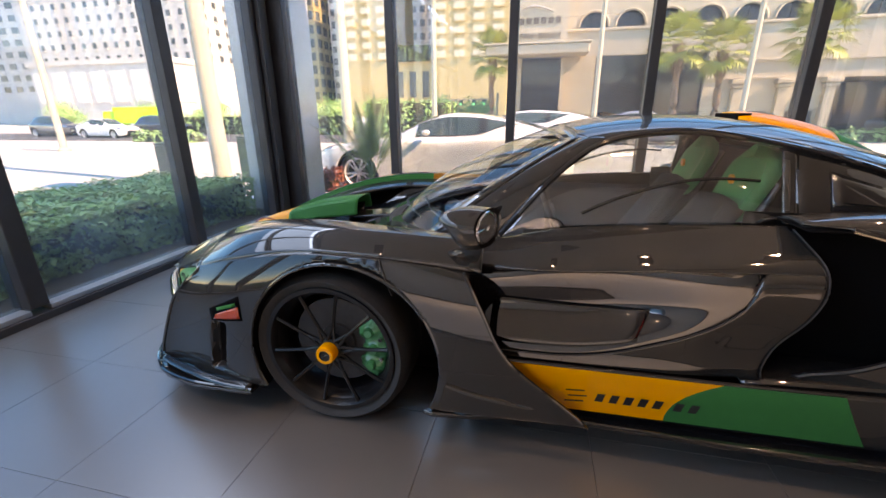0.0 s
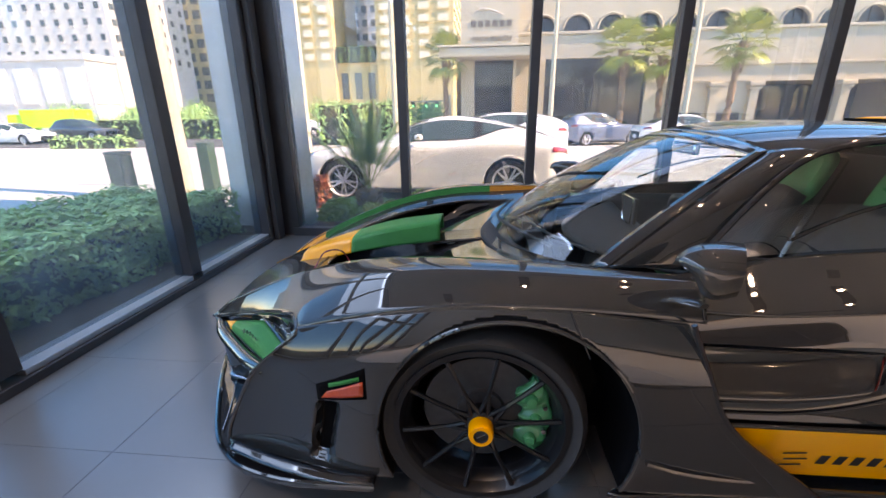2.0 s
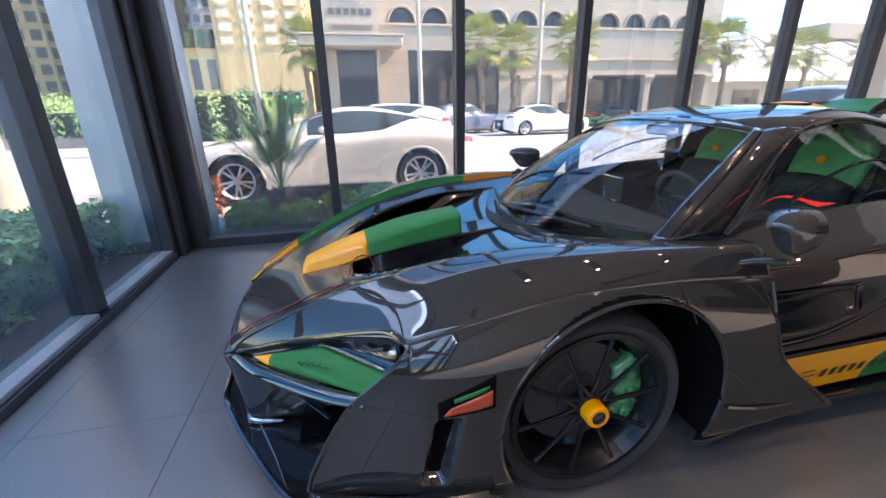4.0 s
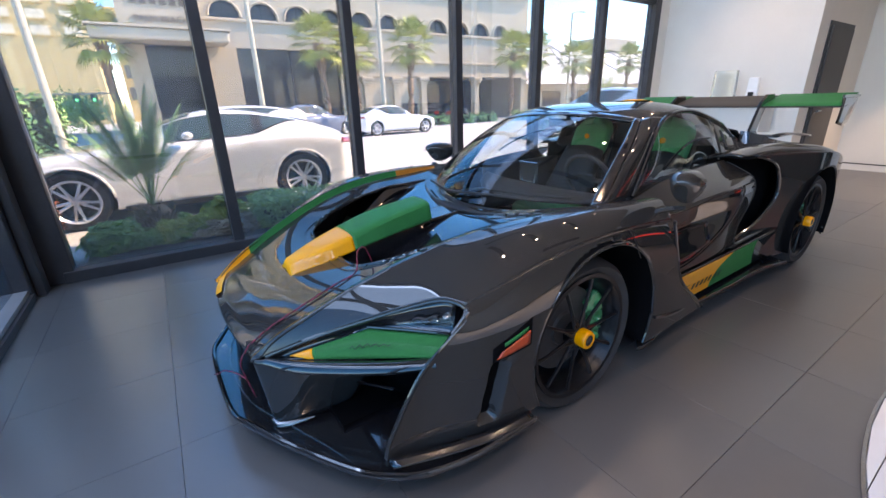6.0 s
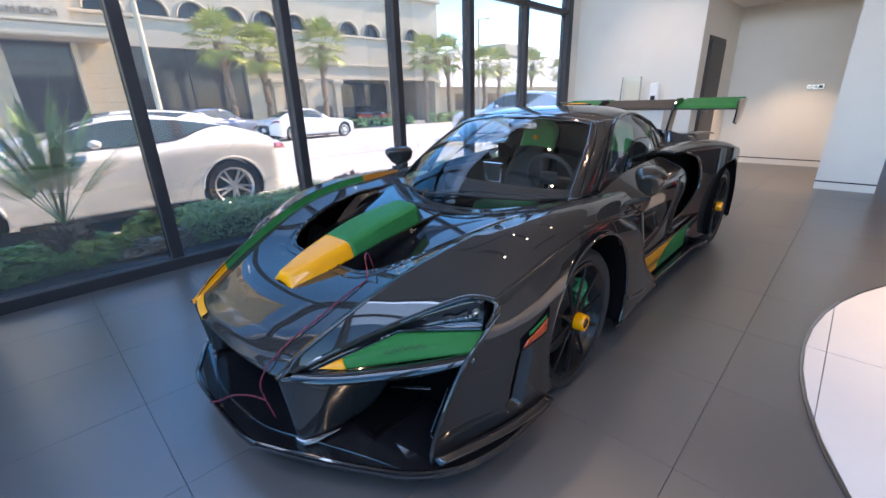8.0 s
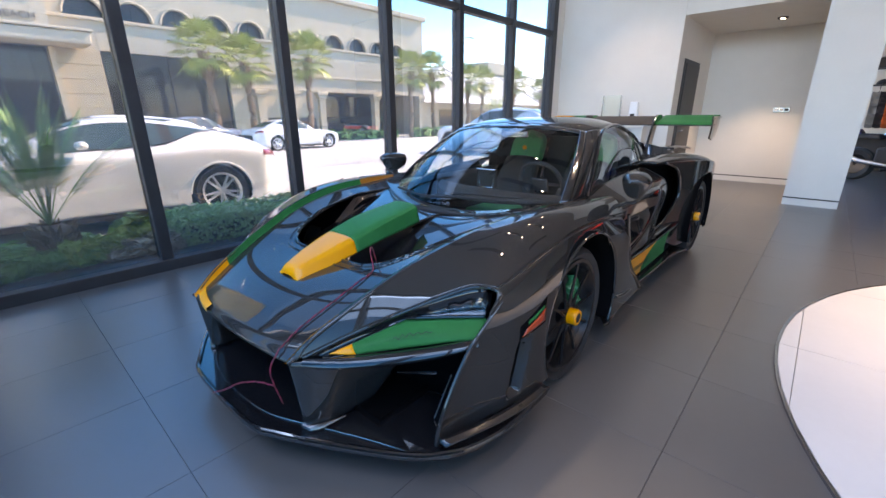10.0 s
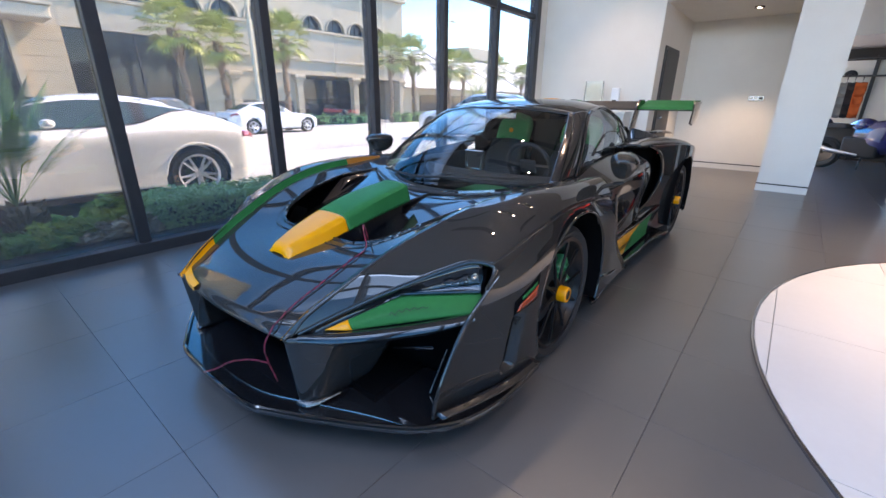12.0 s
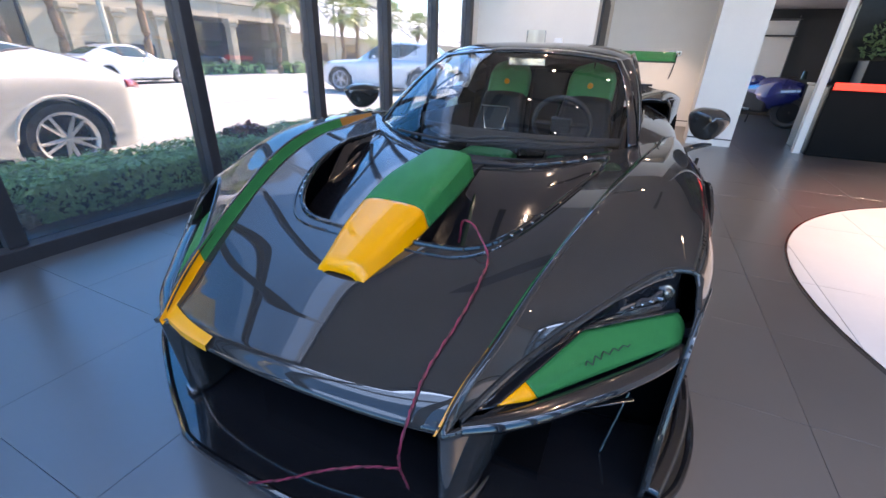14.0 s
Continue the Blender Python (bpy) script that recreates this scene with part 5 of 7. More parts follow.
# wheels
def wheel(x, s, rt, rr, w, zc):
    """Front or rear wheel; s is the side."""
    wh = new("wheel")
    wh.parent = car
    wh.matrix_basis = Matrix.Translation((x, s * (0.940 - w / 2), zc)) @ Matrix.Diagonal((1, s, 1, 1))
    h = w / 2
    part("tyre", lathe([(rr - 0.012, -h + 0.01), (rr + 0.01, -h), (rt - 0.03, -h - 0.006), (rt - 0.008, -h + 0.02), (rt, -h * 0.5), (rt, h * 0.5), (rt - 0.008, h - 0.02), (rt - 0.03, h + 0.004), (rr + 0.022, h - 0.004), (rr + 0.006, h - 0.016), (rr - 0.012, h - 0.02)], 64), M_TYRE, wh, "low profile black tyre")
    rim = part("rim", lathe([(rr - 0.03, -h + 0.02), (rr - 0.05, h * 0.2), (rr - 0.035, h - 0.04), (rr - 0.012, h - 0.022), (rr + 0.004, h - 0.014), (rr + 0.004, h - 0.006), (rr - 0.014, h - 0.006), (rr - 0.024, h - 0.02), (rr - 0.046, h * 0.35)], 64), M_RIM, wh, "gloss black forged rim")
    n = 10
    for k in range(n):
        a = k * math.tau / n + 0.12
        rim_p = (math.cos(a) * (rr - 0.022), h - 0.020, math.sin(a) * (rr - 0.022))
        fork = (math.cos(a) * rr * 0.40, h - 0.026, math.sin(a) * rr * 0.40)
        bm = tube([fork, ((fork[0] + rim_p[0]) / 2, h - 0.021, (fork[2] + rim_p[2]) / 2), rim_p], [0.0085, 0.0075, 0.009], 6)
        for da in (-0.30, 0.30):
            tube([(math.cos(a + da) * 0.048, h - 0.022, math.sin(a + da) * 0.048), fork], [0.008, 0.007], 6, bm)
        part("spoke", bm, M_RIM, rim)
    part("hub_shell", lathe([(0.0, h - 0.010), (0.028, h - 0.010), (0.050, h - 0.022), (0.056, h - 0.06)], 24), M_RIM, rim)
    nut = part("hub_nut", lathe([(0.024, h + 0.030), (0.036, h + 0.030), (0.040, h + 0.022), (0.040, h - 0.015)], 24), M_YEL, wh, "yellow centre lock nut")
    part("nut_cap", lathe([(0.0, h + 0.024), (0.022, h + 0.024), (0.024, h + 0.028)], 20), M_MATBLK, nut)
    part("nut_mark", bar((-0.012, h + 0.0255, -0.006), (0.012, h + 0.0255, 0.008), 0.005, 0.002), M_CHROME, nut)
    part("brake_disc", lathe([(0.08, -0.012), (rr * 0.70, -0.012), (rr * 0.70, 0.018), (0.08, 0.018), (0.075, 0.03), (0.0, 0.03)], 48), M_DISC, wh, "grey carbon ceramic disc")
    def caliper_pt(u, v):
        a = -0.66 + 1.32 * u
        lobe = 0.5 + 0.5 * math.cos(u * math.tau * 3)
        r = rr * (0.44 + 0.06 * lobe + (0.42 - 0.10 * lobe) * v)
        return Vector((r * math.cos(a), 0.046 + 0.024 * math.sin(v * math.pi) * (1 - 0.75 * lobe), r * math.sin(a)))
    cp = part("caliper", grid(caliper_pt, 36, 10), M_CALIPER, wh, "green six-piston brake caliper", thick=0.05)
    for a in (-0.44, 0.0, 0.44):
        q = part("piston_boss", lathe([(0.0, 0.080), (0.016, 0.079), (0.022, 0.070), (0.024, 0.05)], 14), M_CALIPER, cp)
        q.location = (rr * 0.64 * math.cos(a), 0, rr * 0.64 * math.sin(a))
    for a in (-0.22, 0.22):
        q = part("bolt", lathe([(0.0, 0.066), (0.008, 0.066), (0.009, 0.04)], 8), M_STEEL, cp)
        q.location = (rr * 0.76 * math.cos(a), 0, rr * 0.76 * math.sin(a))
    return wh


for s in (-1, 1):
    wheel(0.0, s, 0.342, 0.277, 0.245, HUBZ)
    wheel(WB, s, 0.350, 0.280, 0.315, 0.345)

# cabin
part("dashboard", grid(lambda u, v: Vector((0.40 + 0.45 * v + 0.35 * (2 * u - 1) ** 2 * (1 - v), (2 * u - 1) * 0.60, 0.735 + 0.045 * math.sin(v * 2.2) - 0.06 * v * v)), 20, 10), M_LEATHER, car, "black dashboard", thick=0.02)
part("bulkhead", box((1.78, -0.55, 0.44), (1.84, 0.55, 1.08)), M_LEATHER, car)
for s in (-1, 1):
    cx = s * 0.31
    st = new("seat")
    st.parent = car
    st.location = (0, cx, 0)
    part("cushion", box((0.95, -0.20, 0.44), (1.42, 0.20, 0.52), taper=0.92), M_SEAT, st, "green seat cushion", bevel=0.03)
    part("backrest", grid(lambda u, v: Vector((1.40 + 0.24 * v - 0.05 * abs(2 * u - 1) ** 2, (2 * u - 1) * (0.22 - 0.05 * v), 0.48 + 0.40 * v)), 12, 8), M_LEATHER, st, thick=0.07)
    hr = part("headrest", grid(lambda u, v: Vector((1.60 + 0.09 * v - 0.03 * abs(2 * u - 1) ** 2, (2 * u - 1) * 0.150 * (1 - abs(2 * v - 1) ** 5) ** 0.35, 0.86 + 0.22 * v)), 14, 16), M_SEAT, st, "green headrest", thick=0.06)
    part("headrest_badge", lathe([(0.0, 0.0), (0.020, 0.001), (0.020, 0.012)], 12, axis="x"), M_YEL, hr, "small yellow badge").location = (1.588, 0, 0.985)
    part("seat_shell", grid(lambda u, v: Vector((1.46 + 0.27 * v, (2 * u - 1) * (0.25 - 0.07 * v), 0.46 + 0.60 * v)), 10, 8), M_CARBON, st, thick=0.02)
sw = part("steering_wheel", lathe([(0.165 + 0.014 * math.cos(k * math.tau / 10), 0.014 * math.sin(k * math.tau / 10)) for k in range(11)], 40, axis="x"), M_LEATHER, car, "black steering wheel")
sw.matrix_basis = pose(0.87, -0.26, 0.80, 0, -22, 0)
part("wheel_spoke", bar((0, -0.16, 0.0), (0, 0.16, 0.0), 0.035, 0.012), M_MATBLK, sw)
part("airbag_pad", box((-0.02, -0.06, -0.05), (0.0, 0.06, 0.05)), M_LEATHER, sw, bevel=0.01)
part("display", box((0.735, 0.03, 0.755), (0.755, 0.20, 0.885)), M_MATBLK, car, bevel=0.006)
part("display_trim", tube([(0.732, 0.06, 0.755), (0.732, 0.035, 0.885), (0.732, 0.195, 0.885), (0.732, 0.17, 0.755), (0.732, 0.06, 0.755)], 0.006, 6), M_CHROME, car)
for s in (-1, 1):
    part("door_card", grid(lambda u, v, s=s: Vector((0.75 + 0.85 * u, s * (0.63 - 0.02 * v), 0.45 + 0.36 * v)), 8, 6), M_LEATHER, car, "black door lining", thick=0.01)
part("rear_view_mirror", box((0.90, -0.11, 1.105), (0.925, 0.11, 1.155)), M_CHROME, car, bevel=0.008)
part("cowl", grid(lambda u, v: (lambda s: Vector((cowl_x(abs(s) * 0.66) - 0.075 + 0.13 * v, s * 0.66, 0.722 + 0.028 * abs(s) ** 2)))(2 * u - 1), 30, 5), M_MATBLK, car, thick=0.01)
part("wiper", tube(curve_pts([(0.13, 0.20, 0.755), (0.20, -0.05, 0.800), (0.30, -0.32, 0.795), (0.42, -0.50, 0.79)], 20), [0.010] * 8 + [0.006] * 13, 6), M_MATBLK, car)
part("wiper_blade", tube(curve_pts([(0.17, 0.45, 0.79), (0.085, 0.12, 0.785), (0.12, -0.15, 0.80), (0.27, -0.42, 0.785)], 20), 0.007, 6), M_MATBLK, car)

# trickle charger lead trailing from the bonnet duct
cable = thing("charger_lead", "thin twisted red and black charging lead over the nose", "cable", m=pose(0, 0.025, 0, 0, 0, 0.7))
way = [(-0.60, -0.225, 0.600), (-0.64, -0.25, 0.690), (-0.70, -0.31, 0.705)]
for x, d in ((-0.74, 0.368), (-0.82, 0.380), (-0.90, 0.381), (-0.98, 0.374), (-1.05, 0.362), (-1.11, 0.356), (-1.15, 0.358), (-1.178, 0.360)):
    way.append((x, -d, hood_z(x, d) + 0.008))
drop = [(-1.215, -0.358, 0.40), (-1.207, -0.352, 0.33), (-1.198, -0.358, 0.285), (-1.190, -0.365, 0.245)]
for k, m in enumerate((M_WIRE, M_WIREB)):
    pts = curve_pts(way + drop, 120)
    part("strand", tube([p + Vector((0, 0.0020 * math.cos(i * 0.9 + k * math.pi), 0.0020 * math.sin(i * 0.9 + k * math.pi))) for i, p in enumerate(pts)], 0.0021, 5), m, cable)
    side = curve_pts([(-1.207, -0.352, 0.325), (-1.235, -0.28, 0.322), (-1.265, -0.18, 0.285), (-1.285, -0.08, 0.220), (-1.300, 0.03, 0.158)], 50)
    part("lead_end", tube([p + Vector((0.0018 * math.cos(i * 0.9 + k * 3.1), 0, 0.0018 * math.sin(i * 0.9 + k * 3.1))) for i, p in enumerate(side)], 0.0019, 5), m, cable)

# ---- outside: ground, planting, cars, buildings ----


def ground_z(y):
    return -0.035 - 0.019 * min(max(y - 5.0, 0.0), 20.0)


gm = bmesh.new()
ys = [-400, -60, -9.5, 2.55, 5, 8, 12, 16, 20, 25, 40, 80, 160, 600, 1500]
xs = [-1500, -300, -60, -2.45, 13.2, 60, 300, 1500]
gv = [[gm.verts.new((x, y, ground_z(y))) for y in ys] for x in xs]
for i in range(len(xs) - 1):
    for j in range(len(ys) - 1):
        if xs[i] >= -2.5 and xs[i + 1] <= 13.3 and ys[j] >= -9.6 and ys[j + 1] <= 2.6:
            continue
        gm.faces.new((gv[i][j], gv[i + 1][j], gv[i + 1][j + 1], gv[i][j + 1]))
structure("ground", gm, M_GROUND, "pale sunlit concrete forecourt and drive")
structure("road", box((-140, 20.5, -0.45), (-9.5, 29.5, -0.30)), M_ASPHALT, "grey asphalt street beyond the forecourt")
for x0, y0, x1, y1 in ((-9.0, 6.0, -3.9, 6.04), (-30.0, 12.0, -5.0, 12.04), (3.0, 9.0, 22.0, 9.04), (-6.0, 9.5, -5.96, 20.0)):
    structure("drive_joint", box((x0, y0, ground_z((y0 + y1) / 2) - 0.2), (x1, y1, ground_z(y0) + 0.004)), M_ASPHALT, "dark expansion joint in the concrete")
structure("planting_bed", box((-2.0, 2.56, -0.1), (7.5, 3.55, 0.06)), M_SOIL, "dark mulch bed under the window")
structure("planting_bed_side", box((-4.6, -9.0, -0.1), (-2.47, 2.55, 0.05)), M_SOIL, "dark mulch bed beside the window")
structure("kerb", box((-2.0, 3.55, -0.1), (7.5, 3.68, 0.09)), M_KERB, "pale concrete kerb along the planting bed", bevel=0.015)
structure("kerb_side", box((-4.74, -9.0, -0.1), (-4.6, 2.9, 0.08)), M_KERB, "pale concrete kerb along the side bed", bevel=0.015)


def hedge(lo, hi, n, label, size, seed, lump=0.07, mtl=None):
    """A clipped hedge: dark solid core painted as inner shade, and a crust of small leaves."""
    rng = np.random.default_rng(seed)
    h = tagged(new("hedge"), label, "hedge", kind="stuff")
    lo, hi = np.array(lo), np.array(hi)
    ext = hi - lo
    pts, nrm = [], []
    area = {0: ext[1] * ext[2], 1: ext[0] * ext[2], 2: ext[0] * ext[1]}
    tot = 2 * area[0] + 2 * area[1] + area[2]
    for ax, sides in ((0, (0, 1)), (1, (0, 1)), (2, (1,))):
        for sd in sides:
            k = int(n * area[ax] / tot)
            p = lo + rng.random((k, 3)) * ext
            p[:, ax] = hi[ax] if sd else lo[ax]
            w = np.sin(p[:, 0] * 5.1 + seed) * np.sin(p[:, 1] * 4.3 + 1) + 0.6 * np.sin(p[:, 0] * 13) * np.sin(p[:, 2] * 11 + p[:, 1] * 9)
            off = lump * w + rng.normal(0, 0.022, k) - 0.03 * np.abs(rng.normal(0, 1, k))
            p[:, ax] += (1 if sd else -1) * off
            q = np.zeros((k, 3))
            q[:, ax] = 1 if sd else -1
            q[:, 2] += 0.5
            pts.append(p)
            nrm.append(q)
    leaves_mesh("leaves", np.concatenate(pts), np.concatenate(nrm), size, 0.55, mtl or M_LEAF, h, seed)
    # plain dark box, coloured as the shade between the leaves
    part("inner_shade", box(lo + 0.06, hi - 0.07), M_HEDGESHADE, h, smooth=False)
    return h


hedge((-0.55, 2.72, 0.05), (3.6, 3.42, 0.315), 15000, "dense clipped green hedge below the window", 0.024, 3, 0.03)
hedge((3.7, 2.75, 0.05), (7.3, 3.40, 0.315), 5000, "clipped green hedge further along the window", 0.03, 4, 0.03)
hedge((-1.98, 2.78, 0.05), (-1.16, 3.45, 0.17), 3000, "low loose green groundcover round the cycad", 0.048, 5, 0.06, M_COVER)
hedge((-1.42, 2.80, 0.12), (-1.08, 3.02, 0.24), 420, "bright yellow-green ferns beside the cycad", 0.055, 10, 0.06, M_FERN)
hedge((-1.0, 3.2, 0.10), (-0.62, 3.42, 0.25), 420, "bright yellow-green ferns behind the leaf litter", 0.055, 12, 0.06, M_FERN)
hedge((-1.20, 2.74, 0.0), (-0.58, 3.30, 0.125), 1500, "brown dry leaf litter in the planting bed", 0.045, 11, 0.03, M_LITTER)
hedge((-4.35, -2.6, 0.04), (-2.78, 2.35, 0.50), 30000, "broad clipped green hedge beside the window", 0.030, 6, 0.05)
hedge((-4.35, -8.8, 0.04), (-2.78, -2.7, 0.50), 6000, "broad clipped green hedge beside the window", 0.045, 7, 0.05)
hedge((1.30, 3.1, 0.20), (1.75, 3.36, 0.36), 260, "red-leaved shrubs at the hedge end", 0.05, 8, 0.05, M_CROTON)
hedge((-2.9, 3.75, 0.0), (-2.35, 4.15, 0.42), 500, "red-flowered shrub by the column", 0.045, 9, 0.05, M_CROTON)


def frond(bm, base, az, tilt, length, n, wide, droop, rng):
    """One feather frond: a rib with two rows of narrow leaflets."""
    d = Vector((math.cos(az), math.sin(az), 0))
    side = Vector((-math.sin(az), math.cos(az), 0))
    last = None
    for i in range(n + 1):
        t = i / n
        a = tilt - droop * t * t
        if last is None:
            p = Vector(base)
        else:
            p = last + (d * math.cos(a) + Vector((0, 0, 1)) * math.sin(a)) * (length / n)
        if last is not None:
            fwd = (p - last).normalized()
            up = side.cross(fwd).normalized()
            r = 0.006 * (1 - 0.8 * t) * (length / 0.9)
            v = [bm.verts.new(q) for q in (last - side * r, last + side * r, p + side * r, p - side * r)]
            bm.faces.new(v)
            ll = wide * (math.sin(math.pi * min(0.12 + t * 0.95, 1.0)) ** 0.7) * rng.uniform(0.9, 1.1)
            for s in (-1, 1) if t > 0.28 else ():
                e = p + side * s * ll * 0.80 + fwd * ll * 0.62 + up * ll * (0.28 + rng.uniform(-0.08, 0.08))
                w = fwd * 0.0046 * (length / 0.9) + up * 0.002
                bm.faces.new([bm.verts.new(q) for q in (p - w, p + w, e)])
        last = p


def cycad(m):
    rng = random.Random(5)
    c = thing("cycad", "spiky green cycad with a shaggy brown trunk in the bed", "plant", m=m)
    tr = bmesh.new()
    lathe([(0.10, 0.0), (0.14, 0.06), (0.15, 0.16), (0.13, 0.27), (0.07, 0.33)], 18, tr, axis="z")
    for k in range(220):
        a, z = rng.uniform(0, math.tau), rng.uniform(0.02, 0.31)
        r = 0.135
        tube([(r * math.cos(a), r * math.sin(a), z), ((r + 0.045) * math.cos(a), (r + 0.045) * math.sin(a), z + 0.05)], [0.016, 0.003], 4, tr)
    part("trunk", tr, M_TRUNK, c, "shaggy brown trunk", smooth=False)
    for k in range(21):
        bm = bmesh.new()
        ring = k % 3
        frond(bm, (0, 0, 0.32), k * 2.39996, 1.38 - 0.24 * ring + rng.uniform(-0.07, 0.07), 1.22 + rng.uniform(-0.12, 0.12), 110, 0.125, 0.26 + 0.12 * ring, rng)
        part("frond", bm, M_LEAF2, c, smooth=False)
    return c


cycad(pose(-1.45, 3.14, 0.06))


def fan_palm(h, m, seed):
    """A cabbage palm: ringed trunk, boot jacket and a round head of fan leaves."""
    rng = random.Random(seed)
    p = thing("palm_tree", "tall cabbage palm with a shaggy brown trunk", "tree", "palms along the drive", m=m)
    bm = bmesh.new()
    lean = rng.uniform(-0.25, 0.25)
    pts = [(lean * (k / 12) ** 2, 0.05 * math.sin(k), h * k / 12) for k in range(13)]
    tube(pts, [0.20 - 0.05 * k / 12 + 0.012 * (k % 2) + (0.07 if k > 9 else 0) for k in range(13)], 12, bm)
    for k in range(90):
        a, z = rng.uniform(0, math.tau), h * (0.70 + 0.28 * k / 90)
        x = lean * (z / h) ** 2
        tube([(x + 0.20 * math.cos(a), 0.20 * math.sin(a), z), (x + 0.30 * math.cos(a), 0.30 * math.sin(a), z + 0.22)], [0.05, 0.015], 4, bm)
    part("trunk", bm, M_TRUNK, p, "brown ringed trunk", smooth=False)
    bm = bmesh.new()
    for k in range(34):
        az = k * 2.39996
        el = 1.35 - 2.25 * (k / 34) + rng.uniform(-0.12, 0.12)
        d = Vector((math.cos(az) * math.cos(el), math.sin(az) * math.cos(el), math.sin(el)))
        side = d.cross(Vector((0, 0, 1))).normalized()
        up = side.cross(d)
        o = Vector((lean, 0, h)) + d * 0.12
        c = o + d * rng.uniform(0.75, 1.05)
        bm.faces.new([bm.verts.new(q) for q in (o - side * 0.018, o + side * 0.018, c + side * 0.014, c - side * 0.014)])
        for j in range(17):
            a = -1.75 + 3.5 * j / 16
            ln = 0.98 * (1 - 0.10 * abs(a)) * rng.uniform(0.9, 1.08)
            way_out = d * math.cos(a) + side * math.sin(a)
            e1 = c + way_out * ln * 0.55 + up * 0.07
            e2 = c + way_out * ln - Vector((0, 0, 0.10 + 0.16 * rng.random())) + up * 0.05
            w = (side * math.cos(a) - d * math.sin(a)) * 0.042
            bm.faces.new([bm.verts.new(q) for q in (c, e1 - w, e2, e1 + w)])
    part("crown", bm, M_LEAF3, p, "head of green fan leaves", smooth=False)
    return p


palms = [fan_palm(5.0, pose(7.8, 24.0, ground_z(24)), 1), fan_palm(5.2, pose(13.6, 24.0, ground_z(24)), 2), fan_palm(4.7, pose(10.1, 24.6, ground_z(24)), 3)]
for x, y, k, rz in ((22.8, 24.0, 0, 70), (25.7, 24.2, 1, 160), (30.2, 24.0, 2, 40), (35.0, 26.0, 0, 200), (41.0, 26.0, 1, 10), (48.0, 26.5, 2, 100), (-2.6, 27.0, 1, 80), (2.6, 44.0, 0, 30)):
    copy_thing(palms[k], pose(x, y, ground_z(y), 0, 0, rz))


def shrub(lo, hi, n, seed, label="mixed green shrubs along the drive"):
    hedge(lo, hi, n, label, 0.11, seed, 0.16)


def areca(m):
    """A clump of arching yellow-green feather fronds on thin canes."""
    rng = random.Random(12)
    c = thing("areca_palm", "yellow-green areca palm beside the car park", "plant", m=m)
    for k in range(5):
        a = k * 1.26
        part("cane", tube([(0.12 * math.cos(a), 0.12 * math.sin(a), 0), (0.3 * math.cos(a), 0.3 * math.sin(a), 1.9)], [0.06, 0.045], 6), M_TRUNK, c)
    for k in range(22):
        bm = bmesh.new()
        a = k * 2.39996
        frond(bm, (0.25 * math.cos(a), 0.25 * math.sin(a), 1.8), a, 1.35 - 0.30 * (k % 3), 2.0 + rng.uniform(-0.3, 0.3), 34, 0.42, 1.1 + 0.3 * (k % 3), rng)
        part("frond", bm, M_ARECA, c, smooth=False)


areca(pose(29.3, 20.2, ground_z(20)))
shrub((3.8, 25.6, -0.45), (10.5, 26.4, 0.35), 1500, 21)
shrub((14.5, 24.8, -0.45), (22.0, 25.6, 0.15), 1500, 22)
shrub((23.2, 23.4, -0.45), (27.5, 24.4, 0.25), 1100, 23)
shrub((-9.5, 22.0, -0.4), (-4.5, 24.0, 1.9), 2200, 24, "tall green shrubs by the street")
shrub((-30.0, 28.6, -0.4), (-14.0, 30.8, 1.2), 3000, 25, "row of green shrubs across the street")
shrub((-24.0, 19.2, -0.35), (-19.5, 20.2, 0.25), 700, 26, "rough planting on the street island")


def broad_tree(h, m, seed):
    rng = np.random.default_rng(seed)
    t = thing("street_tree", "round-headed green street tree", "tree", "street trees", m=m)
    part("trunk", tube([(0, 0, 0), (0.05, 0, h * 0.3), (0, 0.1, h * 0.6)], [0.16, 0.12, 0.06], 8), M_TRUNK, t)
    for k in range(4):
        a = k * 1.6
        part("limb", tube([(0, 0, h * 0.35), (0.6 * math.cos(a), 0.6 * math.sin(a), h * 0.6), (1.1 * math.cos(a), 1.1 * math.sin(a), h * 0.8)], [0.08, 0.05, 0.02], 6), M_TRUNK, t)
    cl = rng.normal(0, 1, (26, 3))
    cl /= np.linalg.norm(cl, axis=1)[:, None]
    cl = cl * np.array([2.1, 2.1, 1.0]) * rng.uniform(0.3, 1, (26, 1)) + np.array([0, 0, h * 0.55])
    p = np.repeat(cl, 90, 0) + rng.normal(0, 0.42, (26 * 90, 3))
    leaves_mesh("crown", p, p - np.array([0, 0, h * 0.6]), 0.12, 0.6, M_LEAF, t, seed)
    return t


tr0 = broad_tree(3.3, pose(-34, 38, -0.4), 31)
for x, y, k in ((-29, 39, 0), (-24, 40, 50), (-40, 37, 100), (-18.5, 36, 20), (-14.5, 38, 70), (-8.5, 40, 140), (-52, 36, 200), (-5.5, 42, 10), (0.3, 46, 80), (52, 40, 20), (60, 42, 120)):
    copy_thing(tr0, pose(x, y, -0.4, 0, 0, k) @ Matrix.Diagonal((1, 1, 1, 1)))


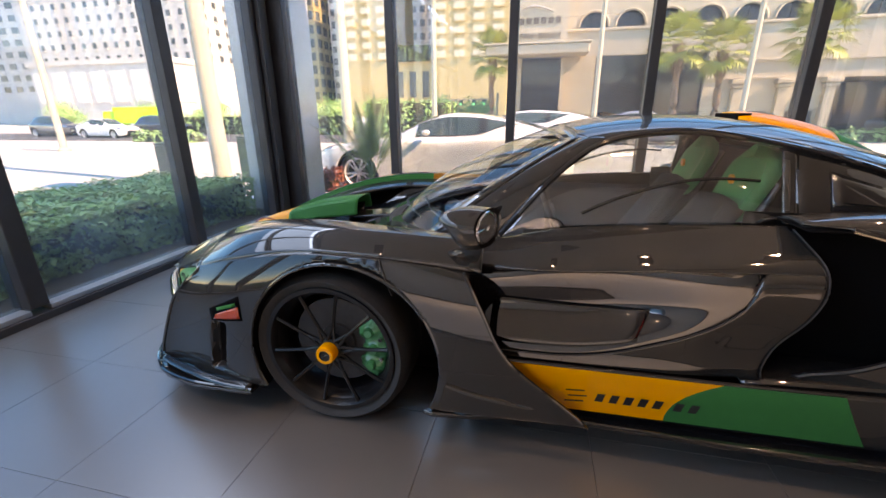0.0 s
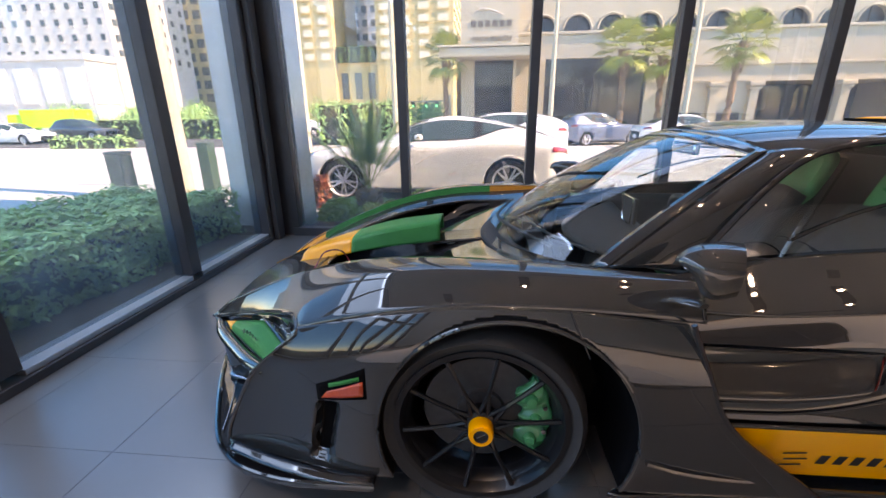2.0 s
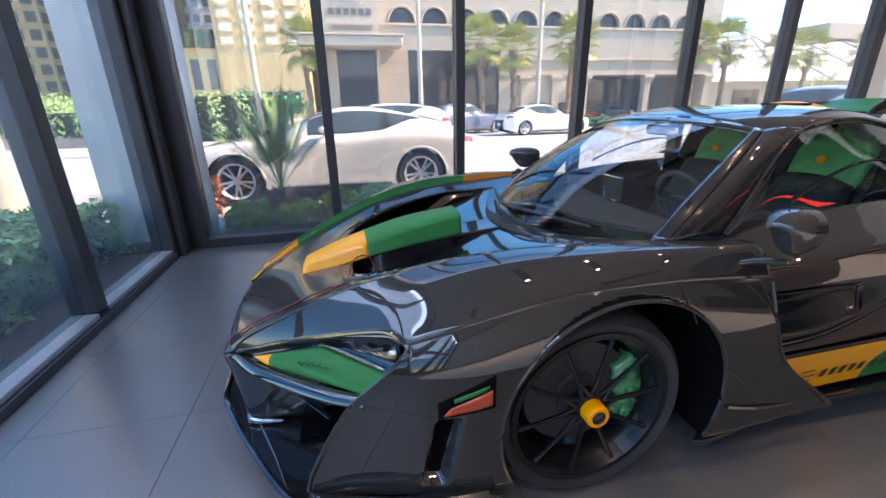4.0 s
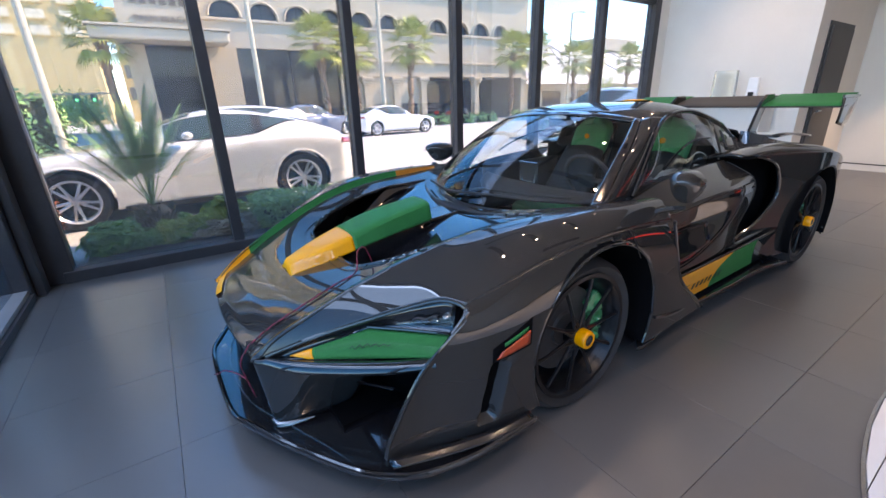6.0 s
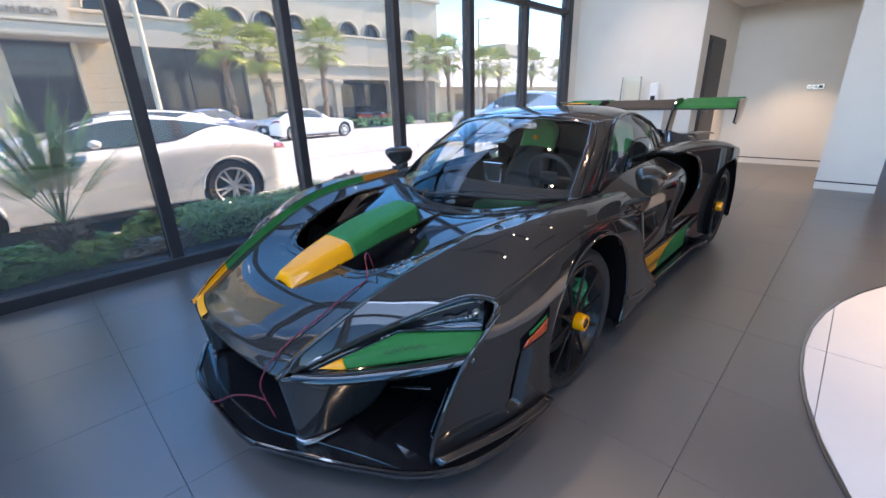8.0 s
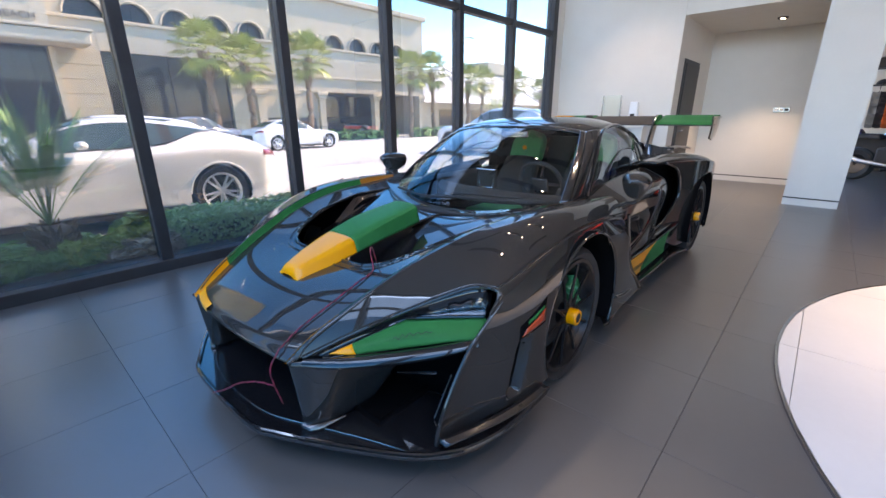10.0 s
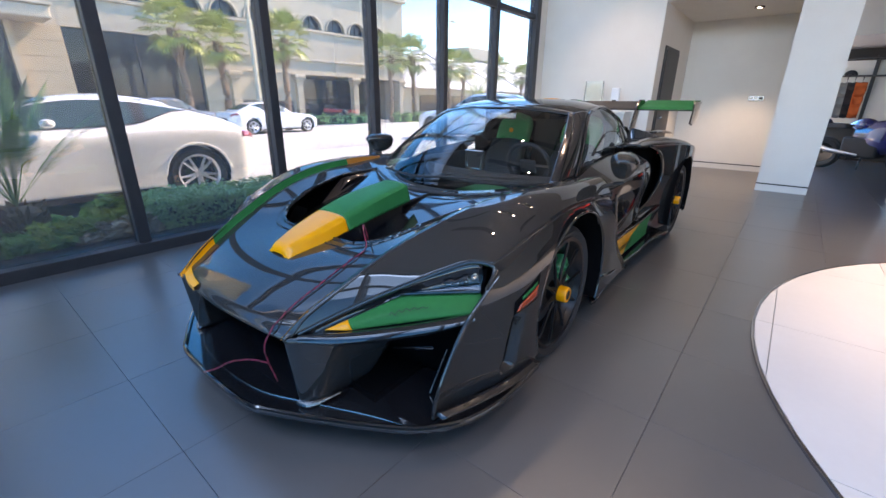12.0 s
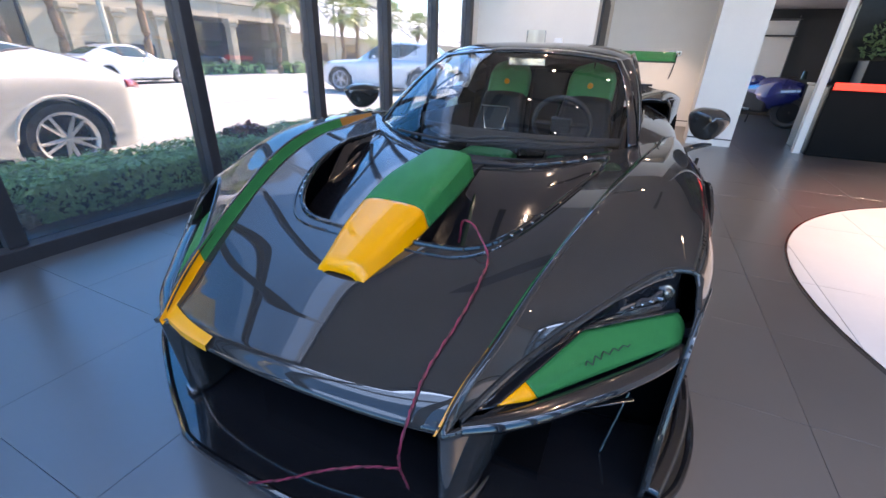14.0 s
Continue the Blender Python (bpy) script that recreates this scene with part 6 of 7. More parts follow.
# road cars
def car_wheel(parent, x, y, r, s, spokes=10):
    w = part("wheel", lathe([(r * 0.70, -0.11), (r * 0.93, -0.125), (r, -0.08), (r, 0.08), (r * 0.93, 0.125), (r * 0.72, 0.11)], 36), M_TYRE, parent, "black tyre")
    w.matrix_basis = Matrix.Translation((x, y, r)) @ Matrix.Diagonal((1, s, 1, 1))
    bm = lathe([(r * 0.66, -0.06), (r * 0.66, 0.085), (r * 0.73, 0.115), (r * 0.715, 0.118), (r * 0.64, 0.09)], 36)
    for k in range(spokes):
        a = k * math.tau / spokes + (0.12 if k % 2 else -0.12)
        tube([(0.03 * math.cos(a), 0.075, 0.03 * math.sin(a)), (r * 0.68 * math.cos(a), 0.098, r * 0.68 * math.sin(a))], [0.022, 0.014], 5, bm)
    lathe([(0.0, 0.10), (0.035, 0.098), (0.05, 0.06)], 16, bm)
    part("rim", bm, M_ALLOY, w, "silver multi-spoke alloy rim")
    part("brake", lathe([(0.0, 0.03), (r * 0.6, 0.03), (r * 0.6, 0.0)], 24), M_MATBLK, w)


def road_car(name, label, paint, front, rear, wb, W, deck, roofl, m, r=0.345, group="", detail=True, tail=True):
    """A road car, x aft from the front axle. deck: (x, z) of bonnet, belt line and tail; roofl: (x, z) of the cabin's top line."""
    c = thing(name, label, "car", group, m=m)
    x0, x1 = -front, wb + rear

    def hw(x):
        e = min((x - x0) / 0.55, (x1 - x) / 0.40, 1.0)
        return W / 2 * (0.60 + 0.40 * math.sin(max(e, 0) * math.pi / 2))

    def body_pt(u, v):
        s = 1 if v >= 0.5 else -1
        t = abs(2 * v - 1)
        x = x0 + (x1 - x0) * u
        zd = spl(deck, x)[0]
        w = hw(x)
        prof = [(0.0, 0.0, 1.0), (0.35, 0.70, 0.992), (0.50, 0.90, 0.955), (0.62, 0.985, 0.86), (0.80, 1.0, 0.55), (0.92, 0.99, 0.22), (1.0, 0.95, 0.0)]
        f, g = spl(prof, t)
        z0 = 0.20 + 0.10 * smooth01(x0 + 0.5, x0, x) + 0.12 * smooth01(x1 - 0.5, x1, x)
        q = Vector((x, s * w * f, z0 + (zd - z0) * g))
        for ax in (0.0, wb):
            rr = math.hypot(q.x - ax, q.z - r)
            if t > 0.6 and abs(rr - r * 1.13) < (0.0125 if detail else 0.02):
                k = r * 1.13 / rr
                q.x, q.z = ax + (q.x - ax) * k, r + (q.z - r) * k
            if t > 0.55:
                q.y += s * 0.032 * smooth01(1.15, 0.36, abs(x - ax)) * (1 if 0.25 < g < 0.95 else 0.4)
        return q
    nu, nv = (190, 120) if detail else (60, 40)
    body = part("body", grid(body_pt, nu, nv, lambda p: not (abs(p.y) > W * 0.36 and any(math.hypot(p.x - ax, p.z - r) < r * 1.12 for ax in (0.0, wb)))), paint, c, thick=0.02)
    ra, rb = roofl[0][0], roofl[-1][0]

    def cabin_pt(u, v, lo=0.0, hi=1.0, grow=0.0):
        s = 1 if v >= 0.5 else -1
        t = abs(2 * v - 1)
        x = ra + (rb - ra) * (lo + (hi - lo) * u)
        zr = spl(roofl, x)[0] + grow
        zb = spl(deck, x)[0] - 0.045
        w = min(hw(x) * 0.90, W * 0.44)
        f, g = spl([(0, 0, 1.0), (0.35, 0.50, 0.985), (0.50, 0.64, 0.91), (0.60, 0.72, 0.78), (1.0, 0.99, 0.0)], t)
        return Vector((x, s * (w * f + grow * 0.6), zb + (zr - zb) * g))
    part("cabin_shell", grid(cabin_pt, 60, 40), paint, c)
    span = rb - ra

    def tuck(u):
        return 0.045 + 0.185 * smooth01(0.52, 0.80, u)
    part("windscreen", grid(lambda u, v: cabin_pt(0.03 + 0.24 * u, 0.24 + 0.52 * v, grow=0.010), 16, 16), M_TINT, c, "dark tinted windscreen")
    part("rear_screen", grid(lambda u, v: cabin_pt(0.76 + 0.20 * u, 0.28 + 0.44 * v, grow=0.010), 12, 12), M_TINT, c, "dark tinted rear screen")
    for s in (0, 1):
        sg = -1 if s == 0 else 1
        for q0, q1 in ((0.15, 0.54), (0.565, 0.76)):
            part("side_window", grid(lambda u, v, s=s, q0=q0, q1=q1: (lambda uu: cabin_pt(uu, (lambda w: w if s == 0 else 1 - w)(tuck(uu) + (0.215 - tuck(uu)) * v), grow=0.010))(q0 + (q1 - q0) * u), 16, 8), M_TINT, c, "dark tinted side window")
        part("side_trim", tube([(lambda uu: cabin_pt(uu, tuck(uu) - 0.006 if s == 0 else 1.006 - tuck(uu), grow=0.011))(0.15 + 0.61 * k / 18) for k in range(19)], 0.008, 6), M_GLOSSBLK, c)
        mx = ra + 0.24 * span
        part("door_mirror", grid(lambda u, v, sg=sg: Vector((mx + 0.065 * math.sin(v * 3.14) * math.cos(u * 6.283), sg * (W / 2 + 0.03 + 0.085 * math.cos(v * 3.14)), spl(deck, mx)[0] + 0.075 + 0.048 * math.sin(v * 3.14) * math.sin(u * 6.283))), 14, 10), paint, c)
        part("b_pillar", grid(lambda u, v, s=s: (lambda uu: cabin_pt(uu, (lambda w: w if s == 0 else 1 - w)(tuck(uu) + (0.215 - tuck(uu)) * v), grow=0.012))(0.535 + 0.045 * u), 4, 8), M_MATBLK, c, "black window pillar")
        part("sill_trim", box((0.45, sg * (W / 2 - 0.03) if sg > 0 else -W / 2 + 0.01, 0.17), (wb - 0.45, W / 2 - 0.01 if sg > 0 else -W / 2 + 0.03, 0.23)), M_MATBLK, c, smooth=False)
        part("headlamp", grid(lambda u, v, sg=sg: body_pt(0.035 + 0.075 * u, 0.5 + sg * (0.235 + 0.075 * v)) + Vector((-0.004, sg * 0.006, 0.006)), 8, 6), M_CHROME, c, "clear headlamp", thick=0.004)
        if tail:
            part("tail_lamp", grid(lambda u, v, sg=sg: body_pt(0.925 + 0.055 * u, 0.5 + sg * (0.285 + 0.045 * v)) + Vector((0.004, sg * 0.010, 0.004)), 8, 4), M_TAIL, c, "red tail lamp", thick=0.004)
        for ax in (0.0, wb):
            part("arch_liner", grid(lambda u, v, sg=sg, ax=ax: Vector((ax + r * 1.14 * math.cos(-0.3 + 3.74 * u), sg * (W / 2 - 0.02 - 0.30 * v), r + r * 1.14 * math.sin(-0.3 + 3.74 * u))), 24, 3), M_VOID, c, thick=0.006)
            if detail:
                lip = []
                for a in np.linspace(0.05, math.pi - 0.05, 40):
                    lx, lz = ax + r * 1.125 * math.cos(a), r + r * 1.125 * math.sin(a)
                    u = (lx - x0) / (x1 - x0)
                    best = min((body_pt(u, 0.5 + sg * (0.31 + 0.19 * k / 40)) for k in range(41)), key=lambda q: abs(q.z - lz))
                    lip.append((lx, best.y, lz))
                part("arch_lip", tube(lip, 0.016, 8), paint, c)
            car_wheel(c, ax, sg * (W / 2 - 0.12), r, sg)
    part("underbody", box((x0 + 0.35, -W * 0.36, 0.16), (x1 - 0.30, W * 0.36, 0.42)), M_VOID, c, smooth=False)
    part("grille", grid(lambda u, v: Vector((x0 - 0.006 + 0.05 * abs(2 * u - 1) ** 2, (2 * u - 1) * W * 0.22, 0.32 + 0.22 * v)), 8, 4), M_MATBLK, c, "dark grille", thick=0.01)
    part("number_plate", box((x1 - 0.03, -0.16, 0.46), (x1 + 0.012, 0.16, 0.60)), M_PLASTIC, c, bevel=0.004)
    return c


COUPE_D = [(-0.95, 0.60), (-0.75, 0.72), (-0.3, 0.83), (0.3, 0.90), (0.8, 0.935), (1.6, 0.935), (2.3, 0.985), (2.75, 0.975), (3.2, 0.92), (3.42, 0.86), (3.56, 0.70)]
COUPE_R = [(0.60, 0.955), (0.92, 1.115), (1.22, 1.240), (1.55, 1.300), (1.95, 1.285), (2.4, 1.205), (2.9, 1.085), (3.30, 0.945)]
road_car("white_coupe", "white two-door sports coupe parked outside the window", M_CARWHITE, 0.95, 0.94, 2.59, 1.92, COUPE_D, COUPE_R, pose(-2.17, 5.30, ground_z(5.2), 0, 0, -2.4))
SED_D = [(-0.88, 0.62), (-0.6, 0.78), (0, 0.90), (0.6, 0.96), (1.5, 0.97), (2.6, 1.02), (3.3, 1.02), (3.75, 0.98), (3.9, 0.75)]
SED_R = [(0.62, 0.96), (1.0, 1.22), (1.4, 1.40), (1.9, 1.45), (2.4, 1.41), (2.9, 1.26), (3.4, 1.03)]
sed = road_car("white_sedan", "white four-door sedan standing on the drive", M_CARWHITE, 0.88, 1.0, 2.90, 1.86, SED_D, SED_R, pose(10.75, 18.6, ground_z(18.5), 0, 0, 183), detail=False)
SUV_D = [(-0.85, 0.78), (-0.6, 0.95), (0, 1.04), (0.6, 1.08), (1.6, 1.10), (2.8, 1.12), (3.5, 1.10), (3.72, 0.80)]
SUV_R = [(0.55, 1.08), (0.95, 1.35), (1.35, 1.58), (1.9, 1.66), (2.6, 1.64), (3.2, 1.52), (3.6, 1.18)]
road_car("white_suv", "white sport utility car parked on the forecourt", M_CARWHITE, 0.85, 0.90, 2.85, 1.95, SUV_D, SUV_R, pose(11.75, 9.45, ground_z(9.4), 0, 0, -77), r=0.40, detail=False)
road_car("white_hatchback", "white car parked behind the coupe", M_CARWHITE, 0.85, 0.90, 2.7, 1.9, SUV_D, [(0.55, 1.08), (0.95, 1.3), (1.35, 1.42), (1.9, 1.46), (2.6, 1.42), (3.2, 1.32), (3.6, 1.15)], pose(-1.3, 10.6, ground_z(10.6), 0, 0, 0), r=0.36, detail=False)
lot = [road_car("blue_hatchback", "blue-grey hatchback parked by the palms", M_CARBLUE, 0.85, 0.90, 2.7, 1.8, SUV_D, SUV_R, pose(7.4, 22.0, ground_z(22), 0, 0, 200), r=0.34, detail=False),
       road_car("dark_suv", "dark sport utility car in the far car park", M_CARDARK, 0.85, 0.90, 2.85, 1.9, SUV_D, SUV_R, pose(-36.5, 25.0, -0.38, 0, 0, 175), r=0.38, detail=False, group="cars across the street"),
       road_car("red_sedan", "red sedan across the street", M_CARRED, 0.88, 1.0, 2.90, 1.86, SED_D, SED_R, pose(-23, 31.5, -0.4, 0, 0, 10), detail=False, group="cars across the street")]
copy_thing(lot[1], pose(-28.5, 27.5, -0.38, 0, 0, 178))
copy_thing(lot[1], pose(22.5, 30.5, -0.42, 0, 0, 150))
copy_thing(sed, pose(-30.0, 24.0, -0.38, 0, 0, 178))
copy_thing(sed, pose(-17.0, 33.0, -0.4, 0, 0, 5))
lime = thing("lime_truck", "bright lime green box truck across the street", "truck", m=pose(-40, 35.2, -0.4, 0, 0, 8))
part("box_body", box((-2.6, -1.1, 0.9), (2.3, 1.1, 2.5)), M_LIME, lime, smooth=False, bevel=0.05)
part("cab", box((-4.1, -1.0, 0.5), (-2.7, 1.0, 2.1), taper=0.85), M_LIME, lime, bevel=0.08)
for x in (-3.3, 1.5):
    for s in (-1, 1):
        car_wheel(lime, x, s * 0.95, 0.42, s, 6)

# street poles, lamp posts, bollards


def pole(name, label, x, y, h, r0, r1, z0, arm=0):
    p = thing(name, label, "pole", "street poles", m=pose(x, y, z0))
    part("shaft", tube([(0, 0, 0), (0, 0, h / 2), (0, 0, h)], [r0, (r0 + r1) / 2, r1], 12), M_POLE, p)
    part("foot", lathe([(r0 + 0.10, 0), (r0 + 0.10, 0.05), (r0 + 0.02, 0.12), (r0, 0.16)], 12, axis="z"), M_POLE, p)
    if arm:
        part("arm", tube([(0, 0, h - 0.1), (arm * 0.6, 0, h + 0.15), (arm, 0, h + 0.2)], 0.04, 8), M_POLE, p)
        part("luminaire", box((arm - 0.1 if arm > 0 else arm - 0.5, -0.15, h + 0.12), (arm + 0.5 if arm > 0 else arm + 0.1, 0.15, h + 0.24)), M_POLE, p, bevel=0.04)


pole("lamp_post", "slim pale concrete lamp post by the palms", 3.25, 20.0, 9.0, 0.13, 0.08, ground_z(20), 1.2)
pole("lamp_post", "slim pale concrete lamp post by the palms", 9.6, 20.0, 9.0, 0.13, 0.08, ground_z(20), -1.2)
pole("utility_pole", "tall square pale concrete utility pole near the hedge", -4.9, 4.35, 9.5, 0.15, 0.12, -0.04)
pole("lamp_post", "slim pale lamp post across the drive", -19.4, 12.0, 9.0, 0.14, 0.09, ground_z(12), 1.5)
pole("utility_pole", "white square pole beside the forecourt", -6.9, 14.0, 10.0, 0.20, 0.18, ground_z(14))
pole("lamp_post", "slim pale lamp post by the street corner", -3.75, 16.0, 9.0, 0.12, 0.08, ground_z(16), 1.2)
pole("lamp_post", "slim pale lamp post beyond the drive", 33.0, 27.0, 9.0, 0.13, 0.08, -0.42, 1.2)
for x, y in ((-4.95, 3.28), (-5.0, 5.2)):
    b = thing("bollard", "square dark green utility bollard", "bollard", "green bollards", m=pose(x, y, -0.04))
    part("post", box((-0.11, -0.11, 0), (0.11, 0.11, 0.86)), M_GREENBOX, b, bevel=0.02)
    part("cap", box((-0.12, -0.12, 0.86), (0.12, 0.12, 0.90)), M_GREENBOX, b, bevel=0.02)

# ---- the dealership across the drive ----
FY, FZ = 28.0, -0.44
shop = thing("dealership", "cream stucco dealership with arched upper windows across the drive", "building")


def fbox(name, x0, x1, z0, z1, y0, y1, m, label="", parent=None, bevel=0.0):
    return part(name, box((x0, y0, z0), (x1, y1, z1)), m, parent or shop, label, smooth=False, bevel=bevel)


# front wall built round its openings
fbox("wall", 10.4, 17.3, FZ, 3.1, FY, FY + 0.5, M_STUCCO)
fbox("wall", 2.0, 3.9, FZ, 4.65, FY, FY + 0.5, M_STUCCO2)
fbox("wall", 3.9, 10.4, 4.65, 5.9, FY, FY + 0.5, M_STUCCO)
fbox("wall", 10.4, 28.3, 3.1, 6.25, FY, FY + 0.5, M_STUCCO)
fbox("wall", 2.0, 10.4, 5.9, 6.25, FY, FY + 0.5, M_STUCCO)
fbox("wall", 2.0, 28.3, 7.4, 9.6, FY, FY + 0.5, M_STUCCO)
fbox("end_wall", 27.8, 28.3, FZ, 9.6, FY + 0.5, FY + 14, M_STUCCO)
fbox("end_wall", -1.6, -1.1, FZ, 9.6, FY + 0.9, FY + 14, M_STUCCO2)
fbox("rear_wall", -1.6, 28.3, FZ, 9.6, FY + 13.6, FY + 14, M_STUCCO)
fbox("flat_roof", -1.6, 28.3, 9.2, 9.5, FY + 0.5, FY + 13.6, M_TRIMST)
fbox("ledge", 10.4, 28.45, 4.02, 4.20, FY - 0.16, FY, M_TRIMST, bevel=0.04)
fbox("ledge", 10.4, 28.4, 3.05, 3.20, FY - 0.10, FY, M_TRIMST, bevel=0.03)
fbox("ledge", 2.0, 28.4, 6.05, 6.22, FY - 0.14, FY, M_TRIMST, bevel=0.04)
fbox("cornice", -1.7, 28.5, 9.4, 9.8, FY - 0.35, FY + 0.5, M_TRIMST, bevel=0.08)
# arches of the upper floor
ACX = [3.6, 5.75, 7.9, 10.05, 12.2, 14.35, 16.5, 18.65, 20.8, 22.95, 25.1]
for k, cx in enumerate(ACX):
    r = 0.88
    bm = bmesh.new()
    a0, a1 = (ACX[k - 1] + cx) / 2 if k else 2.0, (ACX[k + 1] + cx) / 2 if k < len(ACX) - 1 else 28.3
    n = 18
    arc = [(cx - r * math.cos(math.pi * i / n), 6.32 + r * math.sin(math.pi * i / n)) for i in range(n + 1)]
    for y in (FY, FY + 0.5):
        pts = [bm.verts.new((x, y, z)) for x, z in arc]
        tops = [bm.verts.new((a0 + (a1 - a0) * i / n, y, 7.4)) for i in range(n + 1)]
        for i in range(n):
            bm.faces.new((pts[i], pts[i + 1], tops[i + 1], tops[i]))
        bl, br = bm.verts.new((a0, y, 6.25)), bm.verts.new((a1, y, 6.25))
        bm.faces.new((bl, bm.verts.new((cx - r, y, 6.25)), pts[0], tops[0]))
        bm.faces.new((bm.verts.new((cx + r, y, 6.25)), br, tops[-1], pts[-1]))
    for i in range(n):
        q = [bm.verts.new((arc[i + e][0], y, arc[i + e][1])) for e, y in ((0, FY), (1, FY), (1, FY + 0.5), (0, FY + 0.5))]
        bm.faces.new(q)
    part("arch_wall", bm, M_STUCCO, shop, smooth=False)
    w = fbox("arched_window", cx - 0.87, cx + 0.87, 6.25, 7.22, FY + 0.30, FY + 0.34, M_STOREGLASS, "dark arched window")
    part("arch_moulding", tube([(x, FY - 0.02, z) for x, z in arc], 0.085, 6), M_TRIMST, shop)
    part("glazing_bar", bar((cx, FY + 0.27, 6.25), (cx, FY + 0.27, 7.2), 0.06, 0.05), M_FRAME, w)
fbox("wall", 2.0, 3.9, 4.6, 6.25, FY + 0.01, FY + 0.5, M_STUCCO)
# big dark shop window
win = fbox("shop_window", 3.9, 10.4, FZ, 4.65, FY + 0.30, FY + 0.35, M_STOREGLASS, "large dark showroom glazing")
for k in range(3):
    part("window_frame", box((3.9 + k * 3.2, FY + 0.2, FZ), (3.98 + k * 3.2, FY + 0.3, 4.65)), M_FRAME, win, smooth=False)

# rusticated pier blocks
for j in range(7):
    fbox("stone_block", 2.0 - 0.02, 3.9, FZ + 0.72 * j + 0.02, FZ + 0.72 * (j + 1), FY - 0.05, FY - 0.002, M_STUCCO2, bevel=0.02)
# entrance tower with canopy, sign and gridded window
fbox("tower_wall", -1.6, 2.0, 5.2, 9.6, FY - 1.2, FY + 0.9, M_STUCCO)
fbox("tower_pier", -1.6, -0.72, FZ, 4.6, FY - 0.6, FY + 0.9, M_STUCCO2)
fbox("tower_pier", 1.78, 2.0, FZ, 4.6, FY - 0.6, FY + 0.9, M_STUCCO2)
fbox("canopy", -2.9, 3.3, 4.62, 5.18, FY - 2.2, FY - 0.1, M_TRIMST, "projecting stucco canopy", bevel=0.10)
fbox("canopy_edge", -3.0, 3.4, 5.182, 5.30, FY - 2.3, FY - 0.1, M_TRIMST, bevel=0.04)
gwin = fbox("entrance_window", -0.72, 1.78, 0.0, 4.6, FY + 0.1, FY + 0.15, M_STOREGLASS, "gridded entrance glazing")
for k in range(5):
    part("window_frame", box((-0.72 + k * 0.61, FY, 0.0), (-0.66 + k * 0.61, FY + 0.1, 4.6)), M_FRAME, gwin, smooth=False)
for z in (0.0, 1.2, 2.4, 3.6):
    part("window_frame", box((-0.72, FY + 0.01, z), (1.78, FY + 0.09, z + 0.07)), M_FRAME, gwin, smooth=False)
fbox("plinth", -0.72, 1.78, FZ, 0.0, FY, FY + 0.4, M_STUCCO2)
sign = bpy.data.curves.new("sign_text", "FONT")
sign.body, sign.size, sign.extrude, sign.align_x = "PALM BEACH", 0.42, 0.03, "CENTER"
sg = new("sign_letters", sign)
sg.data.materials.append(M_SIGNTXT)
sg.parent = shop
sg.matrix_basis = pose(0.35, FY - 1.24, 5.62, 90, 0, 0)
for k in range(6):
    fbox("sign_bar", -0.95 + 0.44 * k, -0.65 + 0.44 * k, 6.42, 6.78, FY - 1.25, FY - 1.202, M_SIGNTXT)
part("sign_emblem", tube(curve_pts([(-0.7, FY - 1.23, 7.25), (-0.2, FY - 1.23, 7.42), (0.5, FY - 1.23, 7.28), (1.1, FY - 1.23, 7.05)], 14), [0.05 + 0.05 * math.sin(k / 14 * 3.1) for k in range(15)], 8, flat=0.4), M_ALLOY, shop, "silver emblem shape")
# garage opening with columns
fbox("garage_back", 17.3, 27.8, FZ, 3.1, FY + 6.0, FY + 6.2, M_DARKWALL)
fbox("garage_ceiling", 17.3, 27.8, 3.1, 3.3, FY + 0.5, FY + 6.2, M_STUCCO2)
fbox("garage_side", 17.1, 17.3, FZ, 3.1, FY + 0.5, FY + 6.2, M_STUCCO)
fbox("garage_shutter", 17.4, 21.9, FZ, 2.85, FY + 2.4, FY + 2.5, M_STOREGLASS)
for x in (12.2, 14.6, 17.0, 22.3, 27.7):
    cl = fbox("column", x - 0.26, x + 0.26, FZ, 2.55, FY - 0.32, FY + 0.2, M_TRIMST, "stucco column", bevel=0.04)
    part("capital", box((x - 0.36, FY - 0.42, 2.55), (x + 0.36, FY + 0.2, 2.75)), M_TRIMST, cl, smooth=False, bevel=0.05)
    part("capital", box((x - 0.46, FY - 0.50, 2.75), (x + 0.46, FY + 0.2, 3.05)), M_TRIMST, cl, smooth=False, bevel=0.08)
    part("base", box((x - 0.34, FY - 0.40, FZ), (x + 0.34, FY + 0.2, FZ + 0.25)), M_TRIMST, cl, smooth=False, bevel=0.03)
for x in (13.4, 15.8):
    fbox("door_opening", x - 0.7, x + 0.7, FZ, 1.2, FY - 0.02, FY + 0.1, M_DARKWALL)

# low building with a pale tiled roof
low = thing("low_building", "low shop building with a pale tiled hip roof", "building")
part("wall", box((33.0, 33.0, -0.5), (90, 52, 2.7)), M_STUCCO, low, smooth=False)
bm = bmesh.new()
rv = [bm.verts.new(p) for p in ((31.5, 31.5, 2.7), (92, 31.5, 2.7), (92, 54, 2.7), (31.5, 54, 2.7), (46, 42, 8.2), (80, 42, 8.2))]
for f in ((0, 1, 5, 4), (1, 2, 5), (2, 3, 4, 5), (3, 0, 4), (0, 3, 2, 1)):
    bm.faces.new([rv[i] for i in f])
part("roof", bm, M_ROOFTILE, low, "pale tiled hip roof", smooth=False)
for k in range(9):
    part("roof_rib", bar((34 + k * 6.0, 31.6, 2.78), (min(max(34 + k * 6.0, 46), 80), 41.9, 8.22), 0.15, 0.12), M_ROOFTILE, low, smooth=False)
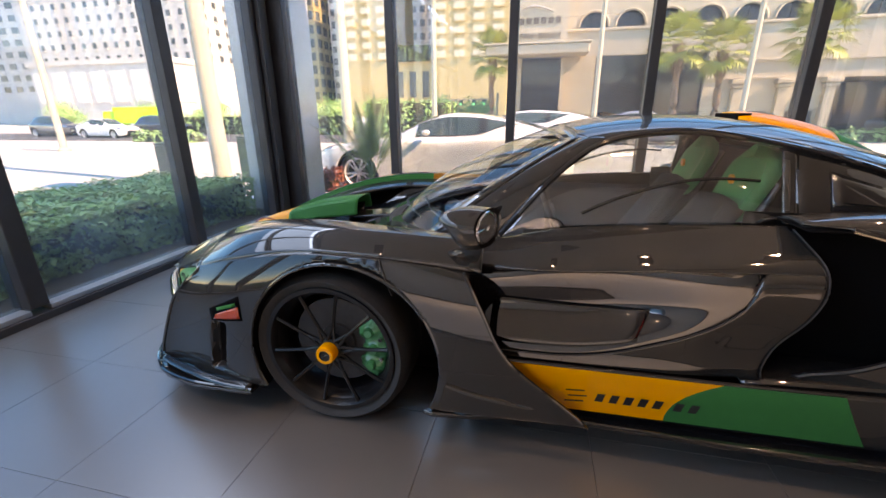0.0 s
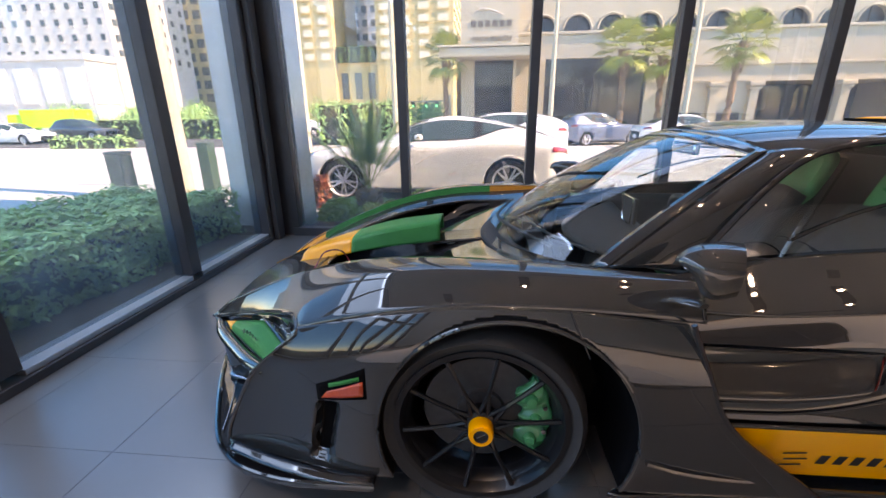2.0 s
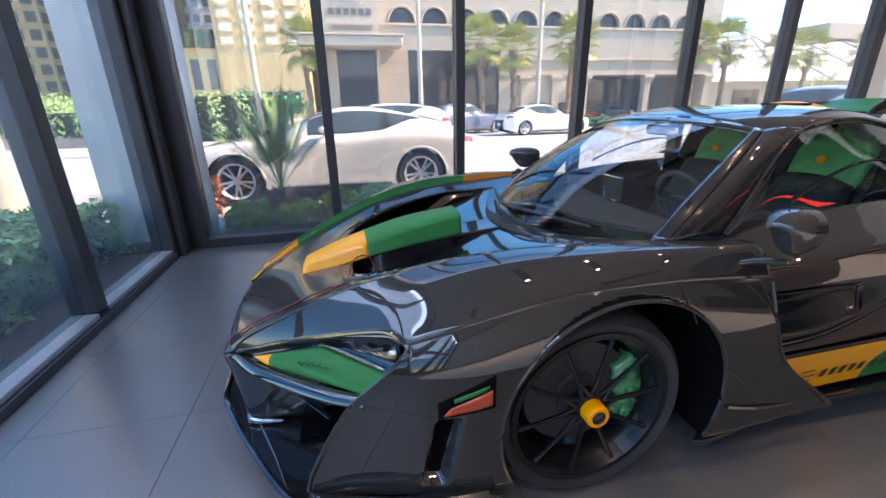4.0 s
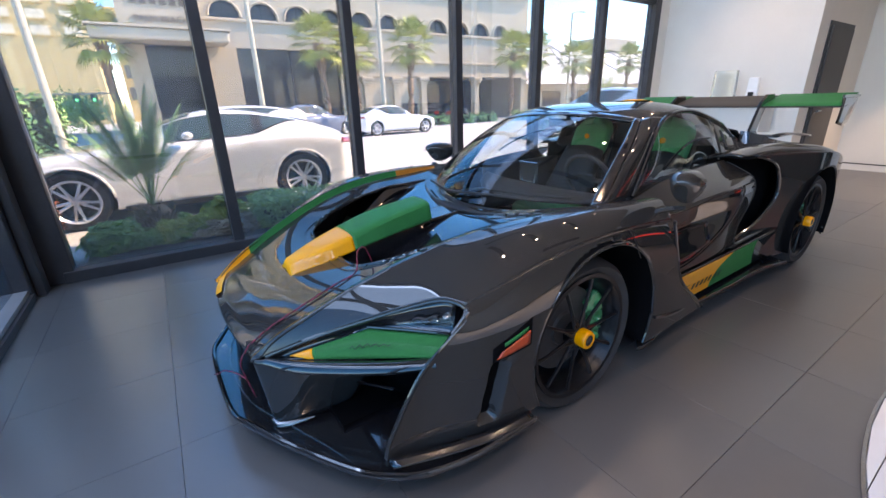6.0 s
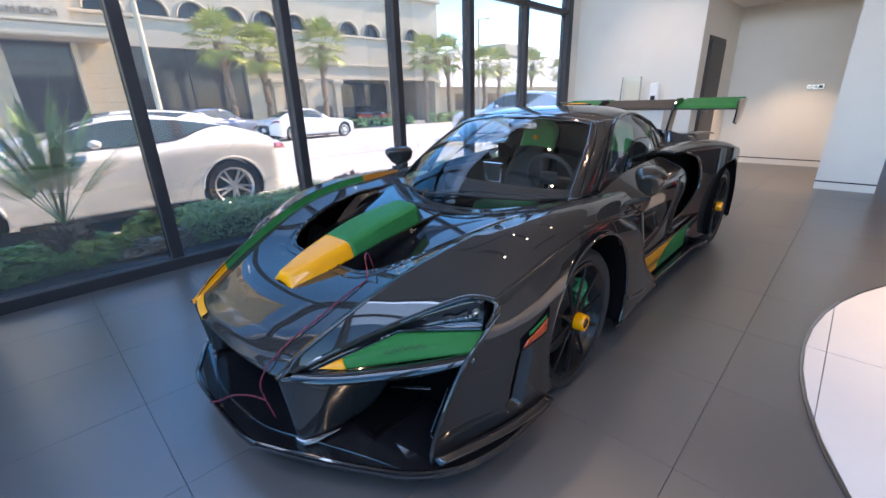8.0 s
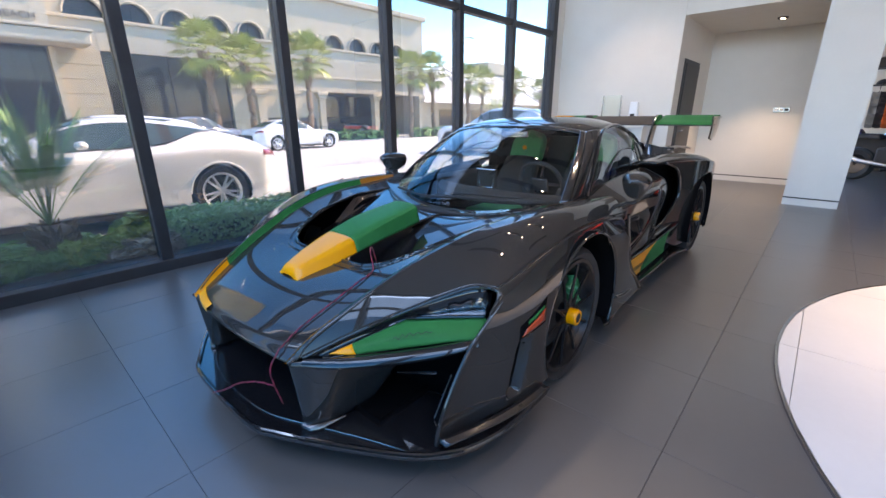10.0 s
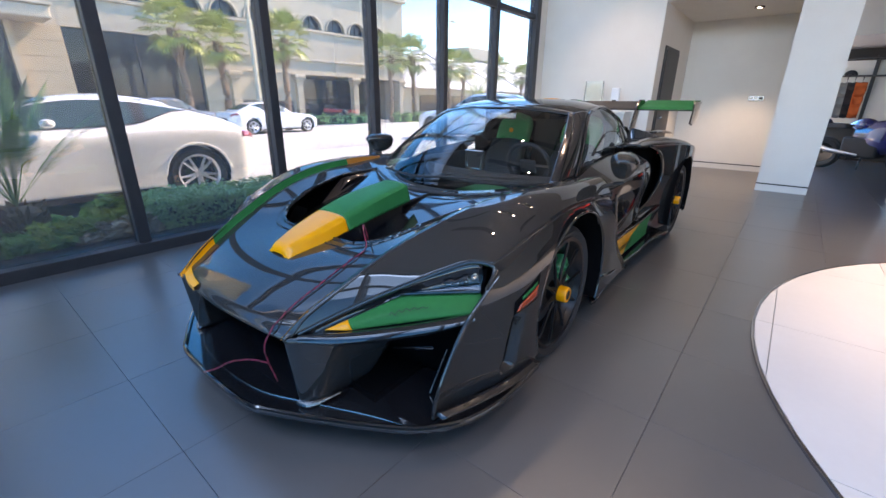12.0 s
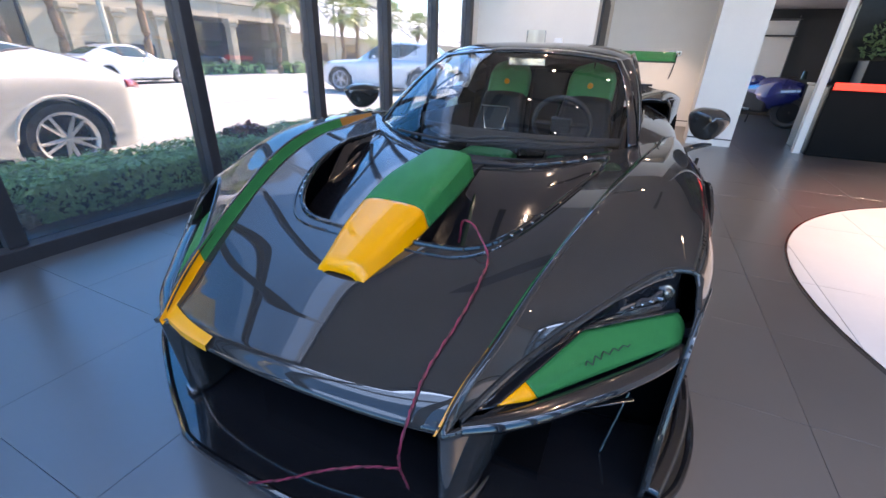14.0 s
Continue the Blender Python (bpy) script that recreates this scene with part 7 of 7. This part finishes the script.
part("roof_lantern", box((55, 40, 7.6), (64, 44, 9.3)), M_TRIMST, low, smooth=False, bevel=0.1)
for k in range(8):
    part("window", box((36 + k * 6, 32.93, 0.2), (39 + k * 6, 33.0, 2.0)), M_STOREGLASS, low, smooth=False)

# ---- towers ----


def tower(name, label, x0, x1, y0, y1, z1, paint, nx, nz, wx, wz, zlo=3.0, side=True, group="distant towers", glass=None):
    """A tower block with recessed-looking window bays on its two visible faces."""
    t = thing(name, label, "building", group)
    part("wall", box((x0, y0, -0.6), (x1, y1, z1)), paint, t, smooth=False)
    part("roof", box((x0 - 0.3, y0 - 0.3, z1), (x1 + 0.3, y1 + 0.3, z1 + 0.8)), paint, t, smooth=False)
    dx, dz = (x1 - x0) / nx, (z1 - zlo) / nz
    w = bmesh.new()
    sl = bmesh.new()
    for i in range(nx):
        for j in range(nz):
            cx, cz = x0 + (i + 0.5) * dx, zlo + (j + 0.5) * dz
            box((cx - dx * wx / 2, y0 - 0.10, cz - dz * wz / 2), (cx + dx * wx / 2, y0 + 0.15, cz + dz * wz / 2), w)
            box((cx - dx * wx / 2 - 0.1, y0 - 0.25, cz - dz * wz / 2 - 0.16), (cx + dx * wx / 2 + 0.1, y0, cz - dz * wz / 2 - 0.02), sl)
    if side:
        ny = max(2, int((y1 - y0) / dx))
        dy = (y1 - y0) / ny
        for i in range(ny):
            for j in range(nz):
                cy, cz = y0 + (i + 0.5) * dy, zlo + (j + 0.5) * dz
                box((x1 - 0.15, cy - dy * wx / 2, cz - dz * wz / 2), (x1 + 0.10, cy + dy * wx / 2, cz + dz * wz / 2), w)
                box((x1, cy - dy * wx / 2 - 0.1, cz - dz * wz / 2 - 0.16), (x1 + 0.25, cy + dy * wx / 2 + 0.1, cz - dz * wz / 2 - 0.02), sl)
    tagged(part("windows", w, glass or M_WINDOW, t, "rows of pale panels" if glass else "rows of dark windows", smooth=False), kind="stuff")
    tagged(part("window_sills", sl, paint, t, smooth=False), kind="stuff")
    return t


tower("white_tower", "tall white apartment tower with small square windows", -92, -56.5, 62, 80, 46, M_WTOWER, 15, 17, 0.30, 0.44, 9.8)
tower("white_podium", "long white podium block at the tower's foot", -86, -57, 57, 62, 9.3, M_WTOWER, 7, 1, 0.7, 0.7, 2.5, glass=M_PALEWALL)
tower("grey_tower", "white tower behind with balconies", -130, -96, 75, 95, 30, M_WTOWER, 9, 10, 0.5, 0.5, 6)
tower("cream_club", "cream arcaded block with a red roof line", -86, -68, 90, 100, 13, M_YTOWER, 6, 2, 0.5, 0.62, 2.0, False)
tower("balcony_tower", "slim yellow and white balcony tower", -66, -50, 92, 106, 60, M_YTOWER, 6, 20, 0.62, 0.62, 4.0)
tower("white_slab", "white slab tower with close balconies", -48, -37, 95, 110, 60, M_WTOWER, 5, 22, 0.62, 0.55, 4.0)
tower("yellow_tower", "broad yellow tower with pale panel bays", -33, -24.8, 70, 84, 48, M_YTOWER, 3, 22, 0.55, 0.55, 9.6, False, glass=M_PALEPANEL)
tower("yellow_link", "low yellow link block with terrace planting", -24.7, -17.8, 71, 84, 9.4, M_YTOWER, 3, 1, 0.5, 0.6, 2.5, False)
tower("yellow_tower", "broad yellow tower with pale panel bays", -17.6, -5.2, 70, 100, 48, M_YTOWER, 4, 22, 0.55, 0.55, 9.6, glass=M_PALEPANEL)
tower("far_white_block", "white terraced tower rising behind the yellow one", -34, -17, 105, 118, 38, M_WTOWER, 8, 12, 0.6, 0.5, 3.0, False)
tower("yellow_annex", "yellow street block beside the tower", -3.2, 1.0, 78, 110, 14, M_YTOWER, 3, 4, 0.5, 0.6, 2.0)
shrub((-24.5, 70.2, 9.5), (-18.0, 71.5, 12.0), 900, 41, "green planting on the tower terrace")

signal = thing("traffic_signal", "traffic signal arm with three heads showing green", "traffic light", m=pose(0, 34.0, -0.4))
part("mast", tube([(-2.9, 0, 0), (-2.9, 0, 3.2)], [0.12, 0.09], 10), M_POLE, signal)
part("arm", tube([(-2.9, 0, 2.75), (-5.0, 0, 2.72), (-7.4, 0, 2.70)], [0.06, 0.05, 0.04], 8), M_POLE, signal)
for x in (-5.95, -4.85, -3.98):
    hd = part("signal_head", box((x - 0.16, -0.14, 2.25), (x + 0.16, 0.10, 2.70)), M_GREENBOX, signal, "dark green signal head", bevel=0.02)
    part("lens", lathe([(0.0, -0.155), (0.09, -0.15), (0.10, -0.13)], 14), M_GOLIGHT, hd, "lit green lens").location = (x, 0, 2.36)

# ---- floor tiles, each a piece of its own ----
TX, TY = 0.636, 0.636
tiles = thing("floor", "large matt grey porcelain floor tiles with thin joints", "floor", kind="structure")
tile_mesh = None
far = bmesh.new()
for i in range(-2, 26):
    for j in range(-13, 5):
        x0, y0 = -1.472 + i * TX, 0.487 + j * TY
        x1, y1 = x0 + TX, y0 + TY
        x0, x1, y0, y1 = max(x0, X0), min(x1, 12.9), max(y0, YS), min(y1, Y1)
        if x1 - x0 < 0.02 or y1 - y0 < 0.02:
            continue
        g = 0.0009
        cx, cy = (x0 + x1) / 2, (y0 + y1) / 2
        if math.hypot(cx - DC[0], cy - DC[1]) < DR - 0.45:
            continue
        whole = abs(x1 - x0 - TX) < 1e-6 and abs(y1 - y0 - TY) < 1e-6
        if cx < 6.2 and cy > -4.2:
            if whole and tile_mesh:
                ob = new("tile", tile_mesh)
                ob.parent = tiles
            else:
                bm = box((-(x1 - x0) / 2 + g, -(y1 - y0) / 2 + g, -0.013), ((x1 - x0) / 2 - g, (y1 - y0) / 2 - g, 0.0))
                top = [e for e in bm.edges if all(v.co.z > -0.001 for v in e.verts)]
                bmesh.ops.bevel(bm, geom=top, offset=0.0003, segments=1, affect="EDGES")
                ob = part("tile", bm, M_TILE, tiles, smooth=False)
                if whole:
                    tile_mesh = ob.data
            ob.location = (cx, cy, 0.0002 * ((i * 7 + j * 3) % 3))
        else:
            box((x0 + g, y0 + g, -0.013), (x1 - g, y1 - g, 0.0), far)
tagged(part("tile_field", far, M_TILE, tiles, smooth=False), kind="stuff")
